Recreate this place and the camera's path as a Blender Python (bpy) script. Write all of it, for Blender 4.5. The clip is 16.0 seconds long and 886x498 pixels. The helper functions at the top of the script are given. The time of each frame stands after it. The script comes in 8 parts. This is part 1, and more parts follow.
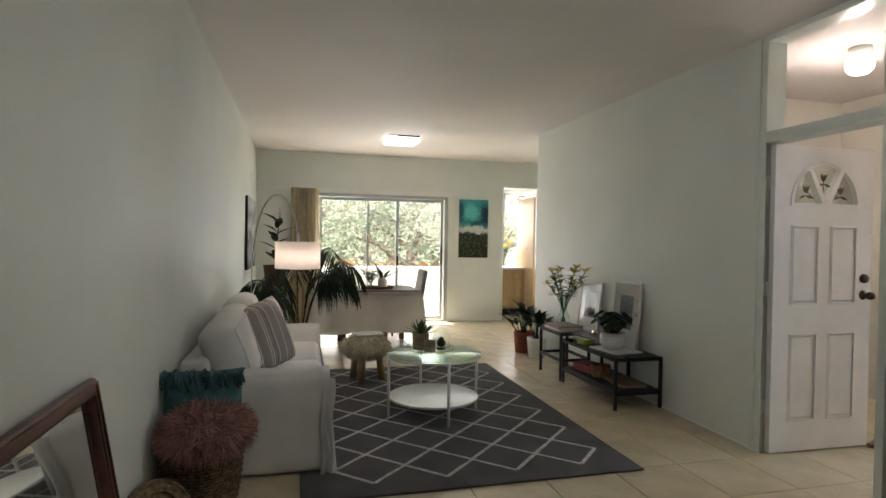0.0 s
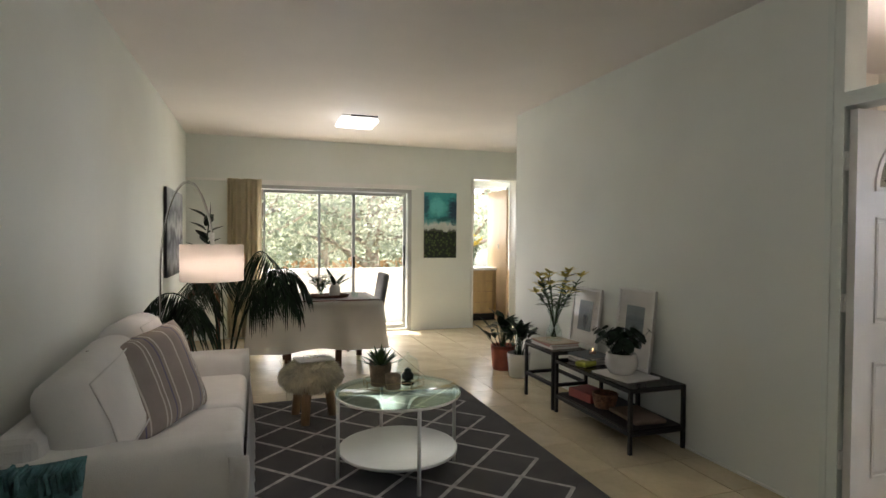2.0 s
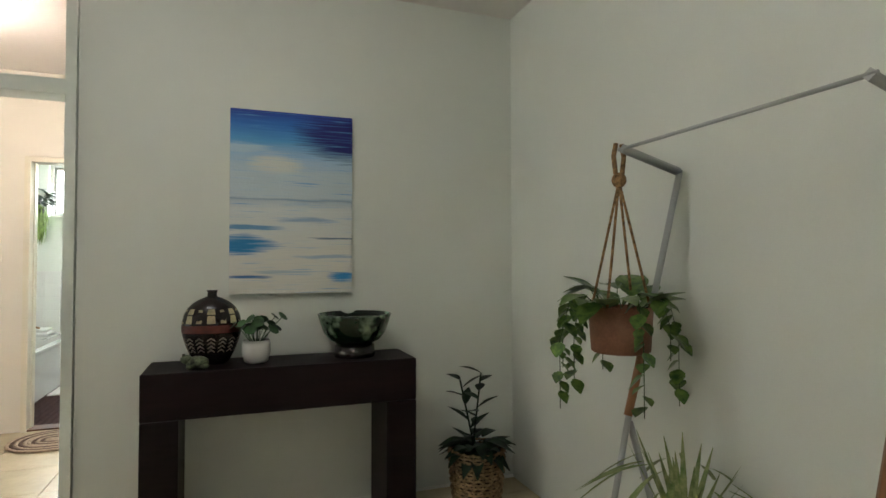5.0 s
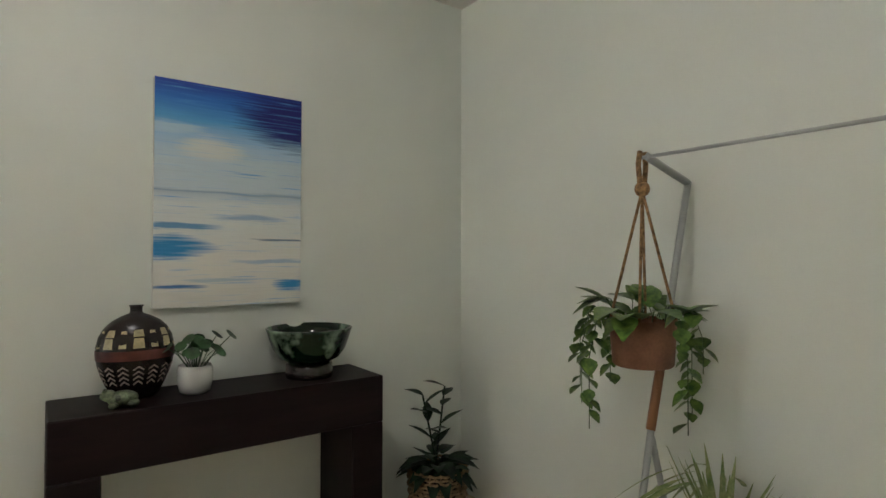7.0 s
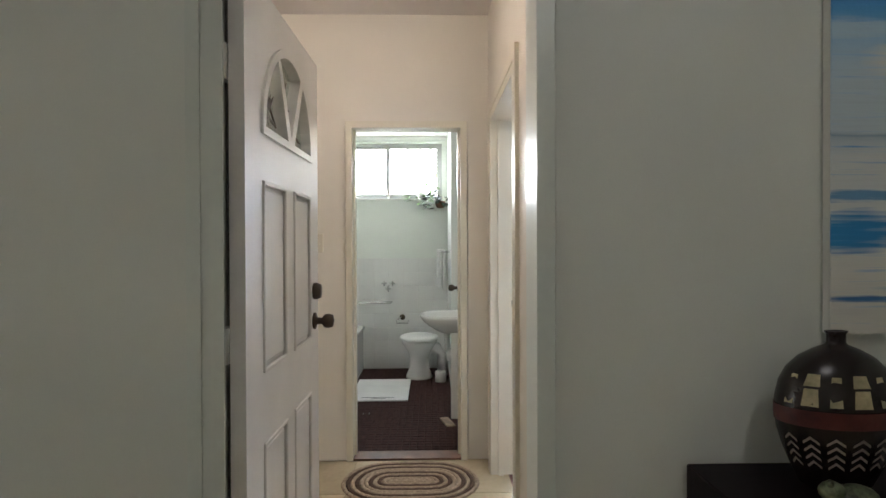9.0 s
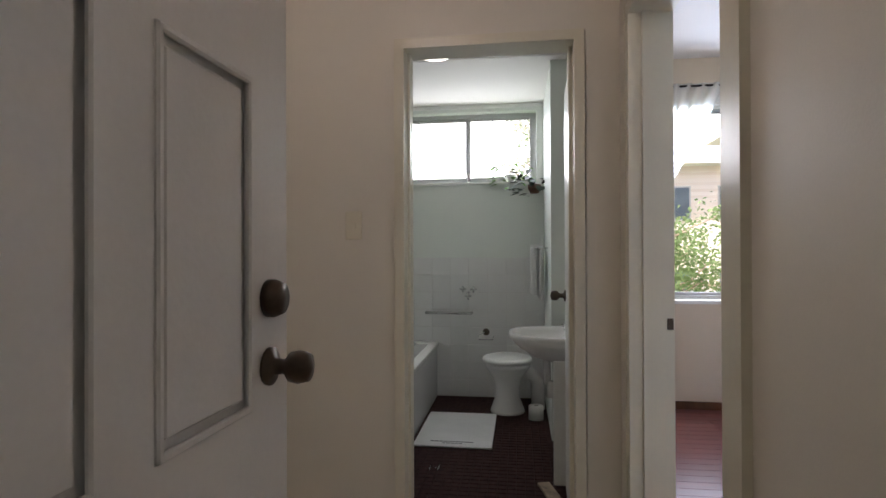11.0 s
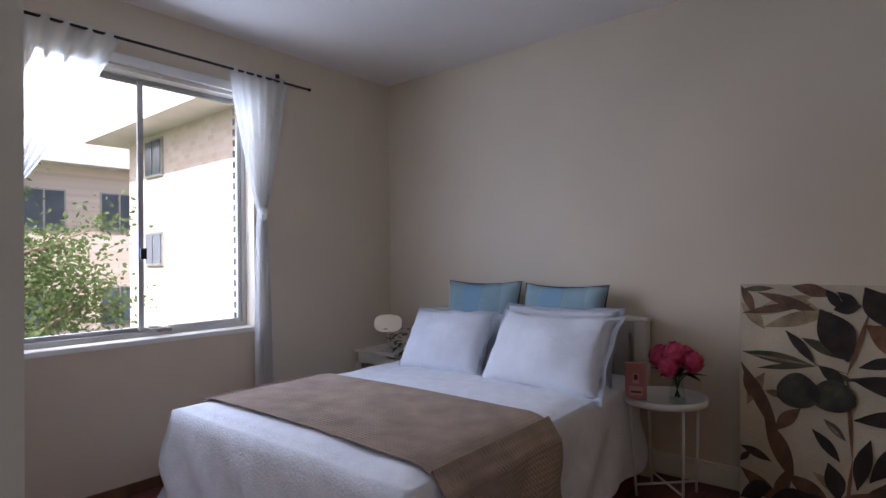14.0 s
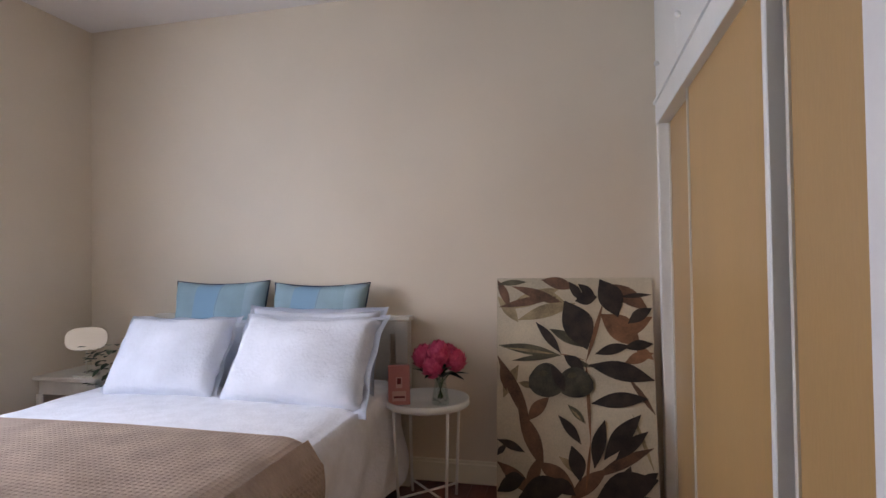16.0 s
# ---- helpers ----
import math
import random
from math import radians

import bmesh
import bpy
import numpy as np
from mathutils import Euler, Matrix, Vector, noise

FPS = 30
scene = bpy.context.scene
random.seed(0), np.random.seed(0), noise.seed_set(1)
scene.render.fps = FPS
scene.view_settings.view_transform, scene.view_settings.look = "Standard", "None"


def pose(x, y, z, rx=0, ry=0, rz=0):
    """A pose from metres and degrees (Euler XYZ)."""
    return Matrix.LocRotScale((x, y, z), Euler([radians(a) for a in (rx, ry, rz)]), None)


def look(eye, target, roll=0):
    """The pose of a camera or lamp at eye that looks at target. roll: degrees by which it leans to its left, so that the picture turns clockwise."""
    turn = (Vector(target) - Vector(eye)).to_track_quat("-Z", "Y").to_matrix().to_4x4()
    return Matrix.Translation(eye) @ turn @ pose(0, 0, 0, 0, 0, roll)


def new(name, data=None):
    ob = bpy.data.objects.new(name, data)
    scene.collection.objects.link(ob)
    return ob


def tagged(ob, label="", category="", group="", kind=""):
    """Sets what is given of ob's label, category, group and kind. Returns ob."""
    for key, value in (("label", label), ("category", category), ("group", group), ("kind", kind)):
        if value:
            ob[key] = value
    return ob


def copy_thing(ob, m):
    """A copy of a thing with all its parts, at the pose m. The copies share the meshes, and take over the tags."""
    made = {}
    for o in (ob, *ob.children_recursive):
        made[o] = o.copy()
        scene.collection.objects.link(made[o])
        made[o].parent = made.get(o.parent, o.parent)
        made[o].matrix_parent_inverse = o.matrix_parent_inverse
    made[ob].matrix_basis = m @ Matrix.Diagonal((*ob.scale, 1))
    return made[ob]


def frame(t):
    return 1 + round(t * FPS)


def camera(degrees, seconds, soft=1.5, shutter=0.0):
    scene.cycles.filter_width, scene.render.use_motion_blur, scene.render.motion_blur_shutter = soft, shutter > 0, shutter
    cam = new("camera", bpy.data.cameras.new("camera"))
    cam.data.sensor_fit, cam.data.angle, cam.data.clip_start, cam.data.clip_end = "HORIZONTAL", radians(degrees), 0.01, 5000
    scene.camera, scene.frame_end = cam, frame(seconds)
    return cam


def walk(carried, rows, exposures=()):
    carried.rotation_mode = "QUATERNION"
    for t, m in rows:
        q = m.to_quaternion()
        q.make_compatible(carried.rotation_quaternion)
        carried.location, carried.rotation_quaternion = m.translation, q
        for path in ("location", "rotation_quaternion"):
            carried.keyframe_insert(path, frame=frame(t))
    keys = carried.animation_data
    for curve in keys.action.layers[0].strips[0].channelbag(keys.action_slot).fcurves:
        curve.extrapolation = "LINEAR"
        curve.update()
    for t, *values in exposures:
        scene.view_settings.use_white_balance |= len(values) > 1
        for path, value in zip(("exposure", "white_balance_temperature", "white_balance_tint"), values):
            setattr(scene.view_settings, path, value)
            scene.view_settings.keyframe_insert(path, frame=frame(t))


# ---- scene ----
cam = camera(77.3, 16.0)
PATH = [
    (0, (0.944, 0.926, 1.389), (1.445, 2.862, 1.358), 0.9),
    (0.5, (0.987, 1.186, 1.413), (1.484, 3.122, 1.373), 0.6),
    (1, (0.978, 1.452, 1.412), (1.491, 3.385, 1.375), 0.7),
    (1.5, (1.061, 1.716, 1.41), (1.644, 3.629, 1.37), 0.5),
    (2, (1.186, 1.978, 1.411), (1.821, 3.874, 1.37), 0.4),
    (2.5, (1.321, 2.101, 1.394), (2.179, 3.908, 1.366), 0.4),
    (3, (1.391, 2.113, 1.305), (2.786, 3.545, 1.333), 1.3),
    (3.5, (1.42, 2.167, 1.318), (3.185, 3.107, 1.345), 0.6),
    (4, (1.253, 2.282, 1.312), (3.22, 2.639, 1.353), 0.7),
    (4.5, (1.08, 2.296, 1.303), (3.061, 2.026, 1.347), 0.2),
    (5, (0.922, 2.428, 1.277), (2.798, 1.736, 1.331), -0.1),
    (5.2, (0.904, 2.468, 1.272), (2.745, 1.688, 1.322), 0.0),
    (7.3, (1.549, 2.955, 1.342), (3.157, 1.767, 1.374), 0.1),
    (7.5, (1.647, 3.034, 1.345), (3.264, 1.858, 1.375), 0.1),
    (8, (1.972, 3.184, 1.357), (3.737, 2.244, 1.351), 0.3),
    (8.5, (2.268, 3.351, 1.37), (4.223, 2.932, 1.347), -0.0),
    (9, (2.573, 3.448, 1.35), (4.573, 3.406, 1.333), -0.2),
    (9.5, (2.936, 3.481, 1.347), (4.918, 3.744, 1.331), -0.5),
    (11.8, (4.305, 3.473, 1.215), (6.289, 3.723, 1.25), -0.0),
    (12, (4.44, 3.449, 1.227), (6.435, 3.587, 1.261), -0.1),
    (12.5, (4.699, 3.38, 1.225), (6.681, 3.12, 1.266), -0.3),
    (13, (4.854, 3.271, 1.24), (6.656, 2.403, 1.272), -0.6),
    (13.5, (4.971, 3.143, 1.29), (6.567, 1.937, 1.311), -0.9),
    (14, (5.08, 3.127, 1.295), (6.351, 1.583, 1.33), -0.9),
    (14.5, (5.1, 3.125, 1.306), (5.991, 1.335, 1.327), -1.2),
    (15, (5.181, 3.02, 1.26), (5.818, 1.124, 1.3), -1.1),
    (15.5, (5.241, 2.871, 1.232), (5.86, 0.969, 1.278), -0.9),
    (16, (5.343, 2.792, 1.239), (5.8, 0.845, 1.278), -0.8),
]
LIGHTNESS = [(0.0, 2.83, 6400, 14), (2.0, 2.72, 6520, 15), (3.0, 2.83, 6580, 13), (3.5, 3.08, 6620, 12), (4.0, 3.2, 6650, 12), (4.5, 3.5, 6650, 11), (5.0, 3.58, 6640, 10), (7.5, 3.66, 6600, 14), (8.0, 3.65, 6450, 16),
             (8.5, 3.32, 6400, 15), (9.0, 2.72, 6450, 14), (9.5, 2.38, 6600, 15), (11.8, 1.48, 6360, 24), (12.0, 1.48, 6360, 25), (12.5, 1.18, 6260, 25), (13.0, 0.86, 6260, 29), (13.5, 0.68, 6260, 28), (14.0, 0.64, 6260, 26), (14.5, 0.95, 6400, 25), (15.0, 1.26, 6740, 24), (16.0, 1.45, 6970, 26)]
walk(cam, [(t, look(eye, target, roll)) for t, eye, target, roll in PATH], exposures=LIGHTNESS)


# ---- world, sun, lamps ----
world = bpy.data.worlds.new("sky")
scene.world = world
world.use_nodes = True
wn = world.node_tree.nodes
sky = wn.new("ShaderNodeTexSky")
sky.sky_type = "NISHITA"
sky.sun_disc = False
sky.sun_elevation = radians(50)
sky.sun_rotation = radians(-25)
sky.dust_density = 4.0
wn["Background"].inputs[1].default_value = 0.15
world.node_tree.links.new(sky.outputs[0], wn["Background"].inputs[0])
sun = new("sun", bpy.data.lights.new("sun", "SUN"))
sun.data.energy, sun.data.angle, sun.data.color = 5.0, radians(0.5), (1.0, 0.95, 0.87)
sun.matrix_world = look((-8, 26, 33), (4, 0, 0))


def area(name, eye, target, w, h, power, color):
    ob = new(name, bpy.data.lights.new(name, "AREA"))
    ob.data.shape, ob.data.size, ob.data.size_y = "RECTANGLE", w, h
    ob.data.energy, ob.data.color = power, color
    ob.matrix_world = look(eye, target)
    return ob


def point(name, p, r, power, color):
    ob = new(name, bpy.data.lights.new(name, "POINT"))
    ob.location = p
    ob.data.shadow_soft_size, ob.data.energy, ob.data.color = r, power, color
    return ob


# daylight through the glazed openings
area("daylight_sliding_door", (2.25, 10.32, 1.15), (2.25, 5, 0.9), 2.0, 1.9, 3.5, (0.97, 0.985, 1.0))
area("daylight_kitchen", (4.8, 11.2, 1.7), (4.8, 8, 1.0), 0.8, 0.9, 1.7, (0.97, 0.985, 1.0))
area("daylight_bedroom", (8.62, 1.72, 1.65), (5, 1.3, 0.7), 1.3, 1.5, 22, (0.61, 0.775, 1.0))
area("daylight_bathroom", (8.76, 3.93, 2.14), (6.5, 3.8, 0.9), 1.1, 0.55, 4.7, (0.9, 0.97, 1.0))
# lamps of the rooms
point("ceiling_lamp_light", (2.29, 8.36, 2.62), 0.12, 0.6, (1.0, 0.985, 0.97))
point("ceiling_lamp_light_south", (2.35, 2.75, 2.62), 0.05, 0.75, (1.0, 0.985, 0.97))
point("hall_lamp_light", (4.72, 3.97, 2.54), 0.06, 2.05, (1.0, 0.85, 0.76))
point("arc_lamp_light", (0.93, 5.55, 1.24), 0.09, 0.60, (1.0, 0.87, 0.77))


# ---- materials ----
def mat(name, color, rough=0.5, metal=0.0, var=0.08, scale=3.0, bump=0.1, fine=120.0, spec=0.5, second=None, sheen=0.0,
        coat=0.0, stretch=(1, 1, 1), island=False):
    m = bpy.data.materials.new(name)
    m.use_nodes = True
    nt = m.node_tree
    n, lk = nt.nodes, nt.links
    b = n["Principled BSDF"]
    b.inputs["Roughness"].default_value = rough
    b.inputs["Metallic"].default_value = metal
    b.inputs["Specular IOR Level"].default_value = spec
    b.inputs["Sheen Weight"].default_value = sheen
    b.inputs["Coat Weight"].default_value = coat
    tc = n.new("ShaderNodeTexCoord")
    mp = n.new("ShaderNodeMapping")
    mp.inputs["Scale"].default_value = stretch
    lk.new(tc.outputs["Object"], mp.inputs[0])
    big = n.new("ShaderNodeTexNoise")
    big.inputs["Scale"].default_value = scale
    big.inputs["Detail"].default_value = 5
    lk.new(mp.outputs[0], big.inputs[0])
    small = n.new("ShaderNodeTexNoise")
    small.inputs["Scale"].default_value = fine
    small.inputs["Detail"].default_value = 3
    lk.new(mp.outputs[0], small.inputs[0])
    mix = n.new("ShaderNodeMix")
    mix.data_type = "RGBA"
    c = Vector(color)
    d = Vector(second) if second else c * (1 - 2.2 * var)
    e = c if second else c * (1 + 1.2 * var)
    mix.inputs[6].default_value = (*[min(1, max(0, v)) for v in d], 1)
    mix.inputs[7].default_value = (*[min(1, max(0, v)) for v in e], 1)
    add = n.new("ShaderNodeMath")
    add.operation = "MULTIPLY_ADD"
    add.inputs[1].default_value = 0.3
    lk.new(small.outputs[0], add.inputs[0])
    lk.new(big.outputs[0], add.inputs[2])
    ramp = n.new("ShaderNodeMapRange")
    ramp.inputs[1].default_value, ramp.inputs[2].default_value = 0.42, 0.88
    lk.new(add.outputs[0], ramp.inputs[0])
    fac = ramp.outputs[0]
    if island:
        inf = n.new("ShaderNodeObjectInfo")
        k = n.new("ShaderNodeMath")
        k.operation = "MULTIPLY_ADD"
        k.inputs[1].default_value, k.inputs[2].default_value = 0.5, -0.25
        lk.new(inf.outputs["Random"], k.inputs[0])
        s = n.new("ShaderNodeMath")
        s.operation, s.use_clamp = "ADD", True
        lk.new(k.outputs[0], s.inputs[0])
        lk.new(fac, s.inputs[1])
        fac = s.outputs[0]
    lk.new(fac, mix.inputs[0])
    lk.new(mix.outputs[2], b.inputs["Base Color"])
    if bump:
        bp = n.new("ShaderNodeBump")
        bp.inputs["Strength"].default_value = bump
        bp.inputs["Distance"].default_value = 0.01
        lk.new(small.outputs[0], bp.inputs["Height"])
        lk.new(bp.outputs[0], b.inputs["Normal"])
    return m


def glow(name, color, strength):
    m = mat(name, color, 0.4, bump=0, var=0.01)
    b = m.node_tree.nodes["Principled BSDF"]
    b.inputs["Emission Color"].default_value = (*color, 1)
    b.inputs["Emission Strength"].default_value = strength
    return m


def glass(name, color=(1, 1, 1), rough=0.0):
    m = bpy.data.materials.new(name)
    m.use_nodes = True
    nt = m.node_tree
    n, lk = nt.nodes, nt.links
    out = n["Material Output"]
    t = n.new("ShaderNodeBsdfTransparent")
    t.inputs[0].default_value = (*color, 1)
    g = n.new("ShaderNodeBsdfGlossy")
    g.inputs["Roughness"].default_value = rough + 0.01
    f = n.new("ShaderNodeLayerWeight")
    pw = n.new("ShaderNodeMath")
    pw.operation = "POWER"
    pw.inputs[1].default_value = 4.0
    lk.new(f.outputs["Facing"], pw.inputs[0])
    sc = n.new("ShaderNodeMath")
    sc.operation = "MULTIPLY_ADD"
    sc.inputs[1].default_value, sc.inputs[2].default_value = 0.6, 0.03
    lk.new(pw.outputs[0], sc.inputs[0])
    mx = n.new("ShaderNodeMixShader")
    lk.new(sc.outputs[0], mx.inputs[0])
    lk.new(t.outputs[0], mx.inputs[1])
    lk.new(g.outputs[0], mx.inputs[2])
    lk.new(mx.outputs[0], out.inputs[0])
    return m


def sheer(name, color, share=0.45, clear=0.2):
    """Thin cloth or leaf: part of the light goes through."""
    m = mat(name, color, 0.8, var=0.05, scale=6, bump=0.1, fine=400)
    n, lk = m.node_tree.nodes, m.node_tree.links
    b, out = n["Principled BSDF"], n["Material Output"]
    tr = n.new("ShaderNodeBsdfTranslucent")
    tr.inputs[0].default_value = (*color, 1)
    mx = n.new("ShaderNodeMixShader")
    mx.inputs[0].default_value = share
    lk.new(b.outputs[0], mx.inputs[1])
    lk.new(tr.outputs[0], mx.inputs[2])
    last = mx
    if clear:
        tp = n.new("ShaderNodeBsdfTransparent")
        my = n.new("ShaderNodeMixShader")
        my.inputs[0].default_value = clear
        lk.new(mx.outputs[0], my.inputs[1])
        lk.new(tp.outputs[0], my.inputs[2])
        last = my
    lk.new(last.outputs[0], out.inputs[0])
    return m


M_WALL = mat("wall_paint", (0.768, 0.80, 0.748), 0.55, var=0.025, scale=1.3, bump=0.06, fine=220)
M_WALL_HALL = mat("hall_paint", (0.80, 0.76, 0.67), 0.5, var=0.025, scale=1.3, bump=0.06, fine=220)
M_WALL_BED = mat("bedroom_paint", (0.71, 0.612, 0.478), 0.55, var=0.03, scale=1.2, bump=0.06, fine=220)
M_CEIL = mat("ceiling_paint", (0.80, 0.765, 0.73), 0.7, var=0.03, scale=1.0, bump=0.05, fine=160)
M_TRIM = mat("gloss_trim", (0.82, 0.82, 0.78), 0.3, var=0.03, bump=0.03, fine=60)
M_GREENTRIM = mat("green_white_trim", (0.74, 0.79, 0.74), 0.32, var=0.03, bump=0.03, fine=60)
M_DOOR = mat("door_paint", (0.85, 0.83, 0.80), 0.35, var=0.03, scale=4, bump=0.04, fine=90)
M_TILE = mat("beige_tile", (0.65, 0.555, 0.38), 0.24, var=0.07, scale=4, bump=0.02, fine=40, island=True)
M_GROUT = mat("grout", (0.48, 0.405, 0.28), 0.9, var=0.1, scale=20, bump=0.2)
M_REDWOOD = mat("red_wood_floor", (0.15, 0.038, 0.03), 0.28, var=0.14, scale=4, bump=0.03, fine=60, stretch=(7, 0.6, 1), island=True)
M_DARKMOSAIC = mat("dark_mosaic", (0.055, 0.026, 0.023), 0.8, spec=0.12, var=0.2, scale=25, bump=0.1)
M_WTILE = mat("white_tile", (0.80, 0.80, 0.78), 0.15, var=0.02, bump=0.01, island=True)
M_WGROUT = mat("white_grout", (0.72, 0.71, 0.68), 0.8, var=0.05)
M_ALU = mat("aluminium", (0.48, 0.49, 0.48), 0.4, 0.7, var=0.06, bump=0.02)
M_CHROME = mat("chrome", (0.62, 0.62, 0.62), 0.16, 1.0, var=0.03, bump=0)
M_BRONZE = mat("dark_bronze", (0.10, 0.075, 0.055), 0.35, 0.8, var=0.15, bump=0.03)
M_BLACK = mat("black_metal", (0.022, 0.020, 0.020), 0.45, 0.3, var=0.2, bump=0.05)
M_WHITEMETAL = mat("white_metal", (0.80, 0.80, 0.77), 0.35, 0.0, var=0.03, bump=0.02)
M_ESPRESSO = mat("espresso_wood", (0.013, 0.0055, 0.006), 0.5, spec=0.2, var=0.35, scale=5, bump=0.05, fine=50, stretch=(1, 0.12, 1))
M_WOOD = mat("light_wood", (0.45, 0.28, 0.15), 0.5, var=0.2, scale=8, bump=0.05, stretch=(1, 1, 0.1))
M_WOODDARK = mat("brown_wood", (0.16, 0.07, 0.035), 0.5, var=0.25, scale=8, bump=0.08, stretch=(1, 1, 0.12))
M_SOFA = mat("white_cotton", (0.86, 0.84, 0.80), 0.9, var=0.05, scale=4, bump=0.3, fine=260, sheen=0.2)
M_GLASS = glass("window_glass")
M_LEAF = mat("leaf_green", (0.06, 0.13, 0.035), 0.4, var=0.4, scale=20, bump=0.05)
M_LEAFD = mat("leaf_dark", (0.014, 0.036, 0.015), 0.5, spec=0.3, var=0.4, scale=20, bump=0.05)
M_SOIL = mat("soil", (0.03, 0.02, 0.015), 0.95, var=0.4, scale=60, bump=0.6)
M_WHITECER = mat("white_ceramic", (0.80, 0.79, 0.76), 0.25, var=0.02, bump=0.01)
M_PAPER = mat("paper", (0.78, 0.76, 0.72), 0.8, var=0.05, bump=0.02)


# ---- building helpers ----
def box(bm, x0, y0, z0, x1, y1, z1, bevel=0.0, seg=2):
    vs = [bm.verts.new(p) for p in ((x0, y0, z0), (x1, y0, z0), (x1, y1, z0), (x0, y1, z0), (x0, y0, z1), (x1, y0, z1), (x1, y1, z1), (x0, y1, z1))]
    fs = [bm.faces.new([vs[i] for i in f]) for f in ((3, 2, 1, 0), (4, 5, 6, 7), (0, 1, 5, 4), (1, 2, 6, 5), (2, 3, 7, 6), (3, 0, 4, 7))]
    if bevel:
        es = list({e for f in fs for e in f.edges})
        bmesh.ops.bevel(bm, geom=es, offset=bevel, segments=seg, affect="EDGES", profile=0.5)
    return vs


def tube(bm, pts, r, seg=8, close=True):
    """A round bar along points; r is a number or one for each point."""
    pts = [Vector(p) for p in pts]
    rs = r if isinstance(r, (list, tuple)) else [r] * len(pts)
    rings = []
    up = Vector((0, 0, 1))
    for i, p in enumerate(pts):
        d = (pts[min(i + 1, len(pts) - 1)] - pts[max(i - 1, 0)]).normalized()
        a = d.cross(up if abs(d.z) < 0.95 else Vector((1, 0, 0))).normalized()
        b = d.cross(a)
        rings.append([bm.verts.new(p + rs[i] * (a * math.cos(k * 2 * math.pi / seg) + b * math.sin(k * 2 * math.pi / seg))) for k in range(seg)])
    for q, w in zip(rings, rings[1:]):
        for k in range(seg):
            f = bm.faces.new((q[k], q[(k + 1) % seg], w[(k + 1) % seg], w[k]))
            f.smooth = True
    if close:
        bm.faces.new(rings[0][::-1])
        bm.faces.new(rings[-1])


def lathe(bm, profile, cx=0, cy=0, cz=0, seg=28, sx=1, sy=1):
    """Turns a list of (radius, height) round a vertical axis."""
    rings = []
    for r, z in profile:
        if r < 1e-5:
            rings.append([bm.verts.new((cx, cy, cz + z))])
        else:
            rings.append([bm.verts.new((cx + sx * r * math.cos(k * 2 * math.pi / seg), cy + sy * r * math.sin(k * 2 * math.pi / seg), cz + z)) for k in range(seg)])
    for q, w in zip(rings, rings[1:]):
        for k in range(seg):
            j = (k + 1) % seg
            if len(q) == 1 and len(w) == 1:
                continue
            if len(q) == 1:
                f = bm.faces.new((q[0], w[j], w[k]))
            elif len(w) == 1:
                f = bm.faces.new((q[k], q[j], w[0]))
            else:
                f = bm.faces.new((q[k], q[j], w[j], w[k]))
            f.smooth = True


def blade(bm, base, tip, width, sag=0.0, n=4, up=Vector((0, 0, 1)), fold=0.15):
    """A leaf from base to tip, broad in the middle, with a midrib fold."""
    base, tip = Vector(base), Vector(tip)
    d = tip - base
    side = d.cross(up)
    if side.length < 1e-4:
        side = Vector((1, 0, 0))
    side.normalize()
    nrm = side.cross(d).normalized()
    prev = None
    for i in range(n + 1):
        t = i / n
        w = width * 0.5 * math.sin(math.pi * min(0.97, max(0.06, t ** 0.8)))
        c = base + d * t - Vector((0, 0, sag * t * t)) + nrm * 0
        row = [bm.verts.new(c - side * w + nrm * w * fold * 2), bm.verts.new(c), bm.verts.new(c + side * w + nrm * w * fold * 2)]
        if prev:
            for k in (0, 1):
                f = bm.faces.new((prev[k], prev[k + 1], row[k + 1], row[k]))
                f.smooth = True
        prev = row


def cushion_shape(bm, w, h, d, n=10, puff=1.0, pinch=0.06, soft=False):
    """A stuffed cushion in its x-z plane, w wide, h high and d thick."""
    for sgn in (-1, 1):
        grid = []
        for i in range(n + 1):
            row = []
            for j in range(n + 1):
                u, v = i / n * 2 - 1, j / n * 2 - 1
                k = ((1 - u * u) * (1 - v * v)) ** 0.42 if soft else ((1 - u ** 4) * (1 - v ** 4)) ** 0.5
                px = u * w / 2 * (1 - pinch * (1 - v * v) * abs(u))
                pz = v * h / 2 * (1 - pinch * (1 - u * u) * abs(v))
                py = sgn * (d / 2 * k * puff + 0.006) + 0.006 * noise.noise(Vector((u * 3, v * 3, sgn * 5 + w)))
                row.append(bm.verts.new((px, py, pz)))
            grid.append(row)
        for i in range(n):
            for j in range(n):
                q = (grid[i][j], grid[i + 1][j], grid[i + 1][j + 1], grid[i][j + 1])
                f = bm.faces.new(q if sgn < 0 else q[::-1])
                f.smooth = True
    bmesh.ops.remove_doubles(bm, verts=bm.verts, dist=0.013)


def mesh_of(name, bm, material):
    me = bpy.data.meshes.new(name)
    bmesh.ops.recalc_face_normals(bm, faces=bm.faces)
    bm.to_mesh(me)
    bm.free()
    for m in (material if isinstance(material, (list, tuple)) else [material]):
        me.materials.append(m)
    return me


def part(name, bm, material, parent, label=""):
    ob = new(name, mesh_of(name, bm, material))
    ob.parent = parent
    return tagged(ob, label)


def thing(name, label, category, at=(0, 0, 0), turn=0.0, group=""):
    ob = new(name)
    ob.empty_display_size = 0.1
    ob.matrix_basis = pose(*at, 0, 0, turn)
    return tagged(ob, label, category, group)


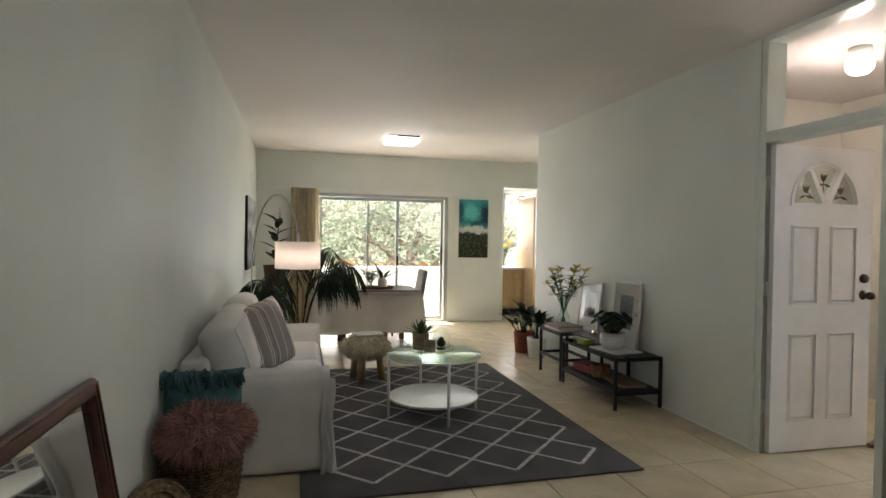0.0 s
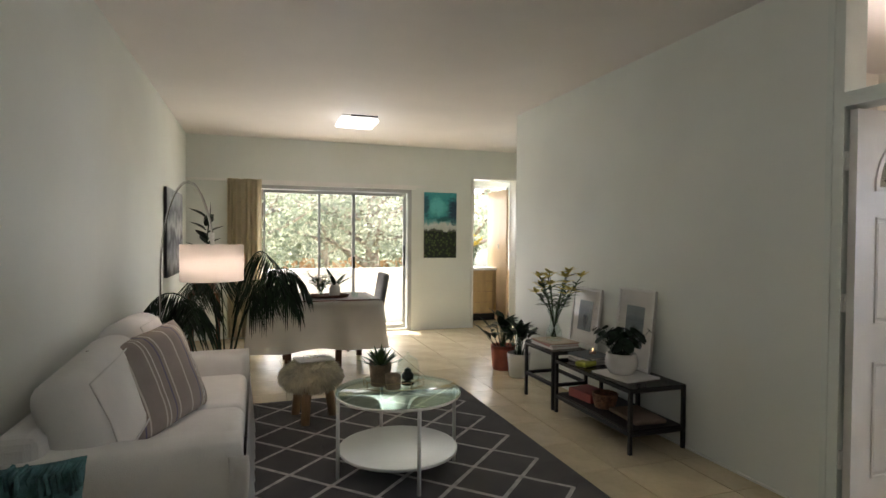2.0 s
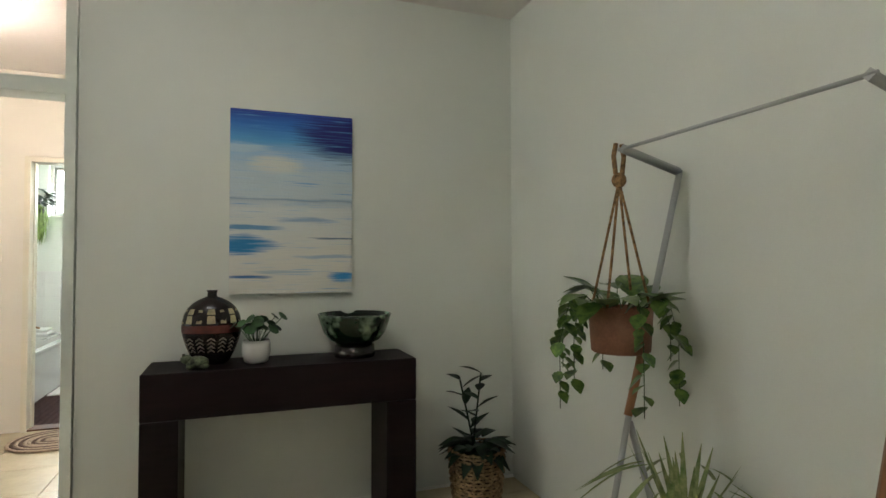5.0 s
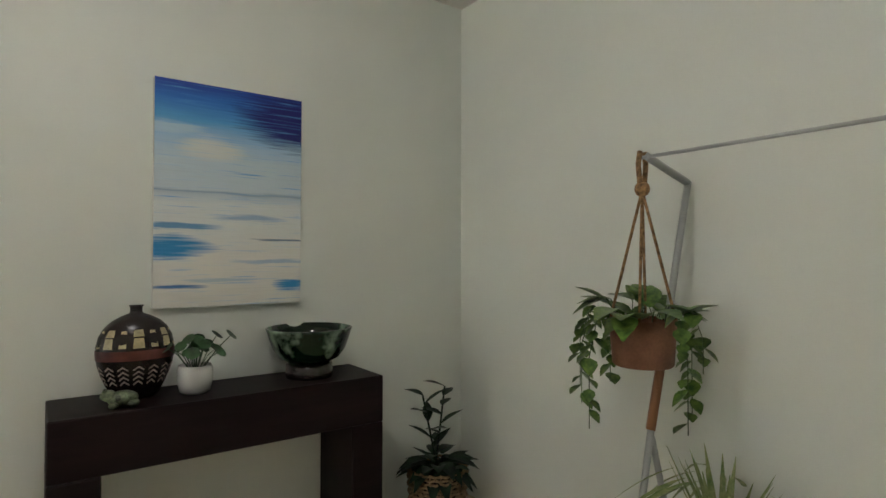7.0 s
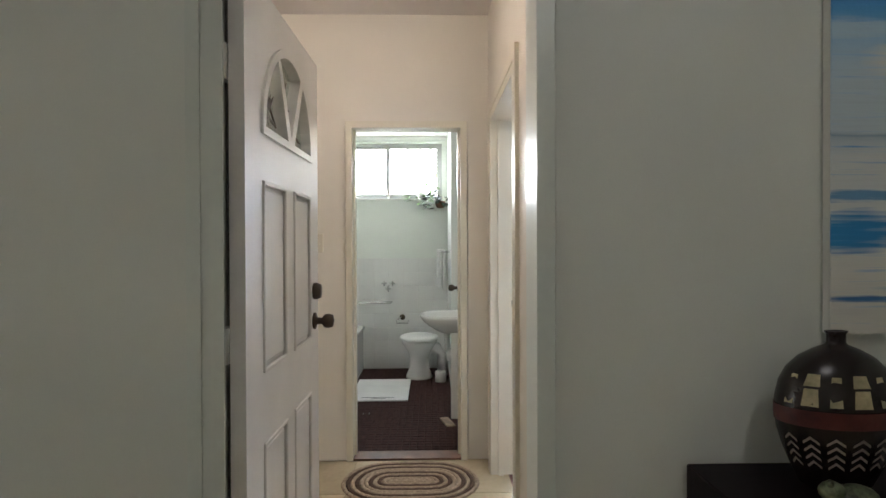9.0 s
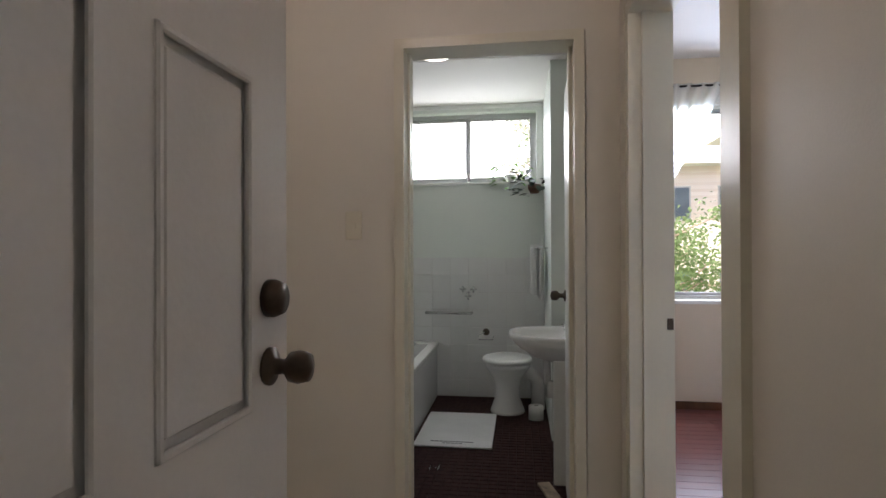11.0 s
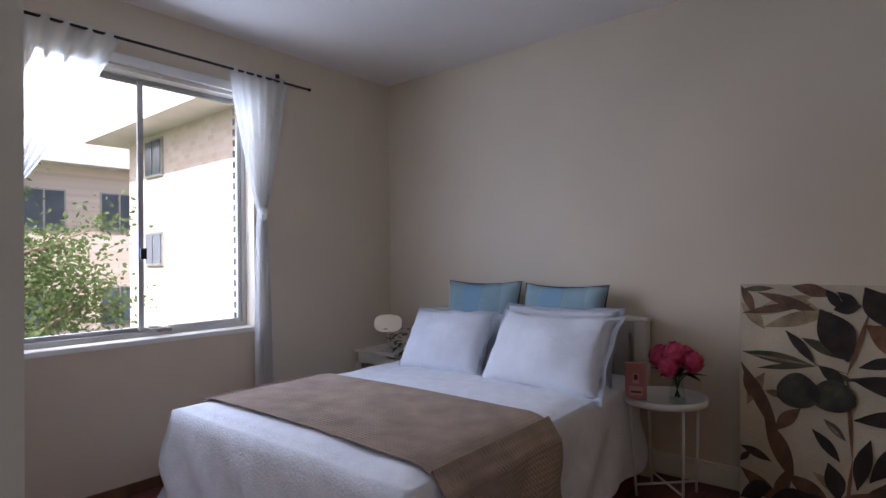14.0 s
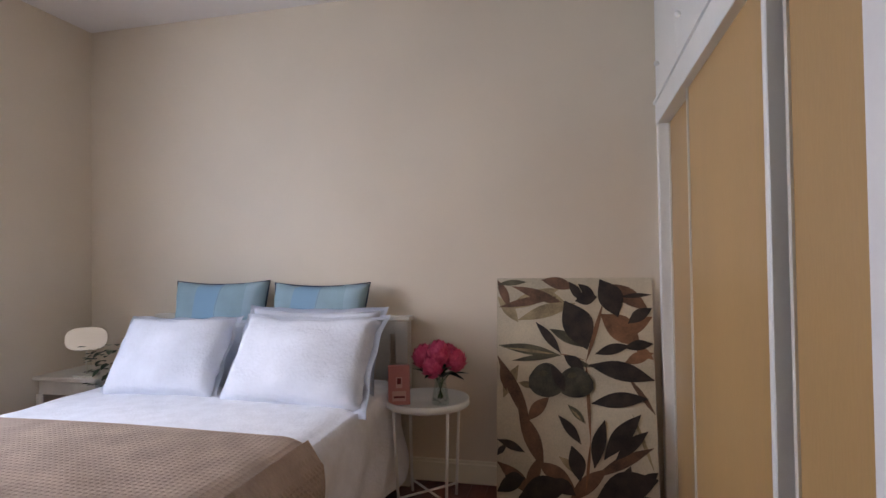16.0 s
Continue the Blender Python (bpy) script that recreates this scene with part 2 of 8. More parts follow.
def solid(name, bm, material, label, category, at=(0, 0, 0), turn=0.0, group="", kind=""):
    ob = new(name, mesh_of(name, bm, material))
    ob.matrix_basis = pose(*at, 0, 0, turn)
    return tagged(ob, label, category, group, kind)


def new_bm():
    return bmesh.new()


def structure(name, boxes, material, label, bevel=0.0):
    bm = new_bm()
    for b in boxes:
        box(bm, *b, bevel=bevel)
    ob = new(name, mesh_of(name, bm, material))
    return tagged(ob, label, "", "", "structure")


def holed(axis, at0, at1, lo, hi, z0, z1, holes):
    """Boxes of a wall across an axis, with rectangular holes (lo, hi, z0, z1)."""
    out = []

    def put(a, b, c, d):
        if b - a > 1e-4 and d - c > 1e-4:
            out.append((at0, a, c, at1, b, d) if axis == "x" else (a, at0, c, b, at1, d))
    cur = lo
    for a, b, c, d in sorted(holes):
        put(cur, a, z0, z1)
        put(a, b, z0, c)
        put(a, b, d, z1)
        cur = b
    put(cur, hi, z0, z1)
    return out


# ---- the large structure ----
H = 2.78
structure("wall_living_west", [(0.08, 0.67, 0, 0.28, 10.29, H)], M_WALL, "plain white painted plaster wall behind the sofa")
structure("wall_living_south", [(0.28, 0.67, 0, 4.05, 0.87, H)], M_WALL, "plain white painted plaster wall behind the clothes rack")
structure("wall_living_east", holed("x", 3.94, 4.05, 0.87, 7.62, 0, H, [(3.14, 4.0, 0.0, 2.74)]), M_WALL, "long white painted plaster wall with a tall doorway")
structure("wall_living_north", holed("y", 10.09, 10.29, 0.28, 5.45, 0, H, [(1.21, 3.40, 0.0, 2.13), (4.38, 5.15, 0.0, 2.36)]), M_WALL, "white painted end wall with a sliding door and a kitchen doorway")
structure("wall_passage", [(4.05, 7.50, 0, 5.45, 7.62, H), (5.25, 7.62, 0, 5.45, 10.09, H)], M_WALL, "plain white walls of the kitchen passage")
structure("ceiling_living", [(0.08, 0.67, H, 4.05, 10.29, H + 0.15), (4.05, 7.50, H, 5.45, 10.29, H + 0.15)], M_CEIL, "flat white painted concrete ceiling")
structure("wall_hall_east", holed("x", 6.04, 6.15, 2.97, 5.30, 0, H, [(3.22, 3.985, 0.0, 2.12)]), M_WALL_HALL, "cream painted hall wall with the bathroom doorway")
structure("wall_hall_south", holed("y", 2.97, 3.09, 4.05, 6.04, 0, H, [(4.87, 5.84, 0.0, 2.12)]), M_WALL_HALL, "cream painted hall wall with the bedroom doorway")
structure("wall_hall_north", [(4.05, 5.20, 0, 6.04, 5.32, H)], M_WALL_HALL, "plain cream painted hall wall")
structure("ceiling_hall", [(4.05, 3.09, H, 6.15, 5.32, H + 0.15)], M_CEIL, "flat cream painted hall ceiling")
HB = 2.52
structure("wall_bath_east", holed("x", 8.61, 8.80, 2.97, 5.02, 0, HB, [(3.33, 4.53, 1.85, 2.46)]), M_WALL, "white bathroom wall with a high window")
structure("wall_bath_south", [(6.15, 2.97, 0, 8.61, 3.09, HB), (7.55, 3.09, 0, 8.61, 3.27, HB)], M_WALL, "white bathroom wall with a boxed-out part")
structure("wall_bath_north", [(6.15, 4.90, 0, 8.61, 5.02, HB)], M_WALL, "plain white bathroom wall beside the bath")
structure("ceiling_bath", [(6.15, 2.97, HB, 8.80, 5.02, HB + 0.15)], M_CEIL, "white sheet ceiling of the bathroom with joints")
structure("wall_bed_east", holed("x", 8.44, 8.64, -0.44, 2.97, 0, H, [(1.05, 2.40, 0.86, 2.42)]), M_WALL_BED, "off-white bedroom wall with a wide window")
structure("wall_bed_south", [(4.20, -0.44, 0, 8.44, -0.24, H)], M_WALL_BED, "off-white bedroom wall behind the headboard")
structure("wall_bed_north", [(6.04, 2.90, 0, 8.44, 2.97, H)], M_WALL_BED, "off-white bedroom wall towards the bathroom")
structure("wall_bed_west", [(4.10, -0.44, 0, 4.20, 2.97, H)], M_WALL_BED, "back wall of the built-in wardrobe")
structure("ceiling_bed", [(4.10, -0.44, H, 8.64, 2.97, H + 0.15)], M_CEIL, "flat off-white bedroom ceiling")
structure("floor_base", [(0.08, 0.67, -0.25, 4.05, 11.0, -0.008), (4.05, 3.0, -0.25, 6.10, 5.32, -0.008), (4.05, 5.32, -0.25, 5.45, 12.0, -0.008)], M_GROUT, "grout bed under the beige floor tiles")
structure("floor_bath", [(6.10, 2.97, -0.25, 8.80, 5.02, -0.012)], M_DARKMOSAIC, "dark brown mosaic bathroom floor")
structure("floor_bedroom", [(4.10, -0.44, -0.25, 8.64, 3.0, -0.007)], M_REDWOOD, "dark red-brown polished timber floor")

# ---- outside ----
M_GROUND = mat("grass_ground", (0.08, 0.11, 0.04), 0.95, var=0.3, scale=0.5, bump=0.3)
structure("ground", [(-400, -400, -3.4, 400, 400, -3.2)], M_GROUND, "grassy ground of the garden two floors below")

# ---- living room: sliding door, doors and frames ----
def sliding_door():
    t = thing("sliding_door", "aluminium framed glass sliding door to the balcony, half open", "door", (0, 10.15, 0))
    bm = new_bm()
    box(bm, 1.21, -0.05, 2.08, 3.40, 0.10, 2.13)
    box(bm, 1.21, -0.05, 0.0, 3.40, 0.10, 0.03)
    box(bm, 1.21, -0.05, 0.03, 1.245, 0.10, 2.08)
    box(bm, 3.345, -0.05, 0.03, 3.40, 0.10, 2.08)
    part("door_frame", bm, M_ALU, t)
    for x0, x1, y in ((1.26, 2.56, 0.05), (2.02, 3.33, 0.02)):
        w = 0.03
        bm = new_bm()
        box(bm, x0, y, 0.035, x0 + w, y + 0.025, 2.075)
        box(bm, x1 - 0.045, y, 0.035, x1, y + 0.025, 2.075)
        box(bm, x0 + w, y, 0.035, x1 - 0.045, y + 0.025, 0.09)
        box(bm, x0 + w, y, 2.03, x1 - 0.045, y + 0.025, 2.075)
        s = part("sash", bm, M_ALU, t)
        bm = new_bm()
        box(bm, x0 + w, y + 0.010, 0.09, x1 - 0.045, y + 0.014, 2.03)
        g = part("pane", bm, M_GLASS, s)
        g.visible_shadow = False
    bm = new_bm()
    box(bm, 2.525, 0.005, 0.95, 2.555, 0.045, 1.12, bevel=0.006)
    part("latch", bm, M_BLACK, t)
    bm = new_bm()
    tube(bm, [(3.30, 0.015, 0.98), (3.29, -0.03, 1.0), (3.29, -0.03, 1.26), (3.30, 0.015, 1.28)], 0.012)
    part("pull_handle", bm, M_BLACK, t)


sliding_door()
structure("trim_pelmet", [(0.28, 10.055, 2.165, 3.62, 10.09, 2.195), (1.15, 10.04, 2.135, 3.45, 10.09, 2.163)], M_TRIM, "white pelmet strip above the sliding door")
structure("trim_balcony_step", [(1.21, 10.29, -0.10, 3.40, 10.45, -0.02)], M_WHITECER, "white tiled sill outside the sliding door")

# tall frame round the hall doorway, with the open fanlight above
structure("trim_hall_frame", [(3.936, 3.982, 0, 4.075, 4.005, 2.735), (3.925, 3.952, 0, 3.935, 4.005, 2.735), (3.936, 3.952, 2.07, 4.075, 3.981, 2.735), (3.922, 3.145, 0, 4.075, 3.19, 2.735),
                              (3.925, 3.19, 2.07, 4.075, 3.955, 2.14), (3.925, 3.145, 2.736, 4.075, 4.005, 2.776),
                              (3.922, 4.006, 0, 3.94, 4.04, 2.775)], M_GREENTRIM,
          "pale green-white painted door frame with an open fanlight")
structure("trim_skirting_living", [(3.925, 0.87, 0, 3.94, 3.14, 0.012), (3.925, 4.045, 0, 3.94, 7.60, 0.012)], M_TRIM, "thin white floor strip along the wall")


def panel_door(name, label, w, h, thick, material):
    """A moulded door leaf: hinge edge on local x = 0, leaf along +x, its front on -y. Four raised panels and a fanlight."""
    t = thing(name, label, "door")
    bm = new_bm()
    core = 0.012
    cols = [(0.135, 0.365), (0.455, 0.685)]
    rows = [(0.205, 0.79), (0.985, 1.515)]
    fz, fr, fx = 1.665, 0.265, 0.41
    # leaf with sunk panels: stiles and rails round the fields
    box(bm, 0, core, 0, w, thick - core, fz)
    xs = [0, cols[0][0], cols[0][1], cols[1][0], cols[1][1], w]
    zs = [0, rows[0][0], rows[0][1], rows[1][0], rows[1][1], fz]
    for side in (0, thick - core):
        for i in range(5):
            for j in range(5):
                if i in (1, 3) and j in (1, 3):
                    box(bm, xs[i] + 0.022, side + 0.002, zs[j] + 0.022, xs[i + 1] - 0.022, side + core - 0.001, zs[j + 1] - 0.022, bevel=0.004, seg=1)
                else:
                    box(bm, xs[i], side, zs[j], xs[i + 1], side + core, zs[j + 1])
    # top with an arched hole
    n = 20
    arc = [(fx + fr * math.cos(math.pi * k / n), fz + fr * math.sin(math.pi * k / n)) for k in range(n + 1)]
    for y in (0, thick):
        outer = []
        for x, z in arc:
            d = (x - fx, z - fz)
            outer.append((w if d[0] > 0 else 0.0, z) if abs(d[0]) > 0.20 else (x, h))
        for k in range(n):
            a, b = arc[k], arc[k + 1]
            oa, ob_ = outer[k], outer[k + 1]
            pts = [a, b, ob_]
            if oa[0] != ob_[0] and oa[1] != ob_[1]:
                pts.append((oa[0], ob_[1]) if ob_[1] == h else (ob_[0], oa[1]))
            pts.append(oa)
            bm.faces.new([bm.verts.new((p[0], y, p[1])) for p in pts])
    for k in range(n):
        a, b = arc[k], arc[k + 1]
        bm.faces.new([bm.verts.new(p) for p in ((a[0], 0, a[1]), (b[0], 0, b[1]), (b[0], thick, b[1]), (a[0], thick, a[1]))])
    for a, b in (((0, fz), (0, h)), ((0, h), (w, h)), ((w, h), (w, fz))):
        bm.faces.new([bm.verts.new(p) for p in ((a[0], 0, a[1]), (b[0], 0, b[1]), (b[0], thick, b[1]), (a[0], thick, a[1]))])
    part("leaf", bm, material, t)
    # mouldings round the panels
    for a, b in cols:
        for c, d in rows:
            bm = new_bm()
            for q in ((a, c, b, c + 0.012), (a, d - 0.012, b, d), (a, c, a + 0.012, d), (b - 0.012, c, b, d)):
                box(bm, q[0], -0.006, q[1], q[2], 0.004, q[3], bevel=0.003, seg=1)
            part("moulding", bm, material, t)
    bm = new_bm()
    for r0, r1 in ((fr - 0.003, fr + 0.022),):
        for k in range(n):
            a0, a1 = math.pi * k / n, math.pi * (k + 1) / n
            p = [(fx + r * math.cos(q), fz + r * math.sin(q)) for r, q in ((r0, a0), (r1, a0), (r1, a1), (r0, a1))]
            lo = [bm.verts.new((x, 0.004, z)) for x, z in p]
            hi = [bm.verts.new((x, -0.008, z)) for x, z in p]
            bm.faces.new(hi)
            for q in range(4):
                bm.faces.new((lo[q], lo[(q + 1) % 4], hi[(q + 1) % 4], hi[q]))
    box(bm, fx - fr - 0.02, -0.008, fz - 0.022, fx + fr + 0.02, thick + 0.006, fz)
    for ang in (60, 120):
        c, s = math.cos(radians(ang)), math.sin(radians(ang))
        x0, z0 = fx + 0.03 * c, fz
        x1, z1 = fx + fr * c, fz + fr * s
        q = [(x0 - 0.022, z0), (x0 + 0.022, z0), (x1 + 0.018, z1 - 0.004), (x1 - 0.018, z1 + 0.004)]
        lo = [bm.verts.new((x, thick, z)) for x, z in q]
        hi = [bm.verts.new((x, -0.008, z)) for x, z in q]
        bm.faces.new(hi)
        bm.faces.new(lo)
        for k in range(4):
            bm.faces.new((lo[k], lo[(k + 1) % 4], hi[(k + 1) % 4], hi[k]))
    part("fanlight_frame", bm, material, t)
    # wrought tulips behind the fanlight
    for ang in (30, 90, 150):
        c, s = math.cos(radians(ang)), math.sin(radians(ang))
        cx, cz = fx + 0.165 * c, fz + 0.165 * s
        bm = new_bm()
        for dx in (-0.028, 0, 0.028):
            blade(bm, (cx, 0.02, cz - 0.015), (cx + dx, 0.015, cz + 0.04), 0.022, n=3, up=Vector((0, 1, 0)))
        tube(bm, [(cx, 0.02, cz), (fx + 0.09 * c, 0.02, fz + 0.09 * s - 0.01)], 0.003, 5)
        blade(bm, (cx, 0.02, cz - 0.03), (cx + 0.06, 0.015, cz - 0.05), 0.016, n=3, up=Vector((0, 1, 0)))
        blade(bm, (cx, 0.02, cz - 0.03), (cx - 0.06, 0.015, cz - 0.05), 0.016, n=3, up=Vector((0, 1, 0)))
        part("tulip_ornament", bm, M_BRONZE, t, "dark wrought tulip ornament")
    bm = new_bm()
    lathe(bm, [(0.0, 0), (fr, 0), (fr, 0.002), (0, 0.002)], seg=32)
    for v in bm.verts:
        v.co = Vector((fx + v.co.x, 0.028 + v.co.z, fz + max(0.0, v.co.y)))
    part("fanlight_glass", bm, glass("etched_glass", (0.92, 0.95, 0.93), 0.12), t)
    return t


def knob(bm, x, z, out, r=0.028):
    """A turned door knob that stands out from the leaf along y."""
    prof = [(0.0, 0), (r * 1.15, 0), (r * 1.15, 0.006), (r * 0.5, 0.012), (r * 0.45, 0.03), (r * 0.9, 0.04), (r, 0.055), (r * 0.85, 0.072), (0, 0.078)]
    m = bmesh.new()
    lathe(m, prof, seg=20)
    vs = {}
    for v in m.verts:
        vs[v] = bm.verts.new((x + v.co.x, out[0] + out[1] * v.co.z, z + v.co.y))
    for f in m.faces:
        g = bm.faces.new([vs[v] for v in f.verts])
        g.smooth = True
    m.free()


# black strip closes the hinge gap, so the shade in it is painted
structure("trim_gap_shade", [(4.04, 3.956, 0.005, 4.07, 3.981, 2.065)], M_BLACK, "dark strip painting the shade in the hinge gap of the hall door")
hall_door = panel_door("hall_door", "open white moulded four-panel door with a fanlight and bronze lock", 0.815, 2.045, 0.04, M_DOOR)
hall_door.matrix_basis = pose(3.968, 3.913, 0.012, 0, 0, -1.0)
bm = new_bm()
knob(bm, 0.745, 1.045, (0.0, -1))
part("door_knob", bm, M_BRONZE, hall_door, "dark bronze round knob")
bm = new_bm()
lathe(bm, [(0, 0), (0.032, 0), (0.032, 0.012), (0.026, 0.026), (0, 0.028)], seg=20)
for v in bm.verts:
    v.co = Vector((0.745 + v.co.x, -v.co.z, 1.16 + v.co.y))
part("deadbolt", bm, M_BRONZE, hall_door, "dark bronze deadbolt")
for z in (0.25, 1.04, 1.75):
    bm = new_bm()
    box(bm, -0.004, 0.041, z, 0.03, 0.064, z + 0.09)
    tube(bm, [(-0.008, 0.050, z), (-0.008, 0.050, z + 0.09)], 0.008, 8)
    part("hinge", bm, M_TRIM, hall_door)
bm = new_bm()
box(bm, -0.09, -0.02, 0, 0.09, 0.02, 0.03, bevel=0.006)
solid("door_wedge", bm, M_WOODDARK, "small brown wooden wedge holding the hall door open", "door stop", (4.86, 3.90, 0.0), 20)

# kitchen beyond the end wall
structure("trim_kitchen_frame", [(4.365, 10.07, 0, 4.40, 10.31, 2.36), (5.13, 10.07, 0, 5.165, 10.31, 2.36), (4.40, 10.07, 2.33, 5.13, 10.31, 2.375)], M_TRIM, "cream timber frame of the kitchen doorway")
structure("wall_kitchen", holed("y", 11.35, 11.5, 3.9, 6.2, 0, 2.6, [(4.2, 5.6, 1.15, 2.35)]) + [(6.2, 10.29, 0, 6.3, 11.5, 2.6), (3.8, 10.29, 0, 3.9, 11.5, 2.6)], M_WALL, "white kitchen walls with a wide window")
structure("ceiling_kitchen", [(3.8, 10.29, 2.6, 6.3, 11.5, 2.7)], M_CEIL, "white kitchen ceiling")
structure("floor_kitchen", [(5.45, 10.29, -0.2, 6.3, 11.5, -0.01), (4.05, 12.0, -0.2, 4.1, 12.05, -0.01)], M_TILE, "beige kitchen floor")
kc = thing("kitchen_drawer_unit", "light timber kitchen drawer unit with a black kickboard", "cabinet", (4.42, 10.72, 0))
bm = new_bm()
box(bm, 0, 0, 0.12, 1.2, 0.6, 0.86)
part("carcass", bm, M_WOOD, kc)
bm = new_bm()
box(bm, 0.0, 0.03, 0, 1.2, 0.55, 0.12)
part("kickboard", bm, M_BLACK, kc, "black kickboard")
M_CABW = mat("cabinet_wood", (0.52, 0.36, 0.17), 0.4, var=0.15, scale=6, bump=0.03, stretch=(1, 1, 0.2))
for i in range(4):
    for j in range(2):
        bm = new_bm()
        box(bm, 0.01 + j * 0.6, -0.02, 0.14 + i * 0.18, 0.59 + j * 0.6, 0.0, 0.31 + i * 0.18, bevel=0.003, seg=1)
        part("drawer_front", bm, M_CABW, kc)
bm = new_bm()
box(bm, 4.40, 10.68, 0.86, 5.65, 11.35, 0.90, bevel=0.004)
solid("worktop", bm, M_WHITECER, "pale grey kitchen worktop under the window", "worktop")
kd = thing("kitchen_door", "light cream timber kitchen door standing open", "door", (5.115, 10.315, 0.01), 91)
bm = new_bm()
box(bm, 0, 0, 0, 0.76, 0.036, 2.2, bevel=0.003, seg=1)
part("leaf", bm, mat("cream_timber", (0.62, 0.44, 0.27), 0.4, var=0.08, scale=3, bump=0.03, stretch=(1, 1, 0.15)), kd)
bm = new_bm()
box(bm, 0.27, 0.036, 1.22, 0.30, 0.05, 1.30, bevel=0.004)
part("door_handle", bm, M_CHROME, kd, "small chrome handle")
bm = new_bm()
for x in (4.2, 4.88, 5.56):
    box(bm, x, 11.36, 1.15, x + 0.04, 11.42, 2.35)
box(bm, 4.2, 11.36, 1.15, 5.6, 11.42, 1.19)
box(bm, 4.2, 11.36, 2.31, 5.6, 11.42, 2.35)
w = solid("window_kitchen", bm, M_ALU, "aluminium framed kitchen window", "", kind="structure")


def flower_vase(name, label, at, h, r, flowers, fcol, lean=1.0, seed=1, size=0.05, stem_h=0.35):
    rnd = random.Random(seed)
    t = thing(name, label, "vase of flowers", at)
    bm = new_bm()
    prof = [(0.0, 0.004), (r, 0.0), (r * 0.95, h * 0.3), (r * 0.5, h * 0.55), (r * 0.55, h * 0.75), (r * 1.0, h), (r * 0.93, h), (r * 0.5, h * 0.75), (r * 0.45, h * 0.55), (r * 0.85, h * 0.3), (0, 0.02)]
    lathe(bm, prof, seg=24)
    v = part("vase", bm, M_CLEARVASE, t, "clear glass vase")
    v.visible_shadow = False
    stems, leaves = new_bm(), new_bm()
    for i in range(flowers):
        a = i * 2.4 + rnd.uniform(-0.3, 0.3)
        d = rnd.uniform(0.35, 1.0) * lean
        top = Vector((math.cos(a) * d * 0.19, math.sin(a) * d * 0.19, h + stem_h * rnd.uniform(0.35, 1.0)))
        mid = Vector((top.x * 0.25, top.y * 0.25, h * 0.95))
        tube(stems, [(-top.x * 0.12, -top.y * 0.12, 0.03), mid, mid.lerp(top, 0.6) + Vector((0, 0, 0.02)), top], 0.0035, 5)
        for k in range(7):
            q = mid.lerp(top, rnd.uniform(0.05, 0.9))
            b = rnd.uniform(0, 6.28)
            blade(leaves, q, q + Vector((math.cos(b) * 0.10, math.sin(b) * 0.10, rnd.uniform(0.0, 0.06))), 0.03, sag=0.015)
        petals = new_bm()
        for k in range(6):
            b = k * 1.047 + i
            blade(petals, top, top + Vector((math.cos(b) * size, math.sin(b) * size, size * rnd.uniform(0.2, 0.9))), size * 0.42, sag=size * 0.2)
        part("flower", petals, fcol, t)
    part("stems", stems, M_LEAF, t)
    part("leaves", leaves, M_LEAF, t, "narrow green leaves")
    return t


M_CLEARVASE = glass("clear_vase", (0.93, 0.97, 0.95))
M_LILY = mat("lily_yellow", (0.74, 0.62, 0.16), 0.6, var=0.2, scale=30)
M_LILY2 = mat("bright_yellow", (0.85, 0.62, 0.03), 0.6, var=0.2, scale=30)
flower_vase("kitchen_flowers", "vase of bright yellow flowers on the kitchen worktop", (4.775, 11.02, 0.90), 0.2, 0.05, 12, M_LILY2, 0.9, 4, 0.08, 0.34)

# beige curtain beside the sliding door
M_CURT = sheer("beige_linen", (0.70, 0.62, 0.46), 0.45, 0.0)


def drape(bm, fn, nu, nv):
    grid = [[bm.verts.new(fn(i / nu, j / nv)) for j in range(nv + 1)] for i in range(nu + 1)]
    for i in range(nu):
        for j in range(nv):
            f = bm.faces.new((grid[i][j], grid[i + 1][j], grid[i + 1][j + 1], grid[i][j + 1]))
            f.smooth = True


bm = new_bm()
drape(bm, lambda u, v: (0.80 + 0.44 * u, 9.97 + 0.045 * math.sin(u * 36 + 1.4 * math.sin(u * 9) + 0.5 * v) * (0.55 + 0.45 * (1 - v)) + 0.02 * math.sin(u * 13 + v * 3), 0.03 + 2.16 * v), 90, 14)
bmesh.ops.solidify(bm, geom=bm.faces[:], thickness=0.004)
solid("curtain", bm, M_CURT, "gathered beige linen curtain hanging beside the sliding door", "curtain")

# ceiling lamp
cl = thing("ceiling_lamp", "lit square white ceiling lamp with a rounded diffuser", "ceiling lamp", (2.27, 8.38, H))
bm = new_bm()
box(bm, -0.20, -0.20, -0.03, 0.20, 0.20, 0, bevel=0.012)
part("base_plate", bm, M_WHITEMETAL, cl)
bm = new_bm()
box(bm, -0.22, -0.22, -0.085, 0.22, 0.22, -0.03, bevel=0.03, seg=3)
part("diffuser", bm, glow("lamp_diffuser", (1.0, 1.0, 0.97), 0.45), cl)
bm = new_bm()
box(bm, -0.10, -0.243, -0.028, 0.20, -0.235, -0.012)
part("clip", bm, M_BLACK, cl, "dark metal clip strip")

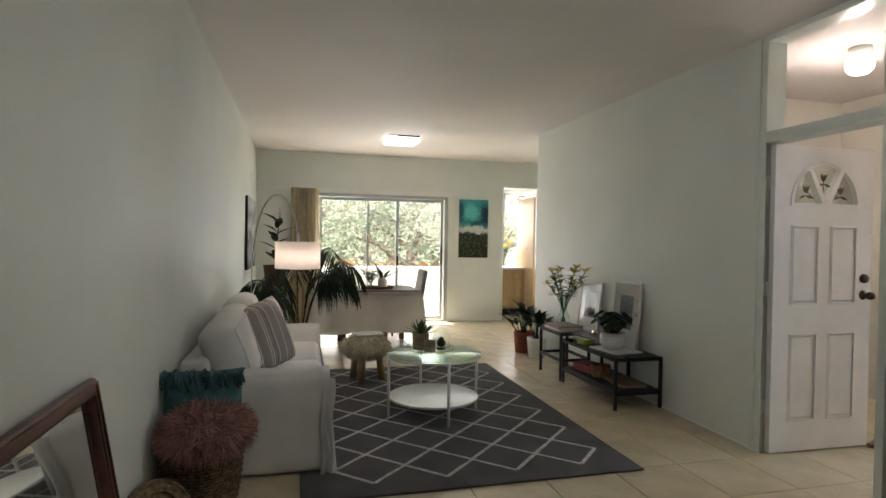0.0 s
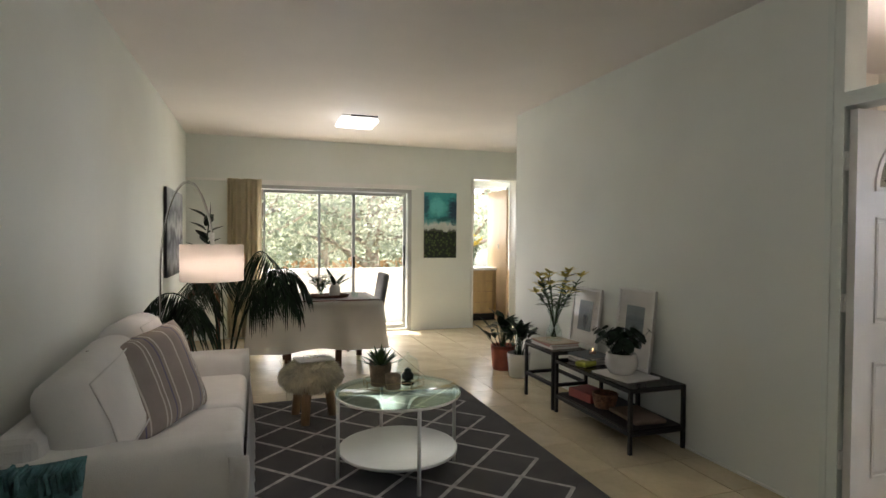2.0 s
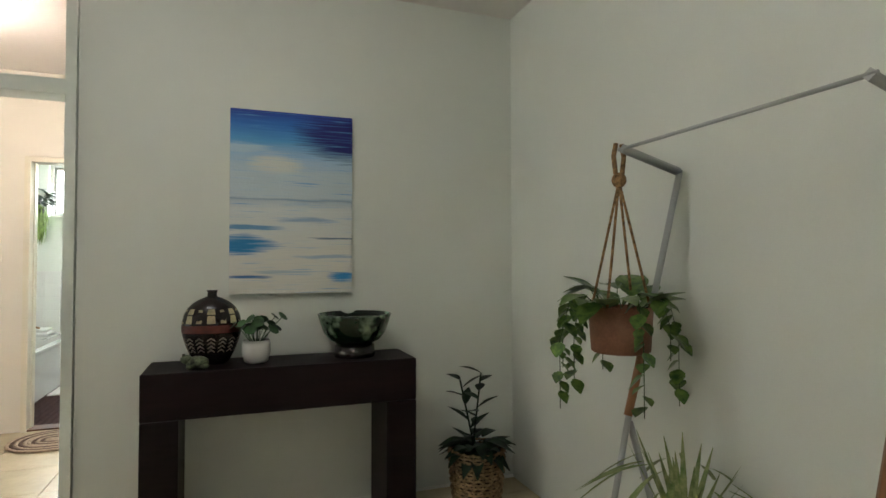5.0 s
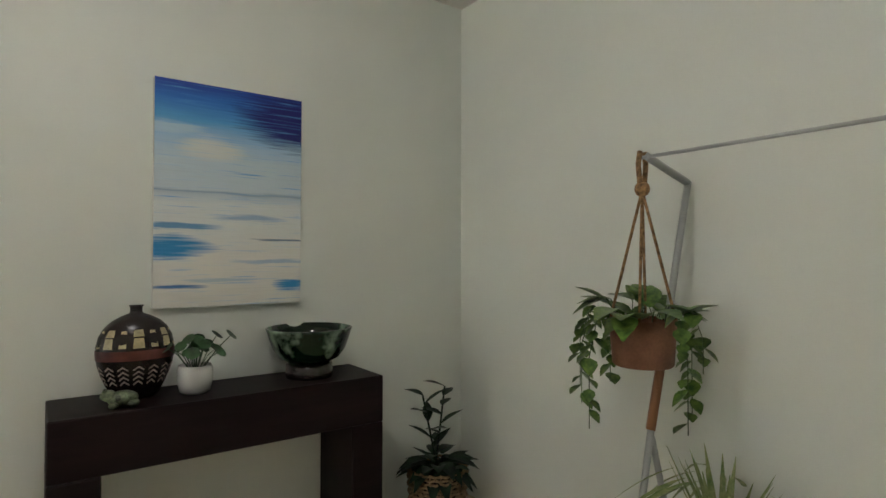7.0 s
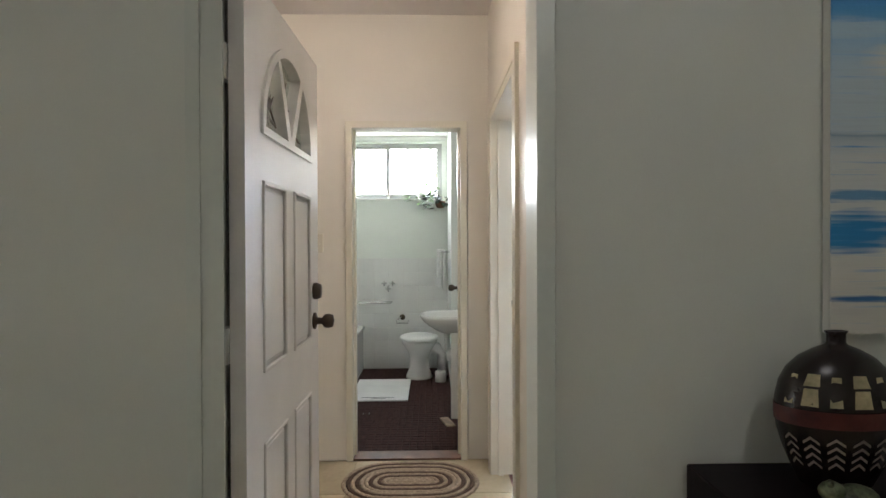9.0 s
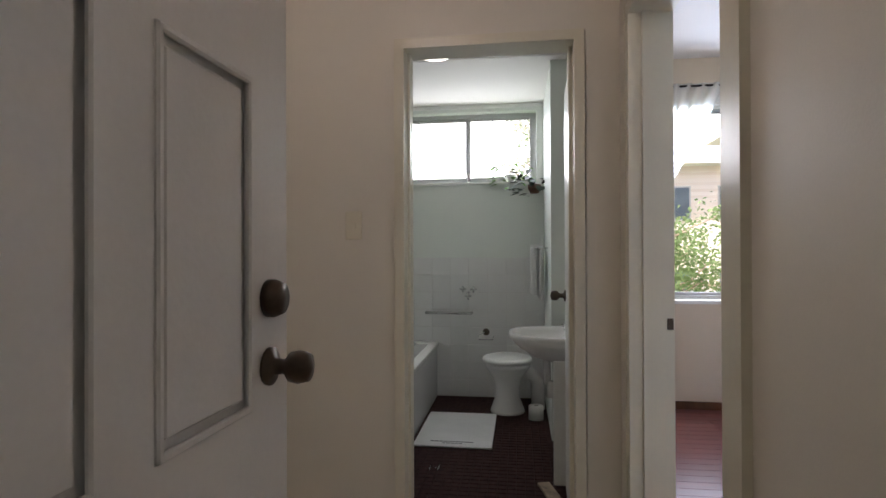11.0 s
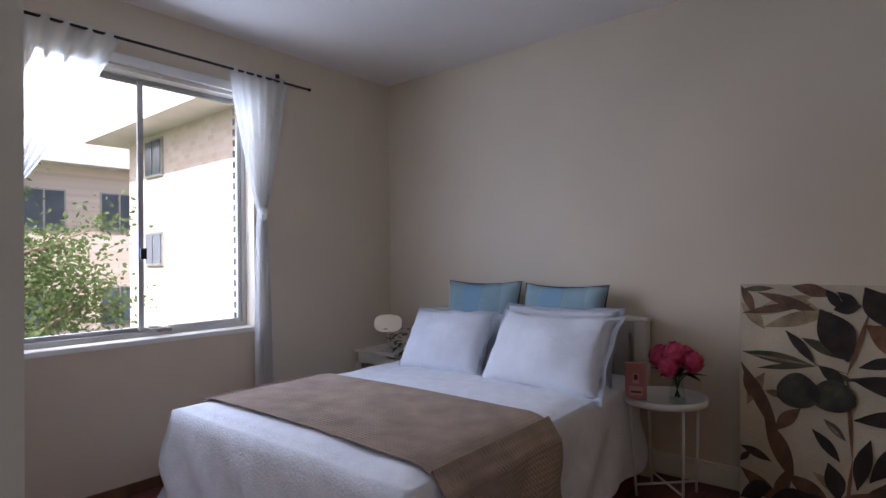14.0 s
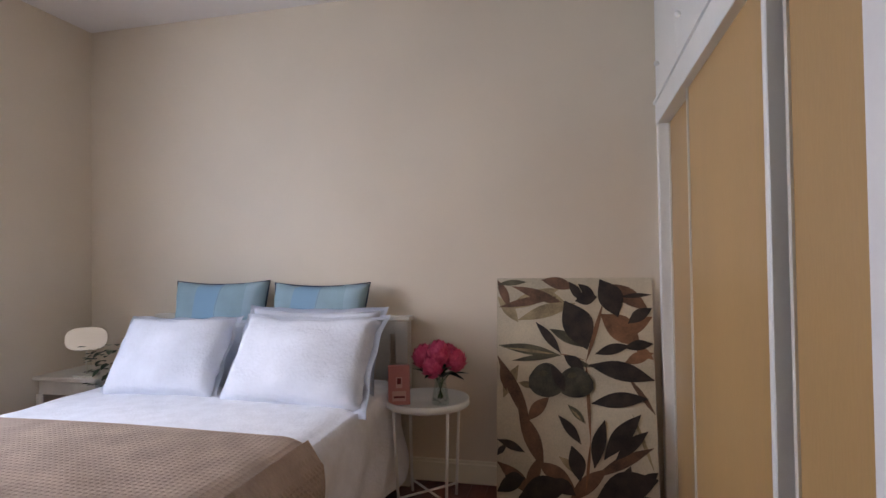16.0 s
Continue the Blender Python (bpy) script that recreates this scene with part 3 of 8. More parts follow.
# ---- living room: sofa group ----
def sofa():
    t = thing("sofa", "white slipcovered two-seat sofa against the wall", "sofa", (0.335, 4.23, 0))
    L, D = 2.03, 0.79
    bm = new_bm()
    box(bm, 0.05, 0.10, 0.02, D - 0.06, L - 0.10, 0.30, bevel=0.03)
    part("base", bm, M_SOFA, t)
    for y0 in (0.0, L - 0.25):
        bm = new_bm()
        n = 26

        def arm(u, v, y0=y0):
            # closed profile round the arm: a rounded top on straight sides
            a = u * 2 * math.pi
            cx, cz = math.cos(a), math.sin(a)
            w, hgt = 0.125, 0.30
            py = math.copysign(abs(cx) ** 0.35, cx) * w
            pz = math.copysign(abs(cz) ** 0.55, cz) * hgt
            k = 0.012 * math.sin(v * 25 + cz * 3) * (1 if cz < 0 else 0.2)
            return (0.0 + (D + 0.0) * v + (0.02 * (1 - (cz + 1) / 2) if v > 0.9 else 0), y0 + 0.125 + py + k * 0.4, 0.305 + pz)
        drape(bm, arm, n * 2, 12)
        bmesh.ops.remove_doubles(bm, verts=bm.verts, dist=0.0005)
        bmesh.ops.holes_fill(bm, edges=[e for e in bm.edges if e.is_boundary], sides=0)
        part("armrest", bm, M_SOFA, t)
    bm = new_bm()
    box(bm, -0.05, 0.06, 0.02, 0.11, L - 0.06, 0.69, bevel=0.045, seg=3)
    part("back_frame", bm, M_SOFA, t)
    for i in range(2):
        bm = new_bm()
        box(bm, 0.16, 0.255 + i * 0.765, 0.28, D - 0.005, 0.255 + (i + 1) * 0.765 - 0.008, 0.47, bevel=0.055, seg=4)
        for v in bm.verts:
            v.co.z += 0.018 * math.sin(math.pi * min(1, max(0, (v.co.x - 0.16) / 0.67))) * (1 if v.co.z > 0.4 else 0)
        for f in bm.faces:
            f.smooth = True
        part("seat_cushion", bm, M_SOFA, t)
        bm = new_bm()
        box(bm, -0.11, -0.39, -0.215, 0.11, 0.39, 0.215, bevel=0.085, seg=5)
        for v in bm.verts:
            u, w = v.co.y / 0.39, v.co.z / 0.215
            v.co.x += math.copysign(0.035, v.co.x) * (1 - u * u) * (1 - w * w) + 0.012 * noise.noise(v.co * 6 + Vector((0, 0, i * 9)))
            v.co.z += 0.03 * (1 - u * u) * w + 0.012 * noise.noise(v.co * 4 + Vector((5, i * 4, 0)))
        for f in bm.faces:
            f.smooth = True
        bm.transform(Matrix.Translation((0.205, 0.53 + i * 0.80, 0.675 + 0.045 * i)) @ Euler((radians((5, -3)[i]), radians(-19), radians((-4, 3)[i]))).to_matrix().to_4x4())
        cover = part("back_cushion", bm, M_SOFA, t)
        bm = new_bm()
        edge = [Vector((0.112, 0.335 * c, 0.165 * d)) for c, d in ((-1, -1), (1, -1), (1, 1), (-1, 1), (-1, -1))]
        for a_, b_ in zip(edge, edge[1:]):
            tube(bm, [a_, a_.lerp(b_, 0.5) + Vector((0.012, 0, 0)), b_], 0.004, 5)
        bm.transform(Matrix.Translation((0.205, 0.53 + i * 0.80, 0.675 + 0.045 * i)) @ Euler((radians((5, -3)[i]), radians(-19), radians((-4, 3)[i]))).to_matrix().to_4x4())
        part("seam", bm, M_SOFA, cover)
    # loose skirt of the slipcover at the front corners and along the front
    bm = new_bm()
    drape(bm, lambda u, v: (D + 0.012 + 0.018 * (1 - v) * math.sin(u * 75) + 0.02 * (1 - v), 0.01 + (L - 0.02) * u, 0.012 + 0.40 * v), 160, 6)
    bmesh.ops.solidify(bm, geom=bm.faces[:], thickness=0.004)
    part("skirt", bm, M_SOFA, t, "loose gathered cotton skirt")
    bm = new_bm()
    drape(bm, lambda u, v: (D - 0.05 + 0.075 * u + 0.01 * math.sin(v * 9), -0.012 - 0.018 * math.sin(u * 9) * (1 - v), 0.01 + 0.56 * v), 12, 8)
    bmesh.ops.solidify(bm, geom=bm.faces[:], thickness=0.004)
    part("corner_tie", bm, M_SOFA, t)
    return t


sofa()


def striped(name, base, stripe, spacing, width, axis=0):
    m = mat(name, base, 0.9, var=0.06, scale=8, bump=0.3, fine=350)
    n, lk = m.node_tree.nodes, m.node_tree.links
    b = n["Principled BSDF"]
    src = b.inputs["Base Color"].links[0].from_socket
    tc = n.new("ShaderNodeTexCoord")
    sep = n.new("ShaderNodeSeparateXYZ")
    lk.new(tc.outputs["Object"], sep.inputs[0])
    acc = None
    for sp, of, wd, col in stripe:
        md = n.new("ShaderNodeMath")
        md.operation = "PINGPONG"
        md.inputs[1].default_value = sp
        ad = n.new("ShaderNodeMath")
        ad.operation = "ADD"
        ad.inputs[1].default_value = of
        lk.new(sep.outputs[axis], ad.inputs[0])
        lk.new(ad.outputs[0], md.inputs[0])
        lt = n.new("ShaderNodeMath")
        lt.operation = "LESS_THAN"
        lt.inputs[1].default_value = wd
        lk.new(md.outputs[0], lt.inputs[0])
        mx = n.new("ShaderNodeMix")
        mx.data_type = "RGBA"
        mx.inputs[7].default_value = (*col, 1)
        lk.new(lt.outputs[0], mx.inputs[0])
        lk.new(src, mx.inputs[6])
        src = mx.outputs[2]
    lk.new(src, b.inputs["Base Color"])
    return m


M_STRIPE = striped("striped_linen", (0.34, 0.29, 0.255), [(0.055, 0.0, 0.005, (0.66, 0.62, 0.55)), (0.11, 0.03, 0.0045, (0.15, 0.14, 0.22)), (0.16, 0.08, 0.004, (0.75, 0.72, 0.66))], 0, 0)


def cushion(name, label, w, h, d, material, m, trim=None, pinch=0.06, n=12):
    bm = new_bm()
    cushion_shape(bm, w, h, d, n=n, pinch=pinch)
    ob = new(name, mesh_of(name, bm, material))
    ob.matrix_basis = m
    return tagged(ob, label, "cushion")


lean = Matrix.Identity(3)
wide = Vector((0.42, 0.90, 0.07)).normalized()
high = Vector((-0.34, 0.08, 0.94))
high = (high - wide * high.dot(wide)).normalized()
lean.col[0], lean.col[1], lean.col[2] = wide, high.cross(wide), high
cushion("cushion", "grey-brown linen cushion with pale and navy stripes on the sofa", 0.66, 0.52, 0.20, M_STRIPE,
        Matrix.Translation((0.685, 5.07, 0.675)) @ lean.to_4x4(), n=18)

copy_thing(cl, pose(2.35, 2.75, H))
# basket with soft things beside the sofa
M_WICKER = mat("dark_wicker", (0.20, 0.13, 0.075), 0.8, var=0.4, scale=30, bump=0.3)


def wicker(bm, r0, r1, h, rows, cols, cz=0.0, thick=0.007):
    for i in range(rows):
        z = cz + h * (i + 0.5) / rows
        r = r0 + (r1 - r0) * math.sin(math.pi * 0.5 * (i + 0.5) / rows)
        pts = []
        for k in range(cols * 2 + 1):
            a = k * math.pi / cols
            rr = r + thick * 0.8 * (1 if (k + i) % 2 else -1)
            pts.append((rr * math.cos(a), rr * math.sin(a), z))
        tube(bm, pts, thick * 0.9, 5, close=False)
    for k in range(cols):
        a = (k + 0.5) * 2 * math.pi / cols
        tube(bm, [((r0 + (r1 - r0) * math.sin(math.pi * 0.5 * q / 4)) * math.cos(a), (r0 + (r1 - r0) * math.sin(math.pi * 0.5 * q / 4)) * math.sin(a), cz + h * q / 4) for q in range(5)], thick * 0.6, 4, close=False)


bk = thing("basket", "dark woven wicker basket holding soft cushions beside the sofa", "basket", (0.485, 3.89, 0.0))
bk.scale = (0.8, 0.88, 0.93)
bm = new_bm()
wicker(bm, 0.19, 0.24, 0.40, 24, 24)
part("weave", bm, M_WICKER, bk)
bm = new_bm()
lathe(bm, [(0, 0.0), (0.185, 0.0), (0.23, 0.38), (0.222, 0.38), (0.178, 0.01), (0, 0.01)])
part("lining", bm, mat("dark_lining", (0.06, 0.04, 0.03), 0.9), bk)
bm = new_bm()
tube(bm, [(0.245 * math.cos(a * 0.2618), 0.245 * math.sin(a * 0.2618), 0.405) for a in range(25)], 0.014, 8, close=False)
part("rim", bm, M_WICKER, bk)


def fur(bm, base_pts, n, length, width, rnd, droop=0.5):
    """Tufts: narrow tapered blades that start on an ellipsoid (centre, radii)."""
    (cx, cy, cz), (rx, ry, rz) = base_pts
    for _ in range(n):
        v = Vector((rnd.gauss(0, 1), rnd.gauss(0, 1), rnd.gauss(0, 1))).normalized()
        p = Vector((cx + rx * v.x, cy + ry * v.y, cz + rz * v.z))
        d = (v + Vector((rnd.uniform(-0.6, 0.6), rnd.uniform(-0.6, 0.6), rnd.uniform(-0.6, 0.2) - droop * 0.4))).normalized()
        e = p + d * length * rnd.uniform(0.6, 1.2)
        s = d.cross(Vector((rnd.uniform(-1, 1), rnd.uniform(-1, 1), 0.3))).normalized() * width
        mid = p.lerp(e, 0.5) + Vector((0, 0, -length * 0.06))
        a, b = bm.verts.new(p - s), bm.verts.new(p + s)
        c, f = bm.verts.new(mid + s * 0.8), bm.verts.new(mid - s * 0.8)
        g = bm.verts.new(e + Vector((0, 0, -length * 0.25 * droop)))
        bm.faces.new((a, b, c, f))
        bm.faces.new((f, c, g))


def ellipsoid(bm, c, r, n=12):
    prof = [(math.sin(math.pi * i / n), -math.cos(math.pi * i / n)) for i in range(n + 1)]
    m = bmesh.new()
    lathe(m, prof, seg=20)
    vs = {}
    for v in m.verts:
        vs[v] = bm.verts.new((c[0] + r[0] * v.co.x, c[1] + r[1] * v.co.y, c[2] + r[2] * v.co.z))
    for f in m.faces:
        bm.faces.new([vs[v] for v in f.verts]).smooth = True
    m.free()


M_PINK = mat("pink_fur", (0.52, 0.27, 0.235), 0.9, var=0.25, scale=14, bump=0.2, sheen=0.4)
M_TEAL = mat("teal_wool", (0.10, 0.24, 0.25), 0.95, var=0.25, scale=18, bump=0.4, fine=200)
rnd = random.Random(5)
pf = thing("fur_cushion", "shaggy dusty-pink faux fur cushion lying in the basket", "cushion", (0.505, 3.855, 0.445))
bm = new_bm()
ellipsoid(bm, (0, 0, 0), (0.185, 0.215, 0.095))
part("core", bm, M_PINK, pf)
bm = new_bm()
fur(bm, ((0, 0, 0), (0.185, 0.215, 0.095)), 4200, 0.075, 0.0042, rnd)
part("fur", bm, M_PINK, pf)
tc_ = thing("tassel_cushion", "teal woollen cushion with chunky tassels on top of the basket", "cushion", (0.475, 3.97, 0.535))
bm = new_bm()
cushion_shape(bm, 0.39, 0.34, 0.13, n=12)
bm.transform(Euler((radians(-12), 0, radians(5))).to_matrix().to_4x4())
part("cover", bm, M_TEAL, tc_)
for i in range(9):
    bm = new_bm()
    x = -0.18 + 0.36 * i / 8
    y = 0.02 + 0.008 * math.sin(i * 2.1)
    pts = [(x, y, 0.150), (x + 0.006, y - 0.025, 0.165), (x - 0.005, y - 0.06, 0.150), (x + 0.004, y - 0.072, 0.098)]
    for k in range(5):
        o = Vector((rnd.uniform(-0.018, 0.018), rnd.uniform(-0.015, 0.015), rnd.uniform(-0.012, 0.012)))
        tube(bm, [Vector(p) + o * (0.4 + 0.5 * q) for q, p in enumerate(pts)], 0.0065, 5)
    part("tassel", bm, M_TEAL, tc_)

# leaning mirror
M_FRAMEWOOD = mat("red_brown_frame", (0.105, 0.035, 0.022), 0.4, var=0.3, scale=9, bump=0.06)
mr = thing("mirror", "floor mirror in a carved red-brown wooden frame leaning on the wall", "mirror")
mr.matrix_basis = Matrix.Translation((0.447, 2.91, 0.0)) @ Euler((0, radians(-9.5), 0)).to_matrix().to_4x4()
MW, MH = 0.72, 0.945
bm = new_bm()
for q in ((0, -MW, 0.0, 0.03, 0, 0.055), (0, -MW, MH - 0.055, 0.03, 0, MH), (0, -MW, 0.055, 0.03, -MW + 0.055, MH - 0.055), (0, -0.055, 0.055, 0.03, 0, MH - 0.055)):
    box(bm, *q, bevel=0.010, seg=2)
part("frame", bm, M_FRAMEWOOD, mr)
bm = new_bm()
for q in ((0.028, -MW + 0.012, MH - 0.02, 0.036, -0.012, MH - 0.012), (0.028, -0.02, 0.02, 0.036, -0.012, MH - 0.02), (0.028, -0.048, 0.02, 0.035, -0.043, MH - 0.05)):
    box(bm, *q)
part("bead", bm, M_FRAMEWOOD, mr)
bm = new_bm()
box(bm, 0.006, -MW + 0.05, 0.05, 0.012, -0.05, MH - 0.05)
mm = mat("silvered_glass", (0.86, 0.87, 0.86), 0.02, 1.0, var=0.0, bump=0)
part("glass", bm, mm, mr)

# round wicker tray leaning by the basket
wt = thing("wicker_tray", "round woven wicker tray leaning near the wall", "tray")
wt.matrix_basis = Matrix.Translation((0.375, 3.42, 0.19)) @ Euler((0, radians(70), radians(-38))).to_matrix().to_4x4()
bm = new_bm()
for i in range(14):
    r = 0.012 + i * 0.011
    tube(bm, [(r * math.cos(a * 0.2618), r * math.sin(a * 0.2618), 0.004 * (a % 2) + (0.002 * i if i > 10 else 0)) for a in range(25)], 0.0065, 5, close=False)
part("weave", bm, mat("straw", (0.36, 0.26, 0.14), 0.8, var=0.35, scale=40, bump=0.2), wt)
bm = new_bm()
tube(bm, [(0.168 * math.cos(a * 0.2618), 0.168 * math.sin(a * 0.2618), 0.02) for a in range(25)], 0.014, 8, close=False)
part("rim", bm, M_WICKER, wt)

# rug with a diamond lattice
M_RUG = mat("charcoal_wool", (0.060, 0.049, 0.047), 0.98, var=0.38, scale=5, bump=0.8, fine=230, sheen=0.25)
M_RUGL = mat("cream_wool", (0.68, 0.66, 0.62), 0.98, var=0.15, scale=20, bump=0.8, fine=230)
rg = thing("rug", "charcoal wool rug with a cream diamond lattice", "rug", (0, 0, 0))
bm = new_bm()
box(bm, 0.96, 3.87, 0.001, 3.0, 6.84, 0.014, bevel=0.004, seg=1)
part("rug_body", bm, M_RUG, rg)
bm = new_bm()
X0, X1, Y0, Y1, S = 1.15, 2.87, 4.02, 6.815, 0.43
for sgn in (1, -1):
    for k in range(-14, 15):
        c = (2.87 + sgn * 4.235) + S * k
        # x + sgn*y = c inside the rectangle
        ys = sorted([(c - X0) / sgn, (c - X1) / sgn])
        ya, yb = max(Y0, ys[0]), min(Y1, ys[1])
        if yb - ya < 0.02:
            continue
        n = max(2, int((yb - ya) / 0.06))
        prev = None
        for i in range(n + 1):
            y = ya + (yb - ya) * i / n
            x = c - sgn * y
            wv = 0.004 * noise.noise(Vector((x * 12, y * 12, k)))
            hw = 0.0088 + 0.003 * noise.noise(Vector((x * 30, y * 30, 4)))
            a, b = (x - hw + wv, y - sgn * hw), (x + hw + wv, y + sgn * hw)
            row = [bm.verts.new((a[0], a[1], 0.0145)), bm.verts.new((x + wv, y, 0.0185)), bm.verts.new((b[0], b[1], 0.0145))]
            if prev:
                for q in (0, 1):
                    bm.faces.new((prev[q], prev[q + 1], row[q + 1], row[q])).smooth = True
            prev = row
part("lattice", bm, M_RUGL, rg, "cream diamond lattice lines")

# coffee table
M_TABGLASS = glass("table_glass", (0.80, 0.92, 0.87))
ct = thing("coffee_table", "round white metal coffee table with a glass top", "table", (1.99, 5.20, 0.012))
bm = new_bm()
lathe(bm, [(0.0, 0.478), (0.372, 0.478), (0.375, 0.482), (0.372, 0.487), (0, 0.487)], seg=56)
g = part("glass_top", bm, M_TABGLASS, ct, "clear greenish glass top")
g.visible_shadow = False
bm = new_bm()
tube(bm, [(0.366 * math.cos(a * math.pi / 24), 0.366 * math.sin(a * math.pi / 24), 0.468) for a in range(49)], 0.008, 6, close=False)
part("top_ring", bm, M_WHITEMETAL, ct)
bm = new_bm()
lathe(bm, [(0, 0.130), (0.352, 0.130), (0.356, 0.135), (0.356, 0.146), (0.35, 0.148), (0.345, 0.142), (0, 0.142)], seg=56)
part("shelf", bm, M_WHITEMETAL, ct)
for k in range(4):
    a = -1.5 + k * math.pi / 2
    bm = new_bm()
    tube(bm, [(0.366 * math.cos(a), 0.366 * math.sin(a), 0), (0.366 * math.cos(a), 0.366 * math.sin(a), 0.478)], 0.011, 10)
    part("leg", bm, M_WHITEMETAL, ct)
M_BRASS = mat("thin_brass", (0.38, 0.30, 0.16), 0.35, 0.9, var=0.1, bump=0)
M_POTWOOD = mat("pot_wood", (0.36, 0.27, 0.18), 0.7, var=0.25, scale=14, bump=0.1)
top = 0.502
gt = thing("glass_tray", "octagonal glass tray with a thin brass edge on the coffee table", "tray", (1.98, 5.28, top))
oct_ = [(0.19 * math.cos(k * math.pi / 4 + 0.39), 0.15 * math.sin(k * math.pi / 4 + 0.39)) for k in range(9)]
for z in (0.004, 0.045):
    bm = new_bm()
    tube(bm, [(x, y, z) for x, y in oct_], 0.0025, 5, close=False)
    part("edge", bm, M_BRASS, gt)
for x, y in oct_[:8]:
    bm = new_bm()
    tube(bm, [(x, y, 0.0), (x, y, 0.045)], 0.0025, 5)
    part("corner_post", bm, M_BRASS, gt)


def potted(name, label, at, r, h, material, kind, seed, size, leafmat, category="potted plant", count=30, pot_prof=None, group=""):
    rnd = random.Random(seed)
    t = thing(name, label, category, at, group=group)
    bm = new_bm()
    prof = pot_prof or [(0, 0), (r * 0.78, 0), (r * 0.82, 0.004), (r * 0.97, h * 0.85), (r, h), (r * 0.92, h), (r * 0.88, h * 0.82), (0, h * 0.82)]
    lathe(bm, prof, seg=28)
    part("pot", bm, material, t)
    bm = new_bm()
    lathe(bm, [(0, h * 0.86), (r * 0.88, h * 0.845)], seg=20)
    part("soil", bm, M_SOIL, t)
    single = count <= 34
    lv, st = new_bm(), new_bm()
    for i in range(count):
        if single and i:
            if len(st.verts):
                part("stem", st, leafmat, t)
                st = new_bm()
            part("leaf", lv, leafmat, t)
            lv = new_bm()
        a = i * 2.399 + rnd.uniform(-0.4, 0.4)
        u = rnd.random()
        base = Vector((math.cos(a) * r * 0.5 * u, math.sin(a) * r * 0.5 * u, h * 0.86))
        if kind == "rosette":
            e = base + Vector((math.cos(a) * size * (0.35 + 0.65 * u), math.sin(a) * size * (0.35 + 0.65 * u), size * (1.1 - 0.7 * u)))
            blade(lv, base, e, size * 0.22, sag=size * 0.1 * u)
        elif kind == "broad":
            q = base + Vector((math.cos(a) * size * 0.34 * u, math.sin(a) * size * 0.34 * u, size * (0.35 + 0.5 * (1 - u))))
            tube(st, [base, q], 0.003, 4)
            e = q + Vector((math.cos(a) * size * 0.45, math.sin(a) * size * 0.45, size * rnd.uniform(-0.05, 0.65)))
            blade(lv, q, e, size * 0.26, sag=size * 0.15, n=5)
        elif kind == "round":
            q = base + Vector((math.cos(a) * size * u, math.sin(a) * size * u, size * rnd.uniform(0.5, 1.15)))
            tube(st, [base, base.lerp(q, 0.5) + Vector((0, 0, size * 0.1)), q], 0.0018, 4)
            rr = size * rnd.uniform(0.16, 0.24)
            nrm = Vector((math.cos(a) * 0.7, math.sin(a) * 0.7, 0.7)).normalized()
            ax = nrm.cross(Vector((0, 0, 1))).normalized()
            ay = nrm.cross(ax)
            ring = [lv.verts.new(q + rr * (ax * math.cos(k * 0.7854) + ay * math.sin(k * 0.7854))) for k in range(8)]
            cv = lv.verts.new(q - nrm * rr * 0.15)
            for k in range(8):
                lv.faces.new((cv, ring[k], ring[(k + 1) % 8])).smooth = True
        elif kind == "arching":
            e1 = base + Vector((math.cos(a) * size * 0.5, math.sin(a) * size * 0.5, size * rnd.uniform(0.6, 1.0)))
            blade(lv, base, e1, size * 0.085, sag=-0.02, n=4)
            e2 = e1 + Vector((math.cos(a) * size * 0.75, math.sin(a) * size * 0.75, -size * rnd.uniform(0.25, 0.75)))
            blade(lv, base.lerp(e1, 0.8), e2, size * 0.085, sag=size * 0.2, n=5)
    if len(st.verts):
        part("stem" if single else "stems", st, leafmat, t)
    else:
        st.free()
    part("leaf" if single else "leaves", lv, leafmat, t)
    return t


potted("potted_succulent", "small green succulent in a pale wooden pot on the glass tray", (1.90, 5.30, top + 0.005), 0.07, 0.135, M_POTWOOD, "rosette", 3, 0.12, M_LEAF, count=34)
bm = new_bm()
lathe(bm, [(0, 0), (0.045, 0), (0.048, 0.085), (0.043, 0.085), (0.04, 0.01), (0, 0.01)], seg=20)
solid("wooden_cup", bm, M_POTWOOD, "small pale wooden cup beside the succulent", "cup", (1.955, 5.20, top + 0.005))
gc = thing("glass_cloche", "glass cloche over a small cactus on the coffee table", "cloche", (2.065, 5.27, top + 0.005))
bm = new_bm()
lathe(bm, [(0.07, 0), (0.07, 0.11), (0.055, 0.155), (0.02, 0.175), (0.008, 0.18), (0.012, 0.195), (0, 0.20)], seg=28)
part("dome", bm, M_CLEARVASE, gc).visible_shadow = False
bm = new_bm()
lathe(bm, [(0, 0), (0.04, 0), (0.04, 0.012), (0.012, 0.02), (0.035, 0.035), (0.038, 0.06), (0.02, 0.075), (0.022, 0.09), (0, 0.105)], seg=16)
part("cactus", bm, M_LEAFD, gc, "small dark cactus in a wooden dish")

# fur stool with a magazine
M_FUR = mat("cream_fur", (0.86, 0.79, 0.60), 0.95, var=0.15, scale=12, bump=0.2, sheen=0.3)
fs = thing("stool", "cream sheepskin stool with three wooden legs", "stool", (1.58, 6.33, 0.012))
for k in range(3):
    a = radians(250 + 120 * k)
    bm = new_bm()
    tube(bm, [(0.17 * math.cos(a), 0.17 * math.sin(a), 0), (0.13 * math.cos(a), 0.13 * math.sin(a), 0.28)], [0.032, 0.038], 12)
    part("leg", bm, M_WOOD, fs)
bm = new_bm()
ellipsoid(bm, (0, 0, 0.345), (0.21, 0.21, 0.10))
part("seat", bm, M_FUR, fs)
bm = new_bm()
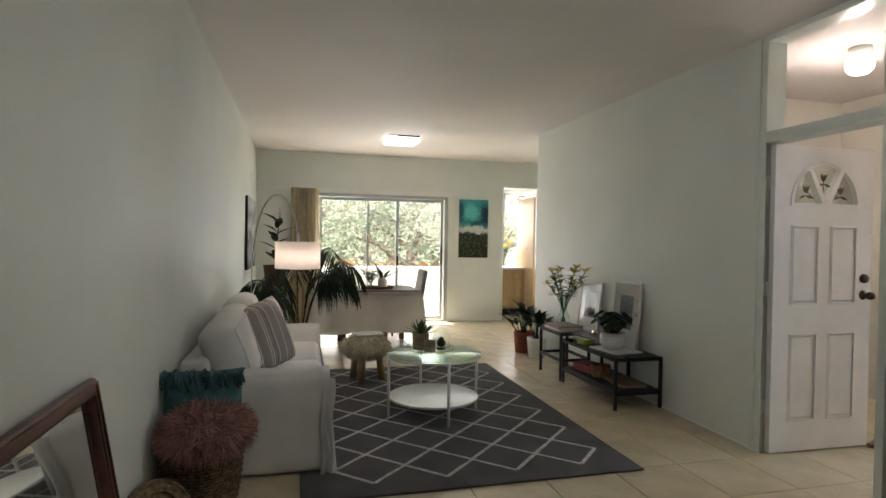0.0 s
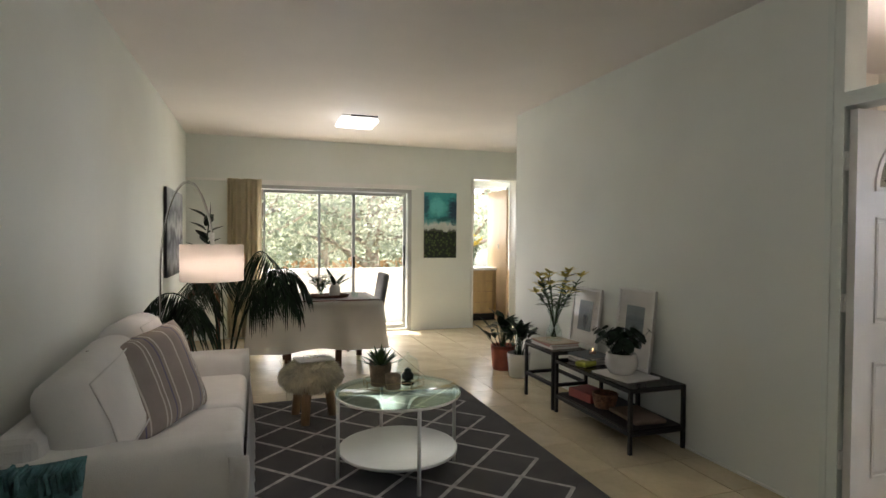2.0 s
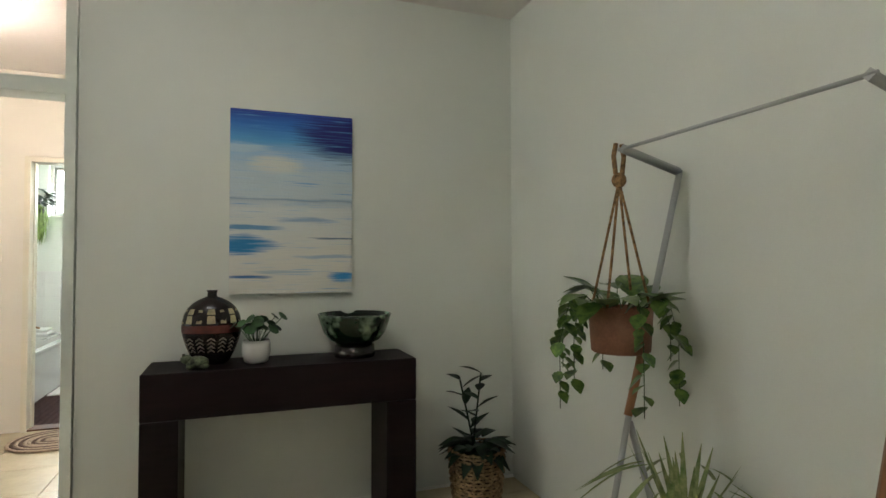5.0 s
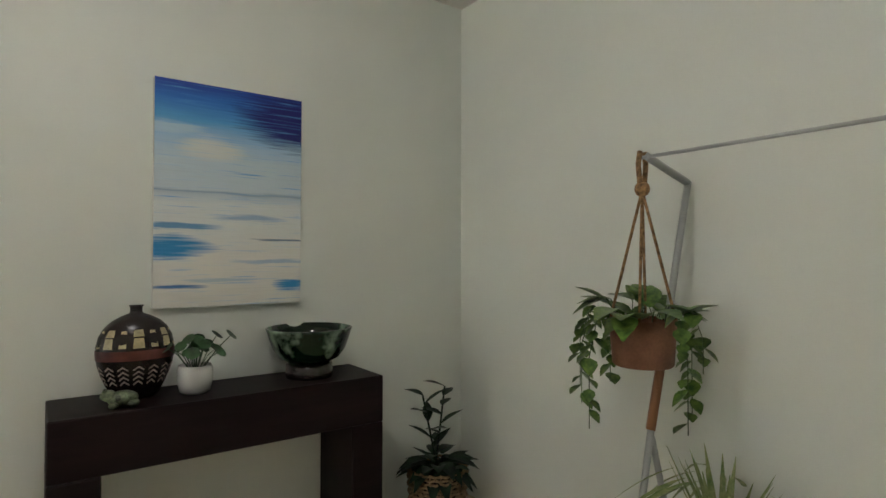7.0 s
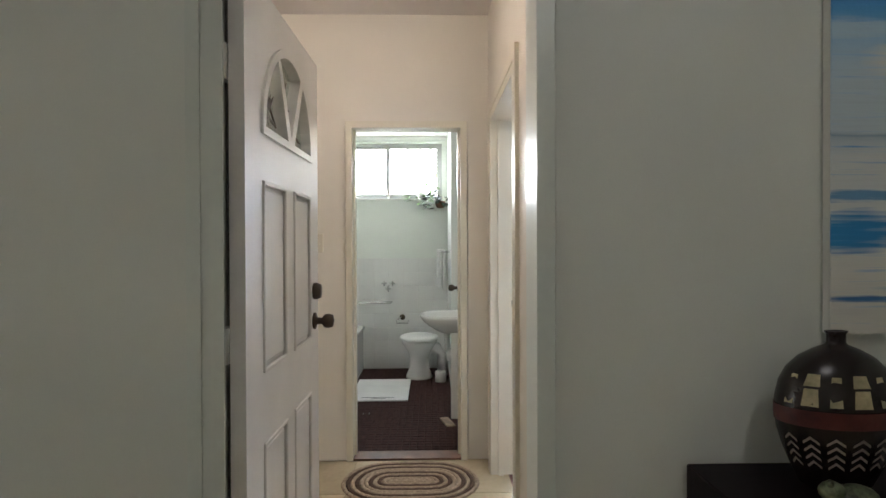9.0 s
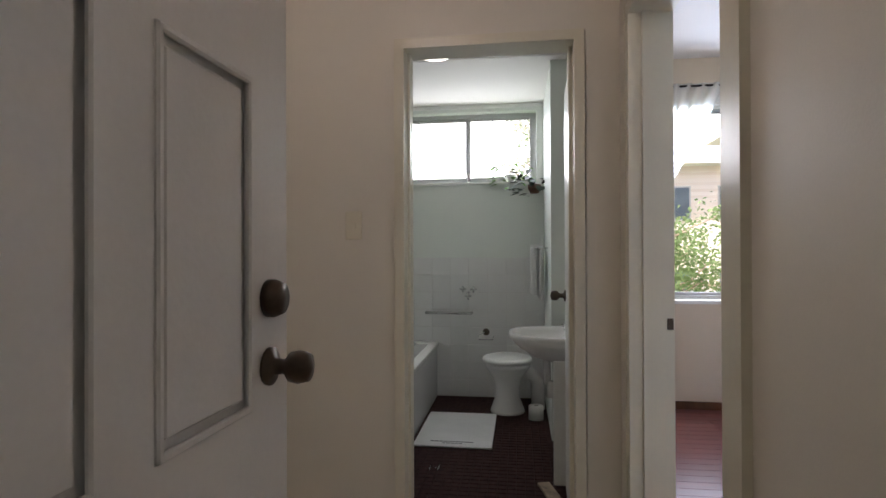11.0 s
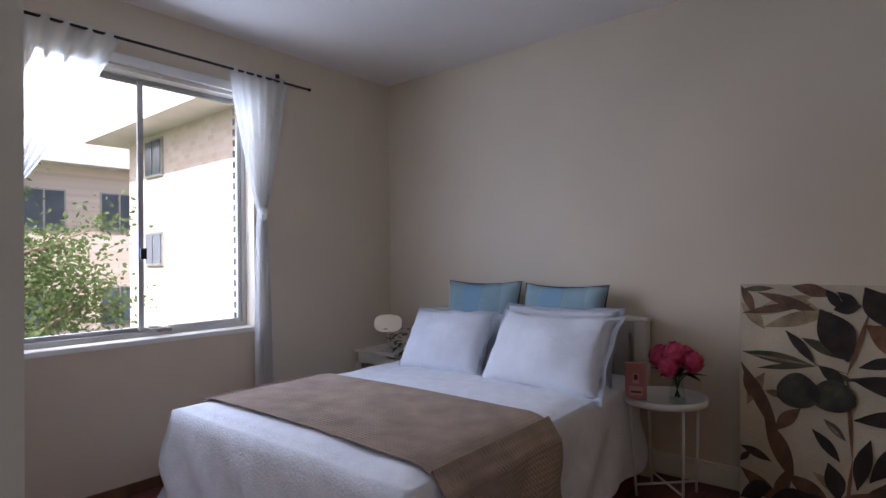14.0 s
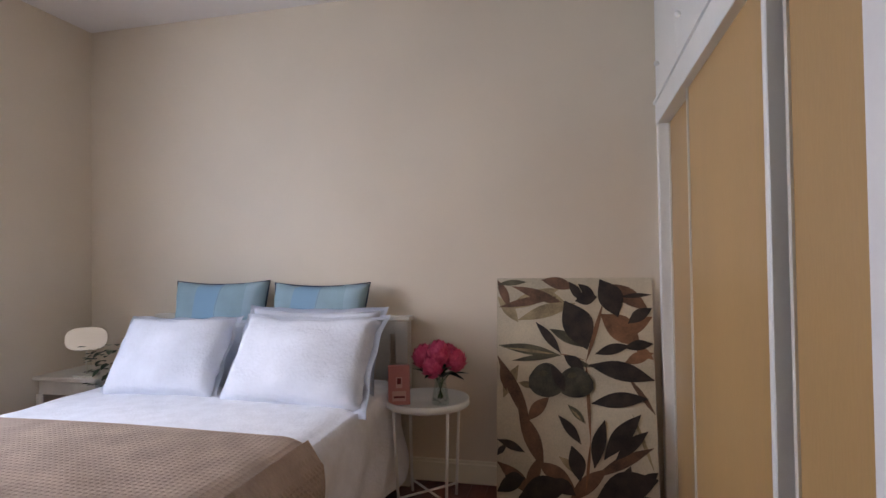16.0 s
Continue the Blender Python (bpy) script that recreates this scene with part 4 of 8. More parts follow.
fur(bm, ((0, 0, 0.345), (0.21, 0.21, 0.10)), 3600, 0.055, 0.004, random.Random(8), 0.9)
part("fur", bm, M_FUR, fs)
bm = new_bm()
box(bm, -0.14, -0.10, 0, 0.14, 0.10, 0.012, bevel=0.003, seg=1)
solid("magazine", bm, M_PAPER, "white magazine lying on the stool", "magazine", (1.60, 6.33, 0.462), 12)

# ---- living room: dining end ----
M_CLOTH = sheer("white_tablecloth", (0.80, 0.78, 0.74), 0.55, 0.0)
dt = thing("dining_table", "rectangular dining table with dark wooden legs", "table", (1.79, 8.28, 0))
bm = new_bm()
box(bm, -0.66, -0.40, 0.71, 0.66, 0.40, 0.742, bevel=0.004)
part("tabletop", bm, M_WOODDARK, dt)
bm = new_bm()
for q in ((-0.56, -0.33, 0.63, 0.56, -0.31, 0.71), (-0.56, 0.31, 0.63, 0.56, 0.33, 0.71), (-0.56, -0.31, 0.63, -0.54, 0.31, 0.71), (0.54, -0.31, 0.63, 0.56, 0.31, 0.71)):
    box(bm, *q)
part("apron", bm, M_WOODDARK, dt)
for x, y in ((-0.30, -0.30), (0.22, -0.33), (-0.30, 0.30), (0.55, 0.30)):
    bm = new_bm()
    box(bm, x - 0.032, y - 0.032, 0, x + 0.032, y + 0.032, 0.71, bevel=0.004, seg=1)
    part("leg", bm, M_WOODDARK, dt)
bm = new_bm()
HX, HY, DROP = 0.675, 0.415, 0.50


def cloth(u, v):
    a = u * 2 * math.pi
    c, s = math.cos(a), math.sin(a)
    k = 1 / max(abs(c) / HX, abs(s) / HY)
    px, py = c * k, s * k
    if v < 0.25:
        q = v / 0.25
        return (1.79 + px * q, 8.28 + py * q, 0.748)
    q = (v - 0.25) / 0.75
    corner = (abs(c * s) * 2) ** 2
    o = 0.012 + 0.022 * q * math.sin(u * 70) * (0.35 + corner) + 0.07 * q * corner
    n = Vector((c, s, 0)).normalized()
    return (1.79 + px + n.x * o, 8.28 + py + n.y * o, 0.748 - 0.006 - (DROP + 0.03 * corner) * q)


drape(bm, cloth, 200, 14)
bmesh.ops.remove_doubles(bm, verts=bm.verts, dist=0.0008)
solid("tablecloth", bm, M_CLOTH, "long white cotton tablecloth hanging low over the dining table", "tablecloth")
M_GREYFAB = mat("grey_fabric", (0.16, 0.155, 0.15), 0.95, var=0.12, scale=12, bump=0.4, fine=300)
ch = thing("dining_chair", "grey upholstered dining chair with dark wooden legs", "chair", (2.44, 8.98, 0), 90)
bm = new_bm()
box(bm, -0.22, -0.24, 0.40, 0.22, 0.22, 0.50, bevel=0.03, seg=3)
part("seat", bm, M_GREYFAB, ch)
bm = new_bm()
box(bm, -0.21, -0.035, 0, 0.21, 0.035, 0.52, bevel=0.03, seg=3)
bm.transform(Matrix.Translation((0, -0.20, 0.44)) @ Euler((radians(10), 0, 0)).to_matrix().to_4x4())
part("backrest", bm, M_GREYFAB, ch)
for x, y in ((-0.18, -0.2), (0.18, -0.2), (-0.18, 0.18), (0.18, 0.18)):
    bm = new_bm()
    tube(bm, [(x, y * 1.08, 0), (x, y, 0.41)], [0.015, 0.022], 6)
    part("leg", bm, M_WOODDARK, ch)
tt = 0.752
ty = thing("wooden_tray", "oval dark wooden tray on the dining table", "tray", (1.93, 8.10, tt))
bm = new_bm()
lathe(bm, [(0, 0), (0.20, 0), (0.22, 0.03), (0.212, 0.03), (0.195, 0.008), (0, 0.008)], seg=32, sy=0.6)
part("dish", bm, M_WOODDARK, ty)
potted("orchid", "slender green orchid leaves in a white bottle vase on the tray", (1.99, 8.10, tt + 0.009), 0.055, 0.13, M_WHITECER, "rosette", 6, 0.24, M_LEAFD, count=7,
       pot_prof=[(0, 0), (0.055, 0), (0.06, 0.02), (0.06, 0.10), (0.035, 0.125), (0.03, 0.14), (0.024, 0.14), (0.02, 0.11), (0, 0.11)])
flower_vase("white_flowers", "small glass of white flowers on the wooden tray", (1.84, 8.08, tt + 0.009), 0.09, 0.035, 10, mat("white_petals", (0.82, 0.82, 0.78), 0.7), 0.8, 9, 0.035, 0.18)
bm = new_bm()
lathe(bm, [(0, 0), (0.035, 0), (0.037, 0.05), (0.032, 0.05), (0.03, 0.02), (0, 0.02)], seg=20)
solid("tealight_cup", bm, M_CLEARVASE, "small glass candle cup on the tablecloth", "candle holder", (2.20, 8.05, tt))

# arc lamp
al = thing("arc_lamp", "arching steel floor lamp with a lit cream drum shade", "floor lamp", (0, 0, 0))
bm = new_bm()
lathe(bm, [(0, 0), (0.15, 0), (0.15, 0.025), (0.14, 0.035), (0, 0.035)], 0.52, 6.55, 0, seg=32)
part("base", bm, M_CHROME, al)
bm = new_bm()
P0, P3 = Vector((0.52, 6.55, 0.03)), Vector((0.93, 5.55, 1.42))
pts = [Vector((0.52, 6.55, 0.03)), Vector((0.50, 6.55, 0.6)), Vector((0.50, 6.54, 1.1))]
for i in range(1, 19):
    q = i / 18
    a, b, c, d = Vector((0.50, 6.54, 1.1)), Vector((0.51, 6.52, 1.72)), Vector((0.80, 5.85, 2.06)), Vector((0.93, 5.55, 1.43))
    pts.append(a * (1 - q) ** 3 + b * 3 * q * (1 - q) ** 2 + c * 3 * q * q * (1 - q) + d * q ** 3)
tube(bm, pts, 0.008, 8)
part("arc_pole", bm, M_CHROME, al)
bm = new_bm()
tube(bm, [(0.93, 5.55, 1.28), (0.93, 5.55, 1.43)], 0.012, 8)
for k in range(3):
    tube(bm, [(0.93, 5.55, 1.35), (0.93 + 0.175 * math.cos(k * 2.09), 5.55 + 0.175 * math.sin(k * 2.09), 1.355)], 0.002, 4)
part("lamp_holder", bm, M_WHITEMETAL, al)
M_SHADE = sheer("lamp_shade", (0.90, 0.85, 0.80), 0.70, 0.0)
bm = new_bm()
lathe(bm, [(0.178, 1.145), (0.178, 1.36), (0.174, 1.36), (0.174, 1.145), (0.178, 1.145)], 0.93, 5.55, 0, seg=40)
part("shade", bm, M_SHADE, al, "glowing cream fabric drum shade")
bm = new_bm()
ellipsoid(bm, (0.93, 5.55, 1.25), (0.03, 0.03, 0.04), 8)
part("bulb", bm, glow("bulb", (1.0, 0.8, 0.55), 0.5), al)

# kentia palm and rubber plant behind the sofa
M_BASKETP = mat("plain_basket", (0.34, 0.22, 0.12), 0.85, var=0.3, scale=40, bump=0.3)


def palm(at, seed):
    rnd = random.Random(seed)
    t = thing("palm", "large dark green kentia palm in a woven pot", "palm plant", at)
    bm = new_bm()
    lathe(bm, [(0, 0), (0.16, 0), (0.19, 0.30), (0.175, 0.30), (0.15, 0.02), (0, 0.02)], seg=24)
    part("pot", bm, M_BASKETP, t)
    bm = new_bm()
    lathe(bm, [(0, 0.27), (0.17, 0.265)], seg=20)
    part("soil", bm, M_SOIL, t)
    for i in range(11):
        st, lv = new_bm(), new_bm()
        a = i * 2.4 + rnd.uniform(-0.3, 0.3)
        out = rnd.uniform(0.30, 0.62)
        hgt = rnd.uniform(0.80, 1.22)
        p0, p1 = Vector((0.05 * math.cos(a), 0.05 * math.sin(a), 0.27)), Vector((out * 0.45 * math.cos(a), out * 0.45 * math.sin(a), hgt))
        p2 = p1 + Vector((out * 0.75 * math.cos(a), out * 0.75 * math.sin(a), 0.12))
        p3 = p2 + Vector((0.22 * math.cos(a), 0.22 * math.sin(a), -0.38))
        pts = []
        for k in range(13):
            q = k / 12
            pts.append(p0 * (1 - q) ** 3 + p1 * 3 * q * (1 - q) ** 2 + p2 * 3 * q * q * (1 - q) + p3 * q ** 3)
        tube(st, pts, [0.008 - 0.005 * k / 12 for k in range(13)], 5)
        for k in range(26):
            q = 0.34 + 0.66 * k / 25
            p = p0 * (1 - q) ** 3 + p1 * 3 * q * (1 - q) ** 2 + p2 * 3 * q * q * (1 - q) + p3 * q ** 3
            side = Vector((-math.sin(a), math.cos(a), 0))
            ln = 0.34 * math.sin(math.pi * (0.25 + 0.7 * (k / 25))) + 0.05
            for sg in (-1, 1):
                e = p + side * sg * ln * 0.62 + Vector((0.28 * ln * math.cos(a), 0.28 * ln * math.sin(a), -ln * rnd.uniform(0.35, 0.8)))
                blade(lv, p, e, 0.021, sag=0.05, n=3)
        part("stem", st, M_LEAFD, t)
        part("frond", lv, M_LEAFD, t, "long drooping dark frond")
    return t


palm((0.94, 6.75, 0), 12).scale = (0.80, 0.80, 1.12)
rb = thing("rubber_plant", "rubber plant with broad dark leaves on a wooden stand", "potted plant", (0.62, 8.75, 0))
bm = new_bm()
for x, y in ((-0.14, -0.14), (0.14, -0.14), (-0.14, 0.14), (0.14, 0.14)):
    box(bm, x - 0.015, y - 0.015, 0, x + 0.015, y + 0.015, 0.75)
box(bm, -0.16, -0.16, 0.75, 0.16, 0.16, 0.78)
part("stand", bm, M_WOODDARK, rb)
bm = new_bm()
lathe(bm, [(0, 0.78), (0.12, 0.78), (0.15, 1.02), (0.135, 1.02), (0.12, 0.98), (0, 0.98)])
part("pot", bm, M_WOODDARK, rb)
st, lv = new_bm(), new_bm()
rnd = random.Random(4)
tube(st, [(0, 0, 0.98), (0.02, 0.01, 1.3), (0.05, 0.0, 1.62)], 0.008, 6)
for i in range(13):
    z = 1.05 + i * 0.047
    a = i * 2.4
    p = Vector((0.03 * (z - 1), 0, z))
    blade(lv, p, p + Vector((math.cos(a) * 0.2, math.sin(a) * 0.2, 0.13)), 0.105, sag=0.03, n=5)
blade(lv, (0.05, 0, 1.6), (0.06, 0.02, 1.80), 0.07, n=5, up=Vector((1, 0, 0)))
part("stem", st, M_LEAFD, rb)
part("leaves", lv, M_LEAFD, rb)


# ---- pictures ----
def node_math(n, lk, op, a, b=None, clamp=False):
    m = n.new("ShaderNodeMath")
    m.operation, m.use_clamp = op, clamp
    for i, v in enumerate((a, b)):
        if v is None:
            continue
        if isinstance(v, (int, float)):
            m.inputs[i].default_value = v
        else:
            lk.new(v, m.inputs[i])
    return m.outputs[0]


def canvas_material(name, stops, stretch, scale, warp, blobs=(), clumps=None, strokes=None):
    """Paint laid in horizontal bands by height (object z from 0 to 1), with warped edges, brush streaks and blots."""
    m = mat(name, (0.7, 0.7, 0.7), 0.6, var=0.02, bump=0.15, fine=90)
    n, lk = m.node_tree.nodes, m.node_tree.links
    b = n["Principled BSDF"]
    tc = n.new("ShaderNodeTexCoord")
    sep = n.new("ShaderNodeSeparateXYZ")
    lk.new(tc.outputs["Generated"], sep.inputs[0])
    mp = n.new("ShaderNodeMapping")
    mp.inputs["Scale"].default_value = stretch
    lk.new(tc.outputs["Generated"], mp.inputs[0])
    nz = n.new("ShaderNodeTexNoise")
    nz.inputs["Scale"].default_value = scale
    nz.inputs["Detail"].default_value = 6
    lk.new(mp.outputs[0], nz.inputs[0])
    w = node_math(n, lk, "MULTIPLY", node_math(n, lk, "SUBTRACT", nz.outputs[0], 0.5), warp)
    mb = n.new("ShaderNodeMapping")
    mb.inputs["Scale"].default_value = [v * (1.3 if i < 2 else 6.0) for i, v in enumerate(stretch)]
    lk.new(tc.outputs["Generated"], mb.inputs[0])
    brush = n.new("ShaderNodeTexNoise")
    brush.inputs["Scale"].default_value = scale
    brush.inputs["Detail"].default_value = 4
    lk.new(mb.outputs[0], brush.inputs[0])
    rag = node_math(n, lk, "MULTIPLY", node_math(n, lk, "SUBTRACT", brush.outputs[0], 0.5), 2.4)
    h = node_math(n, lk, "ADD", sep.outputs[2], w)
    ramp = n.new("ShaderNodeValToRGB")
    lk.new(h, ramp.inputs[0])
    els = ramp.color_ramp.elements
    while len(els) < len(stops):
        els.new(0.5)
    for e, (p, c) in zip(els, stops):
        e.position, e.color = p, (*c, 1)
    src = ramp.outputs[0]
    for (axis, cx, cz, rx, rz, col, soft) in blobs:
        ax = sep.outputs[axis]
        dx = node_math(n, lk, "DIVIDE", node_math(n, lk, "SUBTRACT", ax, cx), rx)
        dz = node_math(n, lk, "DIVIDE", node_math(n, lk, "SUBTRACT", node_math(n, lk, "ADD", sep.outputs[2], node_math(n, lk, "MULTIPLY", w, soft)), cz), rz)
        d = node_math(n, lk, "ADD", node_math(n, lk, "MULTIPLY", dx, dx), node_math(n, lk, "MULTIPLY", dz, dz))
        d = node_math(n, lk, "ADD", d, rag)
        k = node_math(n, lk, "SUBTRACT", 1.25, node_math(n, lk, "MULTIPLY", d, 0.85), True)
        mx = n.new("ShaderNodeMix")
        mx.data_type = "RGBA"
        mx.inputs[7].default_value = (*col, 1)
        lk.new(k, mx.inputs[0])
        lk.new(src, mx.inputs[6])
        src = mx.outputs[2]
    if strokes:
        # thin dry-brush strokes across the whole canvas
        dry = node_math(n, lk, "MULTIPLY", node_math(n, lk, "SUBTRACT", brush.outputs[0], 0.55), 6.0, True)
        dry = node_math(n, lk, "MULTIPLY", dry, node_math(n, lk, "MULTIPLY", node_math(n, lk, "SUBTRACT", nz.outputs[0], 0.36), 3.2, True))
        ms = n.new("ShaderNodeMix")
        ms.data_type = "RGBA"
        ms.inputs[7].default_value = (*strokes, 1)
        lk.new(dry, ms.inputs[0])
        lk.new(src, ms.inputs[6])
        src = ms.outputs[2]
    if clumps:
        # bushes seen from above: rounded tufts, each lit on its crown, below a ragged edge
        vor = n.new("ShaderNodeTexVoronoi")
        vor.inputs["Scale"].default_value = clumps[1]
        mv = n.new("ShaderNodeMapping")
        mv.inputs["Scale"].default_value = (0.55, 0.0, 1.0)
        lk.new(tc.outputs["Generated"], mv.inputs[0])
        lk.new(mv.outputs[0], vor.inputs[0])
        tuft = n.new("ShaderNodeValToRGB")
        lk.new(vor.outputs["Distance"], tuft.inputs[0])
        te = tuft.color_ramp.elements
        te[0].position, te[0].color = 0.0, (0.11, 0.16, 0.04, 1)
        te[1].position, te[1].color = 0.55, (0.008, 0.016, 0.005, 1)
        mc = n.new("ShaderNodeMix")
        mc.data_type = "RGBA"
        lk.new(node_math(n, lk, "LESS_THAN", node_math(n, lk, "ADD", sep.outputs[2], node_math(n, lk, "MULTIPLY", w, 0.2)), clumps[0] - 0.02), mc.inputs[0])
        lk.new(src, mc.inputs[6])
        lk.new(tuft.outputs[0], mc.inputs[7])
        src = mc.outputs[2]
    tone = n.new("ShaderNodeHueSaturation")
    lk.new(node_math(n, lk, "ADD", 0.86, node_math(n, lk, "MULTIPLY", brush.outputs[0], 0.28)), tone.inputs["Value"])
    lk.new(src, tone.inputs["Color"])
    lk.new(tone.outputs[0], b.inputs["Base Color"])
    return m


def canvas(name, label, size, at, face_mat, edge_mat, axis, sign, tilt=0.0):
    t = thing(name, label, "painting")
    w, d, h = size
    bm = new_bm()
    box(bm, -w / 2, 0.002, 0, w / 2, d, h, bevel=0.003, seg=1)
    part("stretcher", bm, edge_mat, t)
    bm = new_bm()
    box(bm, -w / 2 + 0.001, -0.002, 0.001, w / 2 - 0.001, 0.0019, h - 0.001)
    part("painted_face", bm, face_mat, t)
    t.matrix_basis = Matrix.Translation(at) @ Euler((0, 0, radians(sign))).to_matrix().to_4x4() @ Euler((radians(tilt), 0, 0)).to_matrix().to_4x4()
    return t


SEA_BANDS = [(0.0, (0.78, 0.77, 0.71)), (0.20, (0.78, 0.78, 0.73)), (0.35, (0.71, 0.75, 0.74)), (0.46, (0.70, 0.75, 0.76)), (0.505, (0.52, 0.62, 0.69)), (0.515, (0.28, 0.40, 0.53)), (0.527, (0.58, 0.68, 0.74)),
             (0.66, (0.55, 0.67, 0.75)), (0.75, (0.38, 0.57, 0.75)), (0.84, (0.08, 0.34, 0.70)), (0.93, (0.015, 0.15, 0.56)), (1.0, (0.008, 0.05, 0.36))]
SEA_BLOTS = [(0, 0.97, 0.89, 0.40, 0.13, (0.008, 0.012, 0.17), 1.0), (0, 0.36, 0.705, 0.20, 0.055, (0.70, 0.73, 0.72), 1.2), (0, 0.10, 0.79, 0.20, 0.03, (0.46, 0.63, 0.76), 1.0), (0, 0.06, 0.26, 0.30, 0.048, (0.02, 0.25, 0.58), 1.4),
             (0, 0.14, 0.355, 0.26, 0.014, (0.14, 0.33, 0.58), 1.0), (0, 0.62, 0.405, 0.22, 0.015, (0.34, 0.48, 0.64), 1.0), (0, 0.93, 0.085, 0.13, 0.03, (0.03, 0.28, 0.60), 1.0), (0, 0.15, 0.09, 0.17, 0.010, (0.06, 0.20, 0.46), 0.6),
             (0, 0.85, 0.305, 0.20, 0.006, (0.18, 0.26, 0.34), 0.8), (0, 0.80, 0.20, 0.28, 0.009, (0.42, 0.55, 0.66), 1.0), (0, 0.45, 0.12, 0.24, 0.010, (0.52, 0.62, 0.67), 0.8)]
SEA = canvas_material("seascape_paint", SEA_BANDS, (0.6, 0.6, 6.0), 3.4, 0.055, SEA_BLOTS, strokes=(0.10, 0.34, 0.64))
M_CANVASEDGE = mat("canvas_edge", (0.66, 0.66, 0.62), 0.8, var=0.05)
canvas("sea_painting", "blue and white seascape canvas hanging on the wall above the console", (0.622, 0.03, 0.945), (3.906, 2.163, 1.126), SEA, M_CANVASEDGE, 0, -90)
TEAL = canvas_material("coast_paint", [(0.0, (0.03, 0.045, 0.012)), (0.20, (0.03, 0.045, 0.012)), (0.36, (0.035, 0.05, 0.016)), (0.41, (0.10, 0.11, 0.08)), (0.44, (0.55, 0.58, 0.54)), (0.50, (0.66, 0.68, 0.64)), (0.56, (0.16, 0.40, 0.40)), (0.64, (0.02, 0.22, 0.25)),
                                       (0.74, (0.08, 0.46, 0.46)), (0.88, (0.03, 0.30, 0.33)), (1.0, (0.05, 0.36, 0.38))], (1.5, 1.5, 1.3), 3.2, 0.30,
                       [(0, 0.40, 0.80, 0.22, 0.13, (0.13, 0.58, 0.58), 0.6), (0, 0.92, 0.74, 0.20, 0.20, (0.012, 0.05, 0.09), 0.8), (0, 0.05, 0.80, 0.12, 0.16, (0.015, 0.10, 0.14), 0.8), (0, 0.60, 0.60, 0.22, 0.05, (0.01, 0.12, 0.13), 0.9)], clumps=(0.42, 24.0))
canvas("coast_painting", "aerial coast canvas of teal water above green bush", (0.525, 0.03, 1.0), (3.845, 10.055, 1.10), TEAL, M_CANVASEDGE, 0, 0)
BW = canvas_material("grey_paint", [(0.0, (0.02, 0.02, 0.022)), (0.22, (0.30, 0.30, 0.30)), (0.4, (0.06, 0.06, 0.07)), (0.55, (0.45, 0.46, 0.46)), (0.75, (0.10, 0.11, 0.12)), (1.0, (0.40, 0.42, 0.42))], (2, 2, 1), 3, 0.7)
canvas("grey_canvas", "grey and black abstract canvas on the wall beyond the sofa", (1.20, 0.03, 0.93), (0.316, 8.80, 0.98), BW, M_BLACK, 0, 90)


# ---- nest of tables by the wall ----
M_SHELFDARK = mat("black_brown_board", (0.02, 0.014, 0.012), 0.5, var=0.2, scale=9, bump=0.05)


def frame_table(name, label, x0, y0, x1, y1, h, shelf, at_floor=0.0):
    t = thing(name, label, "side table", (0, 0, at_floor))
    r = 0.0125
    for x, y in ((x0, y0), (x1, y0), (x0, y1), (x1, y1)):
        bm = new_bm()
        box(bm, x - r, y - r, 0, x + r, y + r, h, bevel=0.002, seg=1)
        part("leg", bm, M_BLACK, t)
    for z in (h - 2 * r, shelf):
        bm = new_bm()
        box(bm, x0 + r, y0 - r, z, x1 - r, y0 + r, z + 2 * r)
        box(bm, x0 + r, y1 - r, z, x1 - r, y1 + r, z + 2 * r)
        box(bm, x0 - r, y0 + r, z, x0 + r, y1 - r, z + 2 * r)
        box(bm, x1 - r, y0 + r, z, x1 + r, y1 - r, z + 2 * r)
        part("rail", bm, M_BLACK, t)
    bm = new_bm()
    box(bm, x0 - r + 0.003, y0 - r + 0.003, h, x1 + r - 0.003, y1 + r - 0.003, h + 0.006)
    part("glass_top", bm, glass("smoked_glass", (0.42, 0.41, 0.40), 0.03), t, "tinted glass top").visible_shadow = False
    return t


nt = frame_table("nest_table", "long low black metal side table with a dark lower shelf", 3.49, 4.99, 3.915, 5.93, 0.428, 0.12)
bm = new_bm()
box(bm, 3.495, 4.995, 0.145, 3.91, 5.925, 0.157)
part("shelf", bm, M_SHELFDARK, nt, "black-brown board shelf")
for y in (5.46,):
    bm = new_bm()
    box(bm, 3.9025, y - 0.0125, 0, 3.9275, y + 0.0125, 0.403)
    part("leg", bm, M_BLACK, nt)
frame_table("nest_table", "small black metal side table with a tinted glass top", 3.49, 5.985, 3.80, 6.46, 0.475, 0.19)


